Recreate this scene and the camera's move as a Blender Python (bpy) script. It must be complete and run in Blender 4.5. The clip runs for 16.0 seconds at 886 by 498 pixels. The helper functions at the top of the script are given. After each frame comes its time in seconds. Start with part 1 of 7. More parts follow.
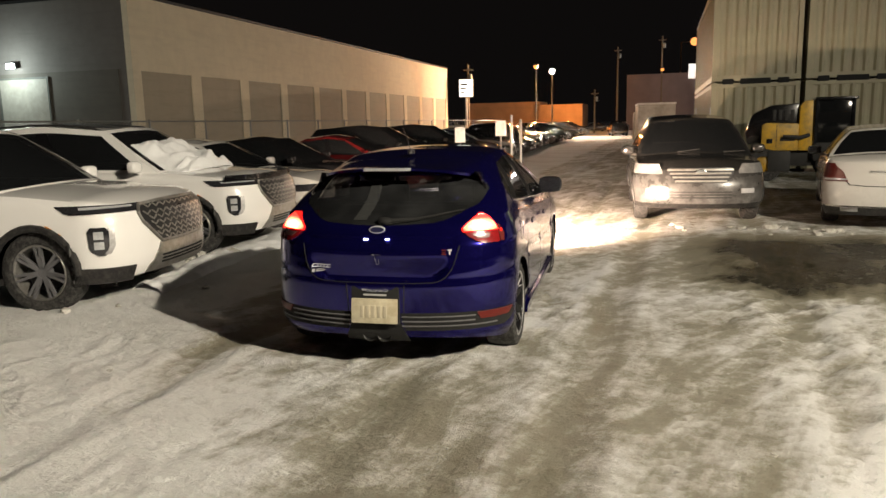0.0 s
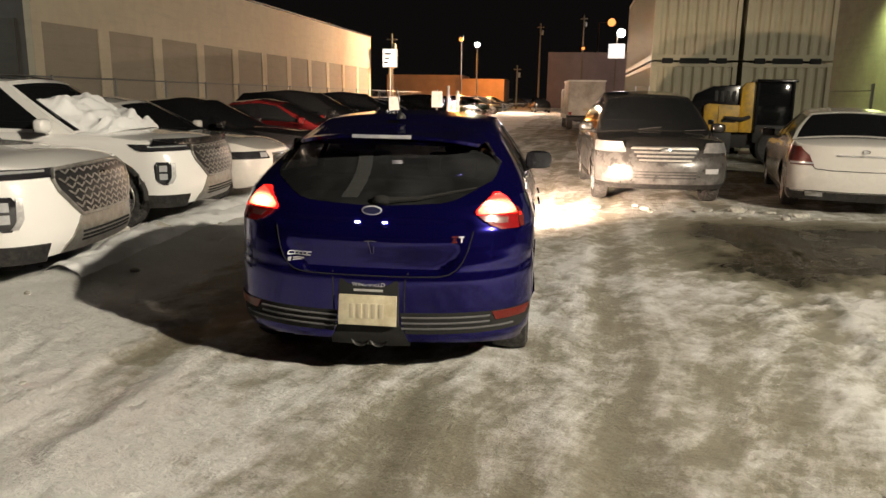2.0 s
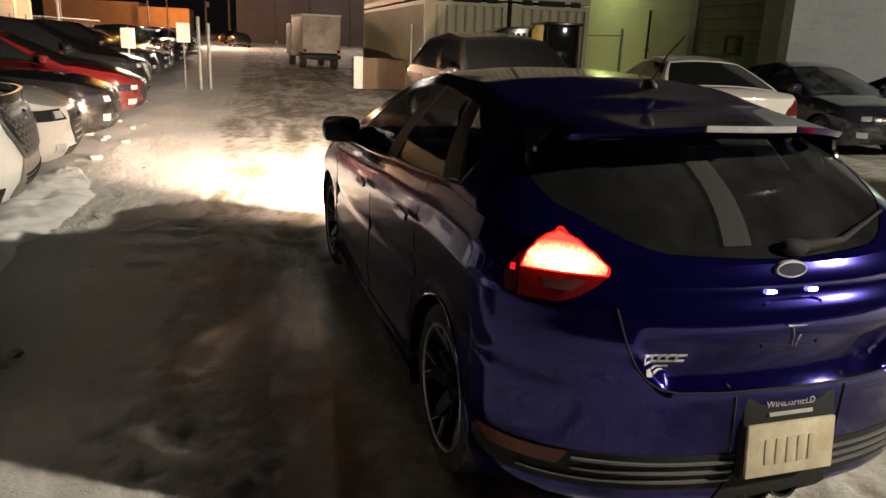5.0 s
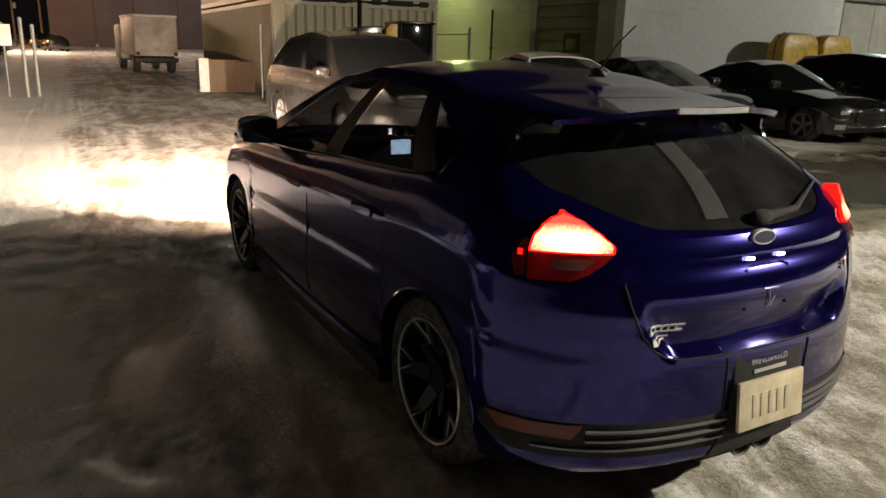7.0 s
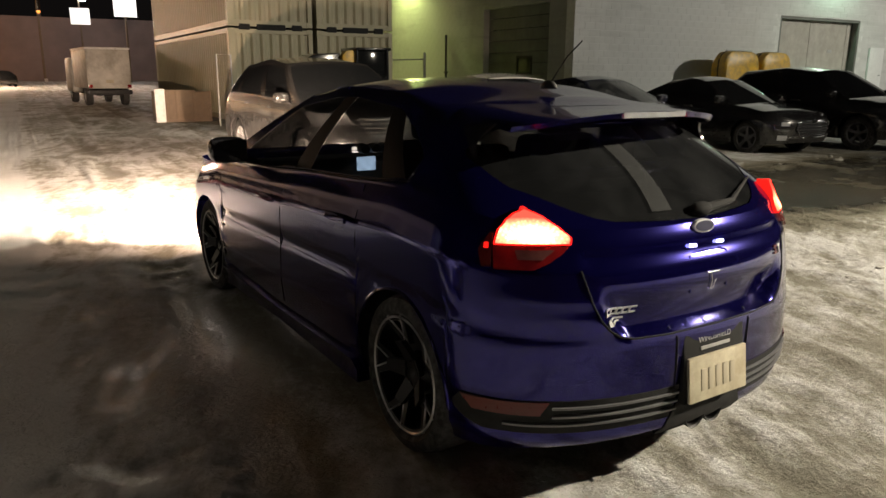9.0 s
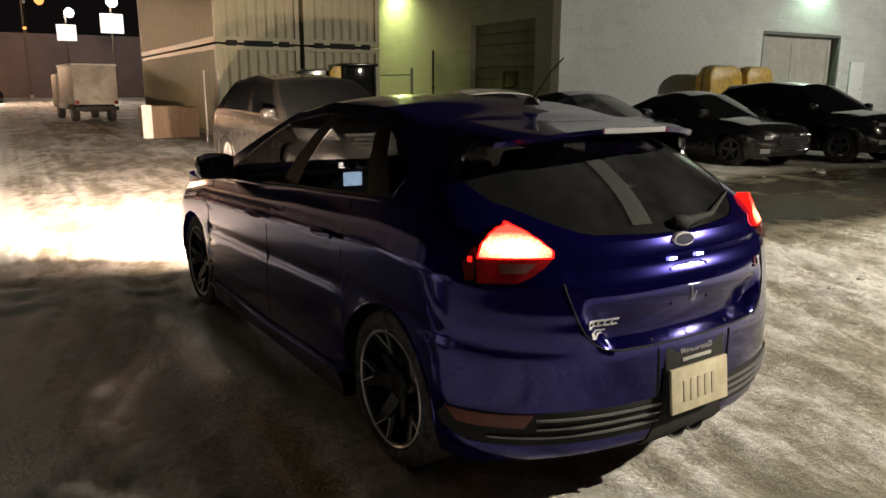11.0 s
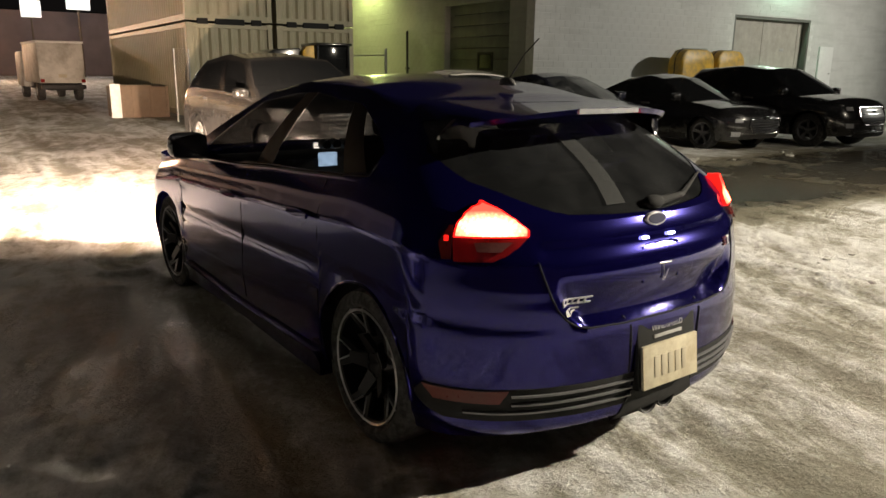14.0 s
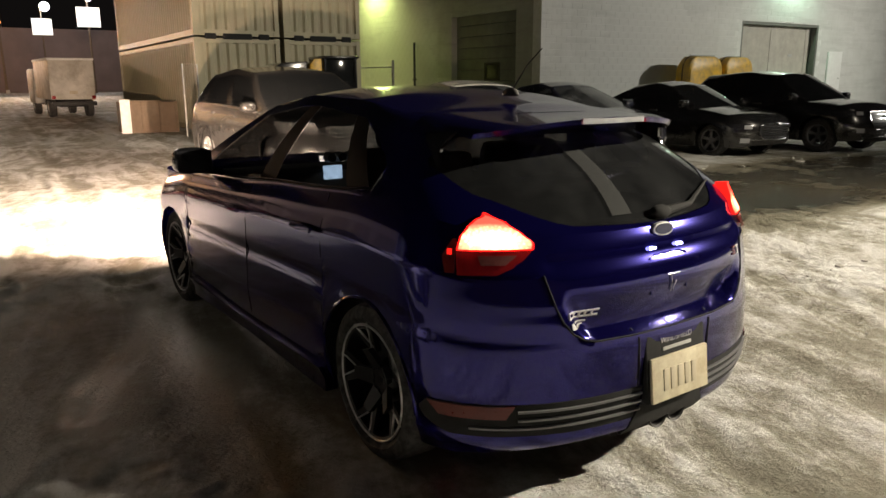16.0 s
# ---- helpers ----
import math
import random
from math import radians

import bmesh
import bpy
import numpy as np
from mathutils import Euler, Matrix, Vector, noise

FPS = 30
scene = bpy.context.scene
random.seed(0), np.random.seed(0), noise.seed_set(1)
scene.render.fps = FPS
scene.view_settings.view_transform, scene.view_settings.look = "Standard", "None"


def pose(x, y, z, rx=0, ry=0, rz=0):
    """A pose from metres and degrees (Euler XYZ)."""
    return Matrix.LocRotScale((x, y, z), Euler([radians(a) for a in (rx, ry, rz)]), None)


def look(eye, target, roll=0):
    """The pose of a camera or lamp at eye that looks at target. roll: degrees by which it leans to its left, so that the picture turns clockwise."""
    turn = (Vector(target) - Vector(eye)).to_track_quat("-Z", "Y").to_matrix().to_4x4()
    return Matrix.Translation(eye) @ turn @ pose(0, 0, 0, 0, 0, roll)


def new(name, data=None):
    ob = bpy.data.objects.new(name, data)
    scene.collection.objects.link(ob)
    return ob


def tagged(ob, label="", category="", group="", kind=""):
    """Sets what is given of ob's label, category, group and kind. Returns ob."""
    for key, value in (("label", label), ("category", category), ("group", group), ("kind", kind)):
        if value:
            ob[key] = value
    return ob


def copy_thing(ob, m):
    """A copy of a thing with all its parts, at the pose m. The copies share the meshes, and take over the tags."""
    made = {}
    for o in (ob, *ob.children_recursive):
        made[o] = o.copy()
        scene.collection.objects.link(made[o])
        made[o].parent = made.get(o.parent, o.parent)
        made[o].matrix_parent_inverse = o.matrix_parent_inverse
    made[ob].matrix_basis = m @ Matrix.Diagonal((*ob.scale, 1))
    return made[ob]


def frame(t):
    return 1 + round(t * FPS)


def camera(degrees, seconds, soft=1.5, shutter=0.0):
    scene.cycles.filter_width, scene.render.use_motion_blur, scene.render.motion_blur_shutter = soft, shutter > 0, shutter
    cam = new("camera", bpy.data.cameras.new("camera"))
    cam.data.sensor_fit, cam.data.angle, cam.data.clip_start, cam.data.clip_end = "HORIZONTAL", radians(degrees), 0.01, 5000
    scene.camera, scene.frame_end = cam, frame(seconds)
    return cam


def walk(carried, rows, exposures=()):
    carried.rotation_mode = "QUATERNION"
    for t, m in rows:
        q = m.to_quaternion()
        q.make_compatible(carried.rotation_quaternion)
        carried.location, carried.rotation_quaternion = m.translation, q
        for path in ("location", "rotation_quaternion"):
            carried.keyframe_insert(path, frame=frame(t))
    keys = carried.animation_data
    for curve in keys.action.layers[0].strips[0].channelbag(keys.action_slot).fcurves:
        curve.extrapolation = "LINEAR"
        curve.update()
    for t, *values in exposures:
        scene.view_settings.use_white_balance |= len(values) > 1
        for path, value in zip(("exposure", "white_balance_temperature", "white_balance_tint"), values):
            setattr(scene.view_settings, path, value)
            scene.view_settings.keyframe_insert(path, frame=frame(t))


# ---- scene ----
cam = camera(62.5, 16.0)
PATH = [
    (0, (0.785, 0.12, 1.643), (0.218, 2.008, 1.307), -1.3),
    (0.5, (0.769, 0.145, 1.642), (0.187, 2.032, 1.325), -1.4),
    (1, (0.689, 0.176, 1.609), (0.17, 2.074, 1.252), -0.4),
    (1.5, (0.434, 0.498, 1.54), (0.015, 2.401, 1.089), 1.2),
    (2, (0.042, 0.827, 1.571), (-0.298, 2.755, 1.162), 0.9),
    (2.5, (-0.41, 1.139, 1.591), (-0.651, 3.088, 1.207), -1.8),
    (3, (-0.872, 1.5, 1.559), (-1.077, 3.441, 1.127), -2.5),
    (3.5, (-1.476, 1.853, 1.553), (-1.505, 3.773, 0.995), 0.5),
    (4, (-1.837, 2.294, 1.568), (-1.57, 4.204, 1.041), -0.2),
    (4.5, (-2.243, 2.699, 1.577), (-1.848, 4.584, 1.037), 0.8),
    (7, (-2.997, 3.022, 1.526), (-2.125, 4.741, 0.992), 1.8),
    (7.5, (-3.083, 2.948, 1.505), (-2.152, 4.662, 1.066), -1.4),
    (8, (-3.123, 2.885, 1.493), (-2.101, 4.527, 0.983), 0.6),
    (8.5, (-3.127, 2.851, 1.495), (-2.139, 4.535, 1.06), -0.3),
    (9, (-3.127, 2.843, 1.49), (-2.156, 4.527, 1.022), 0.4),
    (11.5, (-3.13, 2.807, 1.5), (-2.111, 4.476, 1.078), 0.6),
    (12, (-3.132, 2.815, 1.502), (-2.083, 4.458, 1.056), 1.7),
    (12.5, (-3.134, 2.828, 1.507), (-2.076, 4.471, 1.081), 0.6),
    (13, (-3.15, 2.816, 1.515), (-2.075, 4.454, 1.113), 0.7),
    (13.5, (-3.165, 2.795, 1.521), (-2.068, 4.419, 1.122), 1.2),
    (14, (-3.147, 2.795, 1.491), (-2.09, 4.425, 1.014), 0.7),
    (14.5, (-3.124, 2.788, 1.486), (-2.076, 4.426, 1.019), -0.6),
    (15, (-3.118, 2.776, 1.49), (-2.052, 4.398, 1.01), 0.0),
    (15.5, (-3.117, 2.789, 1.496), (-2.063, 4.422, 1.025), 0.5),
    (16, (-3.109, 2.812, 1.495), (-2.072, 4.462, 1.045), -0.2),
]
walk(cam, [(t, look(eye, target, roll)) for t, eye, target, roll in PATH],
     [(0.0, -0.02), (2.6, 0.04), (4.5, -0.06), (7.0, 0.06), (9.0, 0.16), (11.5, 0.24), (13.0, 0.36), (16.0, 0.36)])

# ---------------------------------------------------------------- light
world = bpy.data.worlds.new("night")
scene.world = world
world.use_nodes = True
wn = world.node_tree
bg = wn.nodes["Background"]
bg.inputs["Color"].default_value = (0.020, 0.017, 0.016, 1)
bg.inputs["Strength"].default_value = 0.20


def lamp(name, kind, m, energy, color, **more):
    data = bpy.data.lights.new(name, kind)
    data.energy, data.color = energy, color
    for key, value in more.items():
        if key == "size":
            data.shadow_soft_size = value
        elif key == "spot":
            data.spot_size = radians(value)
        elif key == "blend":
            data.spot_blend = value
    ob = new(name, data)
    ob.matrix_world = m
    return ob


YARD = (10.0, -0.6, 7.0)
UNSEEN_EAST = (31.0, 3.0, 8.0)
lamp("yard_flood_light", "SPOT", look(YARD, (-8.0, 7.0, 1.0)), 12600, (1.0, 0.885, 0.70), size=0.16, spot=152, blend=1.0)
# added lamp out of view, its place assumed, to light the white wall
lamp("unseen_east_light", "SPOT", look(UNSEEN_EAST, (20.0, 20.0, 2.0)), 8600, (1.0, 0.965, 0.84), size=0.16, spot=84, blend=1.0)
lamp("door_lamp_light", "POINT", pose(-26.6, 25.2, 4.4), 260, (0.85, 1.0, 0.95), size=0.12)
lamp("green_wall_light", "SPOT", pose(11.03, 31.0, 6.0, 0, -6, 0), 2300, (0.86, 1.0, 0.34), size=0.08, spot=140, blend=1.0)
lamp("dock_wall_light", "SPOT", pose(23.6, 20.0, 5.55, 5, 0, 0), 240, (0.62, 1.0, 0.70), size=0.08, spot=150, blend=0.6)
lamp("lane_light", "POINT", pose(-9.76, 75.6, 6.1), 6500, (1.0, 0.90, 0.72), size=0.2)
lamp("lane_sodium_light", "POINT", pose(-11.35, 75.6, 6.6), 6500, (1.0, 0.40, 0.10), size=0.2)
lamp("mast_light", "SPOT", look((5.7, 109.0, 10.6), (-3.0, 8.0, 0.0)), 7500, (1.0, 0.82, 0.68), size=0.4, spot=70, blend=1.0)
lamp("mast_light", "SPOT", look((10.8, 109.0, 12.2), (-3.0, 8.0, 0.0)), 7500, (1.0, 0.82, 0.68), size=0.4, spot=70, blend=1.0)
lamp("far_flood_light", "POINT", pose(10.2, 107, 12.0), 300, (1.0, 0.72, 0.64), size=1.0)
lamp("far_sodium_light", "POINT", pose(-12.6, 112, 3.6), 1500, (1.0, 0.38, 0.08), size=0.2)


# ---------------------------------------------------------------- materials
class Nodes:
    """Small builder for node materials."""

    def __init__(self, name):
        self.mat = bpy.data.materials.new(name)
        self.mat.use_nodes = True
        self.t = self.mat.node_tree
        self.out = self.t.nodes["Material Output"]
        self.p = self.t.nodes["Principled BSDF"]
        self.co = self.add("ShaderNodeTexCoord").outputs["Object"]

    def add(self, kind, **ins):
        n = self.t.nodes.new(kind)
        for k, v in ins.items():
            self.put(n.inputs[k.replace("_", " ")], v)
        return n

    def put(self, sock, v):
        if isinstance(v, bpy.types.NodeSocket):
            self.t.links.new(v, sock)
        else:
            sock.default_value = v

    def noise(self, scale, detail=4, rough=0.55, co=None, distort=0.0):
        n = self.add("ShaderNodeTexNoise", Scale=scale, Detail=detail, Roughness=rough, Distortion=distort)
        self.put(n.inputs["Vector"], co or self.co)
        return n.outputs["Fac"]

    def stretch(self, s, co=None, turn=0.0):
        """Coordinates turned by so many degrees, then scaled."""
        r = self.add("ShaderNodeMapping")
        r.inputs["Rotation"].default_value = (0, 0, radians(turn))
        self.put(r.inputs["Vector"], co or self.co)
        n = self.add("ShaderNodeMapping")
        n.inputs["Scale"].default_value = s
        self.put(n.inputs["Vector"], r.outputs["Vector"])
        return n.outputs["Vector"]

    def ramp(self, fac, *stops):
        n = self.add("ShaderNodeValToRGB")
        els = n.color_ramp.elements
        while len(els) < len(stops):
            els.new(0.5)
        for e, (pos, c) in zip(els, stops):
            e.position = pos
            e.color = (c, c, c, 1) if isinstance(c, (int, float)) else (*c, 1)
        self.put(n.inputs["Fac"], fac)
        return n.outputs["Color"]

    def mix(self, fac, a, b, mode="MIX"):
        n = self.add("ShaderNodeMix")
        n.data_type, n.blend_type = "RGBA", mode
        self.put(n.inputs[0], fac)
        for sock, v in ((n.inputs[6], a), (n.inputs[7], b)):
            self.put(sock, (*v, 1) if isinstance(v, tuple) and len(v) == 3 else v)
        return n.outputs[2]

    def math(self, op, a, b=0.0, clamp=False):
        n = self.add("ShaderNodeMath")
        n.operation, n.use_clamp = op, clamp
        self.put(n.inputs[0], a)
        self.put(n.inputs[1], b)
        return n.outputs[0]

    def bump(self, height, strength=0.4, distance=0.01, normal=None):
        n = self.add("ShaderNodeBump", Strength=strength, Distance=distance)
        self.put(n.inputs["Height"], height)
        if normal is not None:
            self.put(n.inputs["Normal"], normal)
        return n.outputs["Normal"]

    def set(self, **ins):
        for k, v in ins.items():
            if isinstance(v, tuple) and len(v) == 3:
                v = (*v, 1)
            self.put(self.p.inputs[k.replace("_", " ")], v)
        return self

    def sep(self, co=None):
        n = self.add("ShaderNodeSeparateXYZ")
        self.put(n.inputs[0], co or self.co)
        return n.outputs


def plain(name, color, rough=0.5, metal=0.0, var=0.12, scale=9.0, bump=0.0, coat=0.0, dirt=None, emit=None, strength=0.0, gloss=0.5):
    """A surface with soft variation of tone and gloss, and if given a film of dirt."""
    n = Nodes(name)
    f = n.noise(scale, 5)
    dark, light = tuple(c * (1 - var) for c in color), tuple(min(1, c * (1 + var)) for c in color)
    c = n.ramp(f, (0.3, dark), (0.7, light))
    r = n.math("ADD", n.math("MULTIPLY", n.noise(scale * 3.1, 3), 0.16), rough - 0.08)
    if dirt:
        d = n.ramp(n.noise(scale * 0.7, 7, 0.68), (0.42, 0.0), (0.66, 0.75))
        c = n.mix(d, c, dirt)
        r = n.math("MAXIMUM", r, n.math("MULTIPLY", d, 0.75))
    n.set(Base_Color=c, Roughness=r, Metallic=metal, Specular_IOR_Level=gloss)
    if coat:
        n.set(Coat_Weight=coat, Coat_Roughness=0.05)
    if bump:
        n.set(Normal=n.bump(n.noise(scale * 8, 4), bump, 0.004))
    if emit:
        n.set(Emission_Color=emit, Emission_Strength=strength)
    return n.mat


def paint(name, color, grime=(0.30, 0.28, 0.25), amount=0.5, rough=0.22, metal=0.0, level=0.45, sheen=0.5, coat=1.0, veil=0.13):
    """Car paint under clear coat; salt film thickest along the sills, where wheels throw it."""
    n = Nodes(name)
    flakes = n.noise(900, 1)
    c = n.mix(n.math("MULTIPLY", flakes, 0.25), color, tuple(min(1, c * 1.5 + 0.004) for c in color))
    z = n.sep()[2]
    low = n.math("SUBTRACT", 1.0, n.math("DIVIDE", z, level * 1.6), True)
    film = n.math("MULTIPLY", n.ramp(n.noise(5, 8, 0.7), (0.35, 0.1), (0.7, 1.0)), n.math("ADD", n.math("MULTIPLY", low, 1.3), veil), True)
    film = n.math("MULTIPLY", film, amount, True)
    c = n.mix(film, c, grime)
    n.set(Base_Color=c, Metallic=metal, Roughness=n.math("ADD", rough, n.math("MULTIPLY", film, 0.5)), Specular_IOR_Level=sheen,
          Coat_Weight=n.math("SUBTRACT", coat, n.math("MULTIPLY", film, 1.2), True), Coat_Roughness=n.math("ADD", 0.03, n.math("MULTIPLY", film, 0.4)))
    n.set(Normal=n.bump(n.noise(2.2, 2), 0.08, 0.02))
    return n.mat


def glass(name, tint, alpha=0.75, rough=0.03, frost=0.0):
    """Thin tinted car glass: part clear, part tint, with a gloss of its own."""
    n = Nodes(name)
    clear = n.add("ShaderNodeBsdfTransparent", Color=(*[min(1, t * 6 + 0.25) for t in tint], 1))
    m = n.add("ShaderNodeMixShader")
    f = n.noise(4, 6, 0.65)
    a = n.math("ADD", alpha, n.math("MULTIPLY", n.ramp(f, (0.4, 0.0), (0.75, 1.0)), frost), True)
    n.put(m.inputs[0], a)
    n.set(Base_Color=n.mix(n.math("MULTIPLY", n.ramp(f, (0.4, 0.0), (0.75, 1.0)), min(1, frost * 2)), tint, (0.35, 0.36, 0.37)),
          Roughness=n.math("ADD", rough, n.math("MULTIPLY", f, 0.06 + frost * 0.5)), Specular_IOR_Level=0.6)
    n.t.links.new(clear.outputs[0], m.inputs[1])
    n.t.links.new(n.p.outputs[0], m.inputs[2])
    n.t.links.new(m.outputs[0], n.out.inputs["Surface"])
    return n.mat


def glow(name, color, strength, pattern=0.0):
    n = Nodes(name)
    s = strength
    if pattern:
        s = n.math("MULTIPLY", n.ramp(n.noise(28, 2), (0.3, 1 - pattern), (0.7, 1.0)), strength)
    n.set(Base_Color=color, Roughness=0.25, Emission_Color=color, Emission_Strength=s)
    return n.mat


def brake_glow(name, low, high, centre):
    """Lit lamp plastic: brightest near the bulbs, redder towards the rim."""
    n = Nodes(name)
    x, y, z = n.sep()
    dx = n.math("DIVIDE", n.math("SUBTRACT", n.math("ABSOLUTE", x), centre[0]), 0.13)
    dz = n.math("DIVIDE", n.math("SUBTRACT", z, centre[1]), 0.055)
    d = n.math("SQRT", n.math("ADD", n.math("MULTIPLY", dx, dx), n.math("MULTIPLY", dz, dz)))
    cells = n.add("ShaderNodeTexVoronoi", Scale=90.0)
    n.put(cells.inputs["Vector"], n.co)
    f = n.math("MULTIPLY", n.ramp(d, (0.35, 1.0), (1.15, 0.0)), n.ramp(cells.outputs["Distance"], (0.1, 1.0), (0.7, 0.55)))
    s = n.math("ADD", low, n.math("MULTIPLY", f, high - low))
    n.set(Base_Color=(0.5, 0.02, 0.02), Roughness=0.2, Emission_Color=n.mix(f, (1.0, 0.020, 0.012), (1.0, 0.13, 0.055)), Emission_Strength=s, Coat_Weight=0.5)
    return n.mat


def ground_material():
    """Packed snow over ice and asphalt: white crust, grey-brown ice, smeared by tyres."""
    n = Nodes("packed_snow")
    x, y, z = n.sep()
    big = n.noise(0.22, 3, 0.5)
    warp = n.math("MULTIPLY", n.math("SUBTRACT", big, 0.5), 2.2)
    comb = n.add("ShaderNodeCombineXYZ")
    n.put(comb.inputs[0], n.math("ADD", x, warp)), n.put(comb.inputs[1], y), n.put(comb.inputs[2], z)
    co = comb.outputs[0]
    smear = n.noise(1.0, 7, 0.62, n.stretch((2.6, 0.42, 1), co, 14))
    ridge = n.noise(1.0, 4, 0.62, n.stretch((4.6, 0.9, 1), co, 12), distort=0.5)
    mottle = n.noise(5.0, 6, 0.66)
    # tracks of cars that swung round towards the other side of the yard
    ax, ay = n.math("SUBTRACT", x, 7.0), n.math("SUBTRACT", y, 1.5)
    far_out = n.math("SQRT", n.math("ADD", n.math("MULTIPLY", ax, ax), n.math("MULTIPLY", ay, ay)))
    turn = n.add("ShaderNodeCombineXYZ")
    n.put(turn.inputs[0], n.math("ADD", n.math("MULTIPLY", far_out, 6.5), n.math("MULTIPLY", warp, 0.8)))
    n.put(turn.inputs[1], n.math("MULTIPLY", n.math("ARCTAN2", ay, ax), 7.0))
    arc = n.noise(1.0, 4, 0.6, turn.outputs[0], distort=0.5)
    swing = n.ramp(n.math("DIVIDE", x, 4.0), (0.05, 0.0), (0.30, 1.0))
    ridge = n.math("ADD", n.math("MULTIPLY", ridge, n.math("SUBTRACT", 1.0, swing)), n.math("MULTIPLY", arc, swing))
    groove = n.ramp(ridge, (0.40, 0.0), (0.48, 0.55), (0.54, 0.65), (0.62, 1.0))
    crumb = n.noise(19, 5, 0.72)
    patch = n.noise(0.8, 6, 0.62, co)
    clean = n.math("ADD", n.math("MULTIPLY", smear, 0.42), n.math("ADD", n.math("MULTIPLY", ridge, 0.30), n.math("ADD", n.math("MULTIPLY", mottle, 0.30), n.math("ADD", n.math("MULTIPLY", patch, 0.34), n.math("MULTIPLY", crumb, 0.18)))))
    # less driven over towards the parked row and the far side of the turn
    left = n.math("MULTIPLY", n.ramp(n.math("DIVIDE", n.math("SUBTRACT", n.math("MULTIPLY", warp, 0.4), x), 8.0), (0.36, 0.0), (0.45, 1.0)), 0.36)
    near = n.math("MULTIPLY", n.ramp(n.math("DIVIDE", n.math("SUBTRACT", 4.4, n.math("ADD", y, x)), 6.0), (0.30, 0.0), (0.75, 1.0)), n.ramp(n.math("DIVIDE", y, 8.0), (0.56, 0.30), (0.72, 0.0)))
    left = n.math("MAXIMUM", left, near)
    right = n.math("MULTIPLY", n.ramp(n.math("DIVIDE", x, 8.0), (0.20, 0.0), (0.36, 1.0)), n.ramp(n.math("DIVIDE", n.math("ABSOLUTE", n.math("SUBTRACT", y, 4.2)), 6.0), (0.25, 0.10), (0.6, 0.0)))
    # clean snow heaped inside the turn, with a crisp edge
    inner = n.math("SUBTRACT", n.math("ADD", x, n.math("MULTIPLY", mottle, 0.30)), n.math("ADD", 1.68, n.math("MULTIPLY", n.math("SUBTRACT", y, 3.4), 0.44)))
    inner = n.math("MULTIPLY", n.ramp(n.math("MULTIPLY", inner, 2.0), (0.0, 0.0), (0.35, 0.30)), n.ramp(n.math("DIVIDE", n.math("ADD", y, n.math("MULTIPLY", warp, 0.3)), 8.0), (0.64, 1.0), (0.72, 0.0)))
    right = n.math("MAXIMUM", right, inner)
    far = n.math("MULTIPLY", n.ramp(n.math("DIVIDE", y, 30.0), (0.28, 0.0), (0.42, 1.0)), 0.02)
    clean = n.math("ADD", n.math("ADD", clean, n.math("MULTIPLY", z, 2.4)), n.math("ADD", left, n.math("ADD", right, far)))
    # driven strip across the yard where wet asphalt shows
    band = n.math("ABSOLUTE", n.math("SUBTRACT", n.math("ADD", y, n.math("MULTIPLY", warp, 0.5)), 9.1))
    clean = n.math("SUBTRACT", clean, 0.072)
    wet = n.math("MULTIPLY", n.ramp(n.math("DIVIDE", band, 4.0), (0.26, 1.0), (0.52, 0.0)), n.ramp(n.math("DIVIDE", x, 10.0), (0.10, 0.0), (0.20, 1.0)))
    clean = n.math("SUBTRACT", clean, n.math("MULTIPLY", wet, n.ramp(patch, (0.40, 0.58), (0.62, 0.26))))
    c = n.ramp(clean, (0.42, (0.040, 0.036, 0.026)), (0.52, (0.105, 0.094, 0.064)), (0.58, (0.22, 0.204, 0.152)), (0.70, (0.33, 0.312, 0.25)), (0.84, (0.80, 0.80, 0.785)))
    dirt = n.ramp(n.noise(0.5, 5, 0.6), (0.45, 0.0), (0.75, 0.55))
    c = n.mix(dirt, c, n.mix(0.5, c, (0.16, 0.115, 0.055)))
    c = n.mix(n.ramp(crumb, (0.55, 0.0), (0.75, 0.35)), c, n.mix(0.6, c, (0.10, 0.085, 0.06)))
    rough = n.ramp(clean, (0.42, 0.26), (0.58, 0.42), (0.75, 0.78))
    h = n.math("ADD", n.math("MULTIPLY", groove, 0.10), n.math("ADD", n.math("MULTIPLY", n.ramp(n.noise(22, 6, 0.75), (0.38, 0.0), (0.62, 1.0)), 0.26), n.math("ADD", n.math("MULTIPLY", mottle, 0.9), n.math("MULTIPLY", smear, 0.55))))
    n.set(Base_Color=c, Roughness=rough, Specular_IOR_Level=0.35, Normal=n.bump(h, 0.8, 0.05))
    return n.mat


def block_wall(name, color, joint, stain):
    n = Nodes(name)
    f = n.noise(1.3, 7, 0.65)
    c = n.mix(n.ramp(f, (0.4, 0.0), (0.75, 0.6)), color, stain)
    c = n.mix(n.math("MULTIPLY", n.noise(30, 3), 0.3), c, joint)
    drip = n.noise(1.0, 5, 0.6, n.stretch((3.0, 3.0, 0.25)))
    c = n.mix(n.ramp(drip, (0.55, 0.0), (0.8, 0.35)), c, stain)
    course = n.noise(1.0, 4, 0.6, n.stretch((0.55, 0.55, 4.6)))
    c = n.mix(n.ramp(course, (0.50, 0.0), (0.66, 0.45)), c, joint)
    n.set(Base_Color=c, Roughness=0.82, Normal=n.bump(n.noise(55, 5), 0.35, 0.008))
    return n.mat


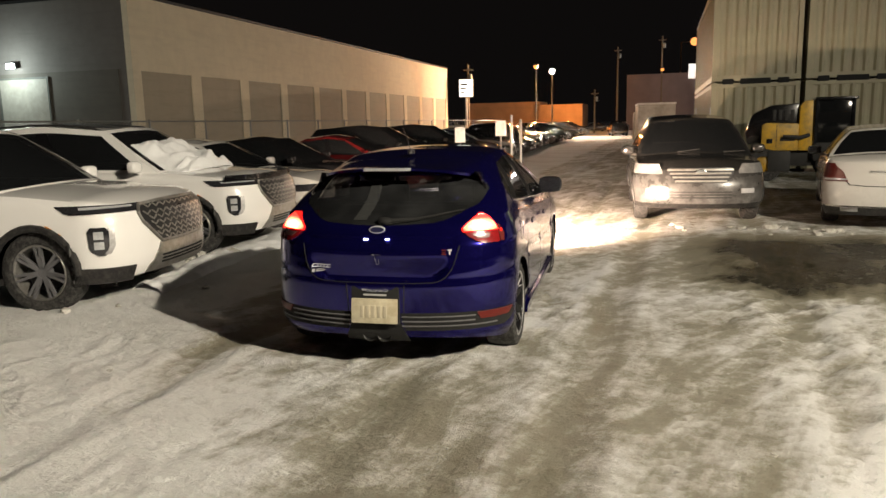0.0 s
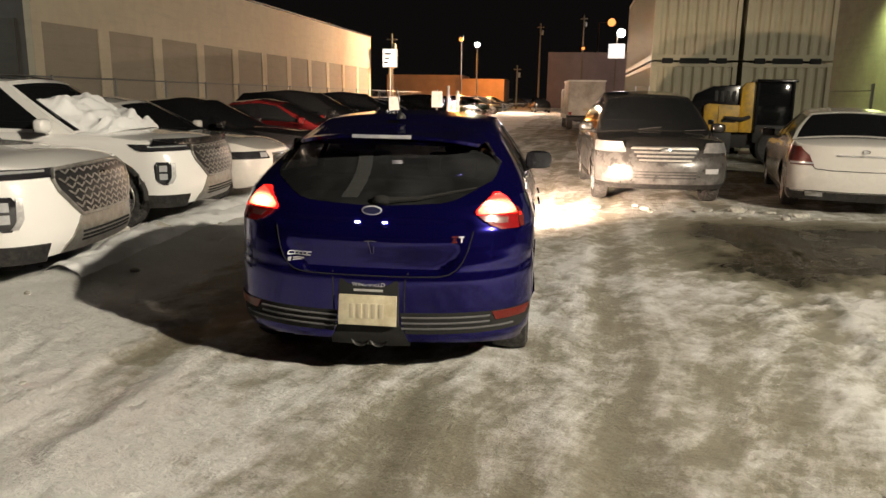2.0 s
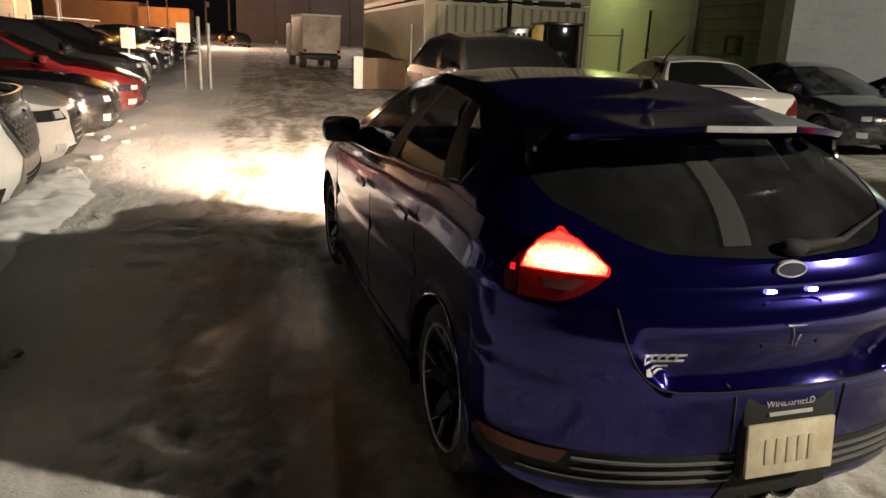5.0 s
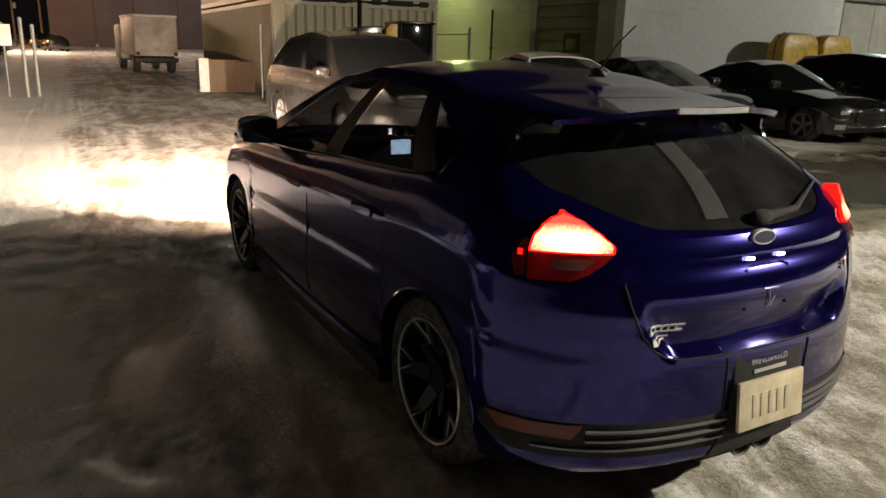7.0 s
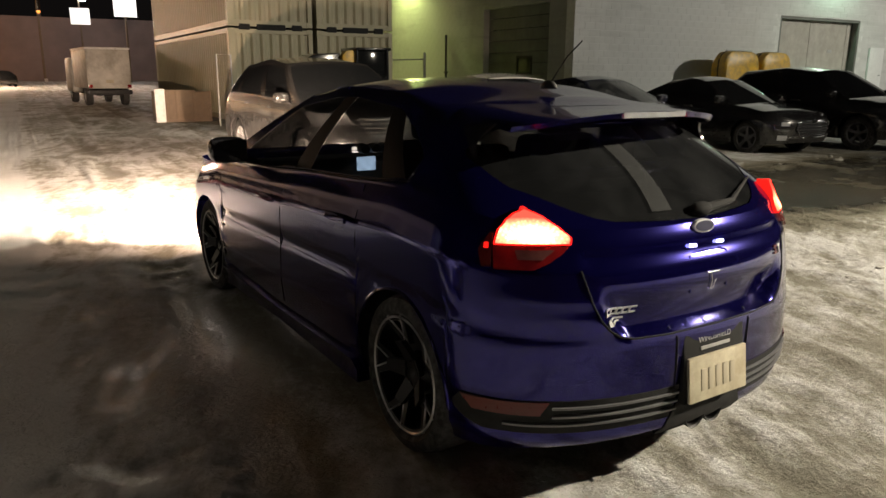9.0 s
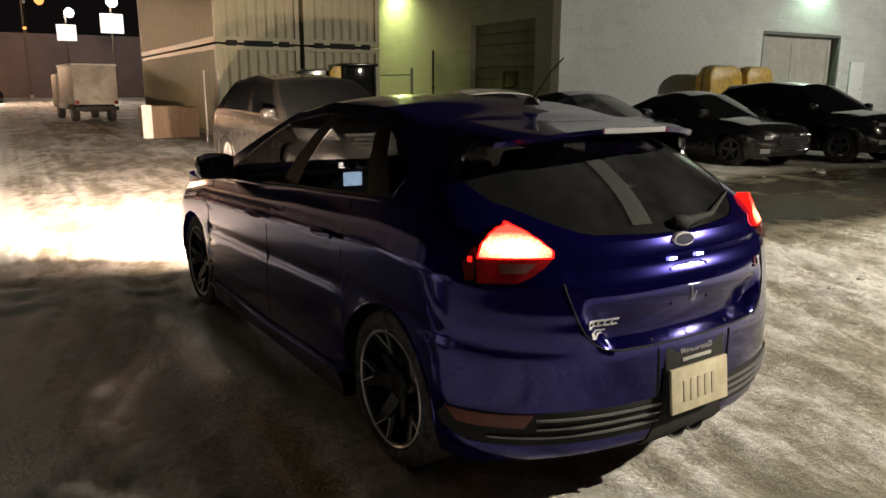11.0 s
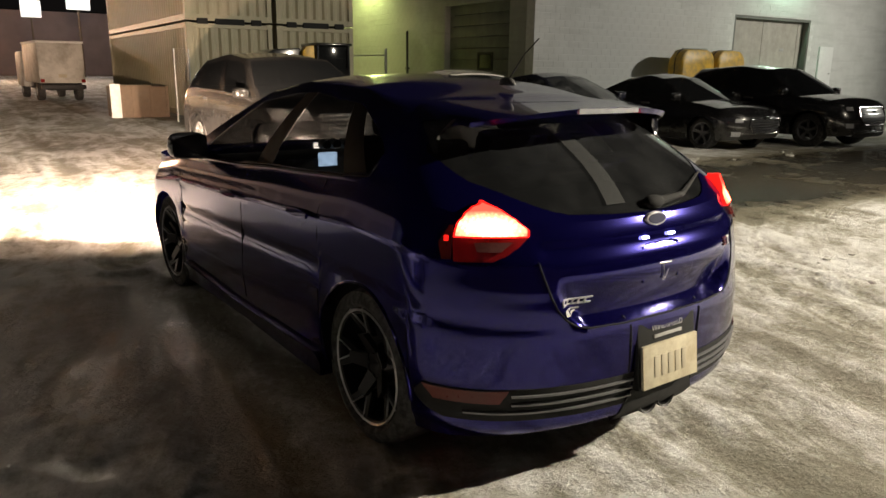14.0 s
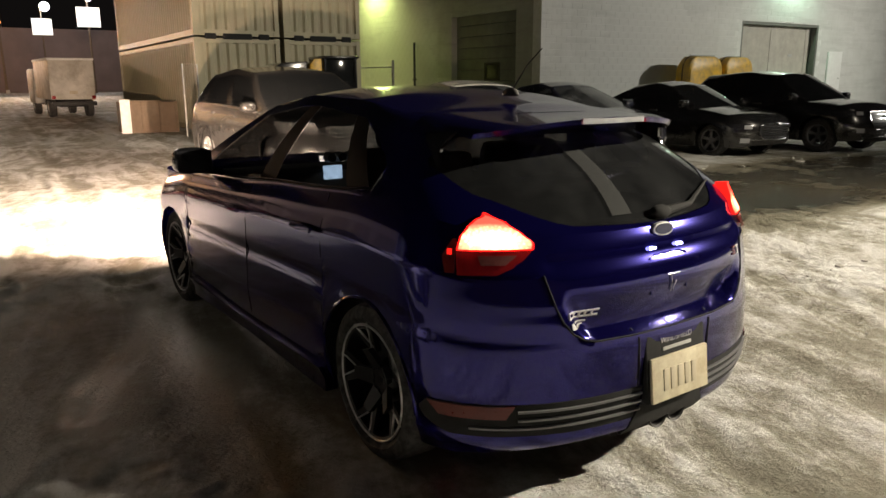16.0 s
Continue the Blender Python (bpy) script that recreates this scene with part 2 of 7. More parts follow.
M = dict(
    ground=ground_material(),
    blue=paint("blue_paint", (0.0075, 0.0055, 0.105), grime=(0.05, 0.045, 0.07), amount=0.02, metal=0.78, rough=0.15, sheen=0.2, coat=0.62),
    white=paint("white_paint", (0.86, 0.85, 0.83), amount=0.16, veil=0.05),
    pearl=paint("pearl_paint", (0.62, 0.60, 0.57), amount=0.5),
    silver=paint("silver_paint", (0.022, 0.021, 0.020), grime=(0.28, 0.275, 0.27), amount=0.78, metal=0.2, level=0.58, coat=0.5, veil=0.02),
    black=paint("black_paint", (0.007, 0.007, 0.008), grime=(0.18, 0.17, 0.15), amount=0.30, veil=0.08),
    navy=paint("navy_paint", (0.010, 0.012, 0.025), amount=0.3),
    red=paint("red_paint", (0.085, 0.004, 0.005), amount=0.2),
    grey=paint("grey_paint", (0.12, 0.12, 0.12), amount=0.5),
    trim=plain("black_trim", (0.012, 0.012, 0.013), 0.55, bump=0.15, scale=30, dirt=(0.06, 0.055, 0.05)),
    under=plain("underbody_black", (0.008, 0.008, 0.008), 0.9),
    tyre=plain("tyre_rubber", (0.014, 0.014, 0.014), 0.85, bump=0.4, scale=40, dirt=(0.10, 0.095, 0.09)),
    alloy=plain("alloy_silver", (0.60, 0.60, 0.61), 0.38, 0.55, dirt=(0.12, 0.11, 0.10)),
    darkalloy=plain("alloy_black", (0.018, 0.018, 0.02), 0.35, 0.4),
    chrome=plain("chrome", (0.65, 0.65, 0.66), 0.15, 1.0, var=0.05),
    lens=plain("lamp_lens", (0.55, 0.56, 0.58), 0.12, 0.3, coat=1.0, scale=40),
    darklens=plain("dark_lens", (0.03, 0.03, 0.035), 0.12, 0.2, coat=1.0, scale=40),
    redlens=plain("red_lens", (0.22, 0.008, 0.010), 0.15, coat=1.0, scale=30),
    dullred=plain("dull_red_lens", (0.10, 0.010, 0.007), 0.3, scale=20),
    pinklens=plain("smoked_lens", (0.16, 0.065, 0.06), 0.2, coat=0.8, scale=60),
    amber=plain("amber_lens", (0.6, 0.22, 0.02), 0.2, coat=1.0),
    glass=glass("dark_glass", (0.010, 0.011, 0.012), 0.90),
    clear=glass("car_glass", (0.012, 0.013, 0.014), 0.30),
    frosted=glass("frosted_glass", (0.014, 0.016, 0.018), 0.88, frost=0.14),
    interior=plain("cabin_black", (0.012, 0.012, 0.012), 0.85, bump=0.2),
    pillar=plain("pillar_film", (0.006, 0.006, 0.006), 0.7, gloss=0.06),
    snow=plain("clean_snow", (0.88, 0.89, 0.90), 0.7, var=0.04, scale=6, bump=0.5),
    oldsnow=plain("old_snow", (0.55, 0.54, 0.50), 0.8, var=0.2, scale=25, bump=0.6, dirt=(0.30, 0.28, 0.22)),
    plate=plain("plate_cream", (0.60, 0.55, 0.40), 0.55, dirt=(0.36, 0.29, 0.18), scale=11),
    bar=plain("plate_print", (0.46, 0.41, 0.30), 0.6),
    dark=plain("dark_steel", (0.03, 0.03, 0.03), 0.6, 0.4),
    steel=plain("galvanised_steel", (0.34, 0.34, 0.33), 0.5, 0.6, scale=18),
    beige=block_wall("beige_stucco", (0.82, 0.735, 0.56), (0.68, 0.60, 0.46), (0.66, 0.58, 0.44)),
    panel=block_wall("tan_panel", (0.46, 0.41, 0.32), (0.37, 0.33, 0.25), (0.38, 0.34, 0.27)),
    # darker stucco and tan for the end wall: its shade is in the colour
    shadewall=block_wall("shaded_stucco", (0.17, 0.155, 0.145), (0.13, 0.12, 0.11), (0.12, 0.11, 0.10)),
    shadeband=block_wall("shaded_tan_band", (0.13, 0.118, 0.10), (0.1, 0.09, 0.08), (0.09, 0.08, 0.07)),
    whitewall=block_wall("white_block", (0.60, 0.60, 0.585), (0.42, 0.42, 0.41), (0.44, 0.44, 0.42)),
    mortar=plain("mortar", (0.60, 0.60, 0.585), 0.9),
    stone=block_wall("grey_block", (0.34, 0.34, 0.31), (0.22, 0.22, 0.2), (0.2, 0.2, 0.18)),
    container=plain("cream_container", (0.275, 0.255, 0.16), 0.5, var=0.08, scale=2.2, dirt=(0.30, 0.25, 0.17)),
    yellow=plain("yellow_paint", (0.62, 0.36, 0.02), 0.45, scale=6, dirt=(0.22, 0.16, 0.06)),
    door=plain("shutter_door", (0.40, 0.38, 0.33), 0.6, scale=3, dirt=(0.30, 0.28, 0.24)),
    whitedoor=plain("white_steel_door", (0.70, 0.70, 0.69), 0.45, var=0.05),
    wood=plain("plywood", (0.15, 0.105, 0.07), 0.75, scale=7, dirt=(0.15, 0.10, 0.06)),
    brick=plain("orange_stucco", (0.42, 0.26, 0.15), 0.85, scale=0.7),
    farwall=plain("far_grey_cladding", (0.20, 0.165, 0.165), 0.85, scale=0.5),
    blackgloss=plain("gloss_black", (0.008, 0.008, 0.009), 0.18, coat=0.6, scale=20),
    badgeblue=plain("badge_field", (0.012, 0.014, 0.05), 0.4, coat=0.3),
    slat=plain("grey_slat", (0.16, 0.16, 0.17), 0.4, 0.3),
    greyprint=plain("grey_print", (0.38, 0.38, 0.37), 0.6),
    darkgrille=plain("grille_dark", (0.03, 0.03, 0.032), 0.4, 0.3, scale=30),
    satin=plain("satin_grey", (0.30, 0.295, 0.28), 0.38, 0.6, scale=20, dirt=(0.2, 0.185, 0.16)),
    dustlens=plain("salted_lens", (0.13, 0.13, 0.13), 0.4, scale=14, dirt=(0.22, 0.215, 0.205)),
    dirtywhite=plain("dirty_white", (0.52, 0.50, 0.45), 0.6, scale=2.5, dirt=(0.28, 0.25, 0.2)),
    litsign=plain("white_board", (0.80, 0.80, 0.78), 0.6, emit=(1.0, 0.98, 0.95), strength=0.9),
    polewood=plain("weathered_pole", (0.16, 0.13, 0.10), 0.85, scale=5),
    greydoor=plain("grey_shutter", (0.13, 0.135, 0.12), 0.6, scale=3, dirt=(0.09, 0.09, 0.08)),
    tinted=glass("tinted_glass", (0.016, 0.017, 0.018), 0.62, rough=0.05, frost=0.04),
    strip=glass("pale_strip", (0.10, 0.103, 0.102), 0.36, rough=0.4),
    badgesilver=plain("badge_silver", (0.66, 0.66, 0.67), 0.35, 0.35, var=0.05),
    paper=plain("white_card", (0.75, 0.75, 0.72), 0.7),
)


# ---------------------------------------------------------------- mesh helpers
def mesh_object(name, bm, material, parent=None, label="", smooth=True):
    data = bpy.data.meshes.new(name)
    bmesh.ops.recalc_face_normals(bm, faces=bm.faces)
    for f in bm.faces:
        f.smooth = smooth
    bm.to_mesh(data)
    bm.free()
    if material is not None:
        data.materials.append(material)
    if smooth:
        data.set_sharp_from_angle(angle=radians(34))
    ob = new(name, data)
    if parent is not None:
        ob.parent = parent
    if label:
        tagged(ob, label)
    return ob


def part(name, bm, material, parent, label="", smooth=True):
    return mesh_object(name, bm, material, parent, label, smooth)


def box(bm, x0, x1, y0, y1, z0, z1, bevel=0.0, m=None):
    v = bmesh.ops.create_cube(bm, size=1)["verts"]
    bmesh.ops.scale(bm, vec=(x1 - x0, y1 - y0, z1 - z0), verts=v)
    bmesh.ops.translate(bm, vec=((x0 + x1) / 2, (y0 + y1) / 2, (z0 + z1) / 2), verts=v)
    if bevel:
        e = {e for a in v for e in a.link_edges}
        r = bmesh.ops.bevel(bm, geom=list(e), offset=bevel, segments=2, affect="EDGES", profile=0.6)
        v = list({a for f in r["faces"] for a in f.verts} | {a for a in v if a.is_valid})
    if m is not None:
        bmesh.ops.transform(bm, matrix=m, verts=v)
    return bm


def boxed(*a, **k):
    return box(bmesh.new(), *a, **k)


def tube(bm, pts, r, n=8):
    """A round bar along pts."""
    pts = [Vector(p) for p in pts]
    rings = []
    for i, p in enumerate(pts):
        d = (pts[min(i + 1, len(pts) - 1)] - pts[max(i - 1, 0)]).normalized()
        a = d.orthogonal().normalized() if abs(d.z) > 0.9 else d.cross(Vector((0, 0, 1))).normalized()
        b = d.cross(a)
        rr = r[i] if isinstance(r, (list, tuple)) else r
        rings.append([bm.verts.new(p + rr * (math.cos(2 * math.pi * k / n) * a + math.sin(2 * math.pi * k / n) * b)) for k in range(n)])
    for ra, rb in zip(rings, rings[1:]):
        for k in range(n):
            bm.faces.new((ra[k], ra[(k + 1) % n], rb[(k + 1) % n], rb[k]))
    bm.faces.new(rings[0][::-1]), bm.faces.new(rings[-1])
    return bm


def lathe(bm, prof, n=36, axis="x", m=None):
    """prof: (along the axis, radius)."""
    rings = []
    for a, r in prof:
        ring = []
        for k in range(n):
            c, s = r * math.cos(2 * math.pi * k / n), r * math.sin(2 * math.pi * k / n)
            p = {"x": (a, c, s), "y": (c, a, s), "z": (c, s, a)}[axis]
            ring.append(bm.verts.new(m @ Vector(p) if m is not None else p))
        rings.append(ring)
    for ra, rb in zip(rings, rings[1:]):
        for k in range(n):
            bm.faces.new((ra[k], ra[(k + 1) % n], rb[(k + 1) % n], rb[k]))
    return bm


def grid_faces(bm, rows, keep=None):
    """Quads between rows of points. keep(i, j): whether to make that face."""
    vs = [[bm.verts.new(p) for p in row] for row in rows]
    for i in range(len(vs) - 1):
        for j in range(len(vs[0]) - 1):
            if keep is None or keep(i, j):
                bm.faces.new((vs[i][j], vs[i][j + 1], vs[i + 1][j + 1], vs[i + 1][j]))
    loose = [v for v in bm.verts if not v.link_faces]
    bmesh.ops.delete(bm, geom=loose, context="VERTS")
    return bm


def slab(rows, thick):
    """A curved sheet of the given points, with thickness inwards (thick: a vector per point, or one for all)."""
    bm = bmesh.new()
    a = [[bm.verts.new(p) for p, _ in row] for row in rows]
    b = [[bm.verts.new(p - thick * n) for p, n in row] for row in rows]
    I, J = len(a), len(a[0])
    for i in range(I - 1):
        for j in range(J - 1):
            bm.faces.new((a[i][j], a[i][j + 1], a[i + 1][j + 1], a[i + 1][j]))
            bm.faces.new((b[i][j], b[i + 1][j], b[i + 1][j + 1], b[i][j + 1]))
    for i in range(I - 1):
        for j in (0, J - 1):
            bm.faces.new((a[i][j], a[i + 1][j], b[i + 1][j], b[i][j]))
    for j in range(J - 1):
        for i in (0, I - 1):
            bm.faces.new((a[i][j], a[i][j + 1], b[i][j + 1], b[i][j]))
    return bm


def table(stops, x):
    """Smooth interpolation in a list of (x, value)."""
    if x <= stops[0][0]:
        return stops[0][1]
    for (a, va), (b, vb) in zip(stops, stops[1:]):
        if x <= b:
            t = (x - a) / (b - a)
            return va + (vb - va) * (t * t * (3 - 2 * t) * 0.5 + t * 0.5)
    return stops[-1][1]


# ---------------------------------------------------------------- cars
class Shape:
    """A car's outer shape: front at +y, origin on the ground under its middle."""

    def __init__(self, L=4.5, W=1.84, wb=2.7, front=0.9, base=0.22, ra=0.37, rw=0.33,
                 belt=((-0.5, 0.95), (0.5, 0.75)), crown=0.06, ar=0.44, af=0.5, nr=2.7, nf=2.6,
                 inset_r=((0.2, 0.10), (0.35, 0.0), (0.6, 0.0), (0.95, 0.08)), inset_f=((0.2, 0.10), (0.35, 0.0), (0.6, 0.0), (0.9, 0.12)),
                 prof=((0, 0.93), (0.14, 0.975), (0.42, 1.0), (0.66, 0.995), (0.88, 0.965), (1, 0.93)),
                 A0=0.75, A1=0.1, D0=-1.9, D1=-1.2, roof=((0, 1.40), (0.35, 1.47), (1, 1.38)), gw1=0.60, gwr=0.55,
                 glass_t=((0.06, 0.40), (0.47, 0.80), (0.86, 0.96)), bow_ws=0.16, bow_rw=0.08, crown_r=0.04, glass_v=(0.07, 0.87),
                 rs=(0, 0.07, 0.18, 0.32, 0.48, 0.64, 0.78, 0.88, 0.95, 1.0), n_rw=2.0, crown_back=None):
        self.L, self.W, self.wb, self.front, self.base, self.ra, self.rw = L, W, wb, front, base, ra, rw
        self.belt, self.crown, self.ar, self.af, self.nr, self.nf = belt, crown, ar, af, nr, nf
        self.inset_r, self.inset_f, self.prof = inset_r, inset_f, prof
        self.A0, self.A1, self.D0, self.D1, self.roof, self.gw1, self.gwr = A0, A1, D0, D1, roof, gw1, gwr
        self.glass_t, self.bow_ws, self.bow_rw, self.crown_r, self.glass_v, self.rs, self.n_rw = glass_t, bow_ws, bow_rw, crown_r, glass_v, rs, n_rw
        self.crown_back = crown if crown_back is None else crown_back
        self.yf = L / 2 - front
        self.yr = self.yf - wb

    ps = (0, 0.12, 0.22, 0.31, 0.39, 0.46, 0.53, 0.60, 0.67, 0.74, 0.81, 0.87, 0.92, 0.96, 1)

    def levels(self, lo, hi):
        """Heights of the skin's rows between the sill and the belt."""
        return [lo + (hi - lo) * r for r in self.rs]

    def belt_z(self, y):
        return table(self.belt, y / self.L)

    def low(self, y):
        z = self.base + 0.05 * max(0, abs(y) / (self.L / 2) - 0.86) / 0.14
        for c in (self.yf, self.yr):
            d = abs(y - c)
            if d < self.ra:
                z = max(z, self.rw + math.sqrt(self.ra ** 2 - d * d))
        return z

    def full(self, y, z):
        r = (z - self.base) / max(0.05, self.belt_z(y) - self.base)
        return self.W / 2 * table(self.prof, min(1, max(0, r)))

    def half(self, y, z):
        """Half the width at y and z."""
        k = 1.0
        for d, a, n in ((y + self.L / 2, self.ar, self.nr), (self.L / 2 - y, self.af, self.nf)):
            if d < a:
                k = max(0.0, 1 - max(0.0, 1 - max(d, 0) / a) ** n) ** (1 / n)
        return self.full(y, z) * k

    def inset(self, y, z):
        dr, df = y + self.L / 2, self.L / 2 - y
        return table(self.inset_r, z) * max(0, 1 - dr / 1.2) ** 2 - table(self.inset_f, z) * max(0, 1 - df / 1.2) ** 2

    def side(self, y, z, s=1):
        """A point of the skin on the side s (1: the car's right)."""
        return Vector((s * self.half(y, z), y + self.inset(y, z), z))

    def skin(self, p, z, end=-1):
        """A point at the height z round an end: p 0 in the middle, 1 where the side begins, past that metres along the side."""
        s = 1 if p >= 0 else -1
        a, n = (self.ar, self.nr) if end < 0 else (self.af, self.nf)
        q = abs(p)
        if q > 1:
            return self.side(end * (self.L / 2 - a - (q - 1)), z, s)
        f = q * math.pi / 2
        y = end * (self.L / 2 - a * (1 - math.cos(f) ** (2 / n)))
        return Vector((s * self.full(y, z) * math.sin(f) ** (2 / n), y + self.inset(y, z), z))

    def p_of(self, x, z, end=-1):
        """p of the skin's point at that x."""
        n = self.nr if end < 0 else self.nf
        k = min(1.0, abs(x) / self.full(end * self.L / 2, z))
        return math.copysign(math.asin(k ** (n / 2)) / (math.pi / 2), x)

    def normal(self, p, z, end=-1):
        e = 0.015
        a = self.skin(p + e, z, end) - self.skin(p - e, z, end)
        b = self.skin(p, z + e, end) - self.skin(p, z - e, end)
        n = a.cross(b).normalized()
        c = self.skin(p, z, end)
        return n if n.dot(Vector((c.x * 0.8, c.y, 0))) > 0 else -n

    def lower(self, open_top=True):
        ps = self.ps
        mid = {self.ar - self.L / 2 + (self.L - self.ar - self.af) * k / 22 for k in range(1, 22)}
        for c in (self.yf, self.yr):
            mid = {y for y in mid if abs(abs(y - c) - self.ra) > 0.05}
            for f in (-1.001, -0.97, -0.88, -0.7, -0.45, -0.15, 0.15, 0.45, 0.7, 0.88, 0.97, 1.001):
                mid.add(c + f * self.ra)
        mid = sorted(y for y in mid if self.ar - self.L / 2 < y < self.L / 2 - self.af)
        stations = [(p, -1) for p in ps] + [(y, 0) for y in mid] + [(p, 1) for p in reversed(ps)]
        bm = bmesh.new()
        rows, mids = [], []
        for v, end in stations:
            if end:
                a, n = (self.ar, self.nr) if end < 0 else (self.af, self.nf)
                y = end * (self.L / 2 - a * (1 - math.cos(v * math.pi / 2) ** (2 / n)))
            else:
                y = v
            lo, hi = self.low(y), self.belt_z(y)
            zs = self.levels(lo, hi)
            sec = [self.skin(v, z, end) if end else self.side(y, z) for z in zs]
            top = []
            wide = sec[-1].x / (self.W / 2)
            for f in (0.93, 0.8, 0.6, 0.35, 0.0):
                pt = sec[-1].copy()
                pt.x *= f
                pt.z += (self.crown if y > self.D0 else self.crown_back) * (1 - f * f) ** 0.8 * wide ** 1.5
                top.append(pt)
            side = sec + top
            rows.append([Vector((-p.x, p.y, p.z)) for p in side] + [p for p in side[-2::-1]])
            mids.append(y)
        n = len(zs)
        total = len(rows[0]) - 1

        def keep(i, j):
            ym = (mids[i] + mids[i + 1]) / 2
            on_top = n - 1 <= j < total - n + 1
            return not (open_top and on_top and self.D0 + 0.02 < ym < self.A0 - 0.02)
        grid_faces(bm, rows, keep)
        bmesh.ops.remove_doubles(bm, verts=bm.verts, dist=0.001)
        return bm

    def under(self):
        bm = bmesh.new()
        w = self.W / 2 * 0.86
        box(bm, -w * 0.8, w * 0.8, self.yf + self.ra - 0.05, self.L / 2 - self.af * 0.45, self.base + 0.03, 0.5)
        box(bm, -w, w, self.yr + self.ra, self.yf - self.ra, self.base - 0.03, 0.42)
        box(bm, -w * 0.8, w * 0.8, -self.L / 2 + self.ar * 0.45, self.yr - self.ra + 0.05, self.base + 0.03, 0.5)
        box(bm, -w * 0.72, w * 0.72, self.yr - self.ra, self.yf + self.ra, self.base, 0.62)
        return bm

    # greenhouse
    def gside(self, t, v, s):
        y0 = self.A0 + (self.D0 - self.A0) * t
        y1 = self.A1 + (self.D1 - self.A1) * t
        z0 = self.belt_z(y0)
        a = Vector((self.half(y0, z0) * 0.985, y0 + self.inset(y0, z0), z0))
        b = Vector((self.gw1 + (self.gwr - self.gw1) * t, y1, table(self.roof, t)))
        p = a.lerp(b, v)
        p.x += 0.035 * 4 * v * (1 - v)
        p.x *= s
        return p

    def cross(self, f, v, end):
        """Windscreen (end 1) or rear window (end -1): f -1 to 1 across, v up."""
        t = 0 if end > 0 else 1
        p = self.gside(t, v, 1)
        bow = (self.bow_ws if end > 0 else self.bow_rw) * (1 - v * 0.45)
        curve = 1 - abs(f) ** (2 if end > 0 else self.n_rw)
        return Vector((p.x * f, p.y + end * bow * curve, p.z + self.crown_r * v * (1 - f * f) + (0.6 * self.crown if end > 0 else self.crown_back) * (1 - v) * (1 - f * f)))

    def top(self, f, t):
        a = self.gside(t, 1, 1)
        bow = self.bow_ws * 0.55 * (1 - t) ** 3 * (1 - f * f) - self.bow_rw * 0.55 * t ** 3 * (1 - abs(f) ** self.n_rw)
        return Vector((a.x * f, a.y + bow, a.z + self.crown_r * (1 - abs(f) ** 2.4)))

    def greenhouse(self, edge=(0.05, 0.93, 0.94)):
        """Returns a bmesh for the painted frame and roof, a list of side panes, and the two screens."""
        frame_bm, panes = bmesh.new(), []
        self.pillars = []
        breaks = sorted({0, 1, *[v for ab in self.glass_t for v in ab]})
        v0, v1 = self.glass_v
        for s in (-1, 1):
            for ta, tb in zip(breaks, breaks[1:]):
                ts = [ta + (tb - ta) * k / 4 for k in range(5)]
                isglass = any(abs(a - ta) < 1e-6 for a, _ in self.glass_t)
                for band in range(3):
                    rows = []
                    for k in range(5):
                        row = []
                        for t in ts:
                            a, b = (table(g, t) if isinstance(g, tuple) else g for g in (v0, v1))
                            va, vb = ((0, a), (a, b), (b, 1))[band]
                            row.append(self.gside(t, va + (vb - va) * k / 4, s))
                        rows.append(row)
                    if isglass and band == 1:
                        bm = bmesh.new()
                        mid = Vector((s * 0.006, 0, 0))
                        grid_faces(bm, [[p - mid for p in r] for r in rows])
                        panes.append(bm)
                    elif band == 1 and ta > 0.2 and tb < 0.9:
                        self.pillars.append(grid_faces(bmesh.new(), rows))
                    else:
                        grid_faces(frame_bm, rows)
        screens = []
        for end in (1, -1):
            vs = [0, edge[0], 0.25, 0.5, 0.75, edge[1], 1]
            rows = []
            for v in vs:
                fe = edge[2] if end > 0 or len(edge) < 5 else edge[3] + (edge[4] - edge[3]) * v
                g = 1 - fe
                fs = [-1, -1 + g * 0.33, -1 + g * 0.66, -fe, -fe * 0.82, -fe * 0.55, -fe * 0.28, 0]
                fs = fs + [-f for f in fs[-2::-1]]
                rows.append([self.cross(f, v, end) for f in fs])
            grid_faces(frame_bm, rows, lambda i, j: i in (0, len(vs) - 2) or j < 3 or j > len(fs) - 5)
            bm = bmesh.new()
            grid_faces(bm, [[p - Vector((0, end * 0.005, 0.003)) for p in r] for r in rows], lambda i, j: not (i in (0, len(vs) - 2) or j < 3 or j > len(fs) - 5))
            screens.append(bm)
        fs = [-1, -0.97, -0.88, -0.7, -0.4, 0, 0.4, 0.7, 0.88, 0.97, 1]
        grid_faces(frame_bm, [[self.top(f, k / 12) for f in fs] for k in range(13)])
        bmesh.ops.remove_doubles(frame_bm, verts=frame_bm.verts, dist=0.002)
        return frame_bm, panes, screens

    def decal(self, z0, z1, left, right, end=-1, off=0.006, thick=0.02, nz=5, npx=6, s=1):
        """A piece that lies on the skin round an end, between the heights, from left(k) to right(k), k 0 to 1 upwards."""
        rows = []
        for i in range(nz + 1):
            k = i / nz
            z = z0 + (z1 - z0) * k
            a = table(left, k) if isinstance(left, tuple) else left
            b = table(right, k) if isinstance(right, tuple) else right
            row = []
            for j in range(npx + 1):
                p = s * (a + (b - a) * j / npx)
                n = self.normal(p, z, end)
                row.append((self.skin(p, z, end) + off * n, n))
            rows.append(row)
        return slab(rows, thick)

    def seam(self, pts, end=-1, r=0.005):
        """A shut line along (p, z) points."""
        return tube(bmesh.new(), [self.skin(p, z, end) + 0.001 * self.normal(p, z, end) for p, z in pts], r, 5)

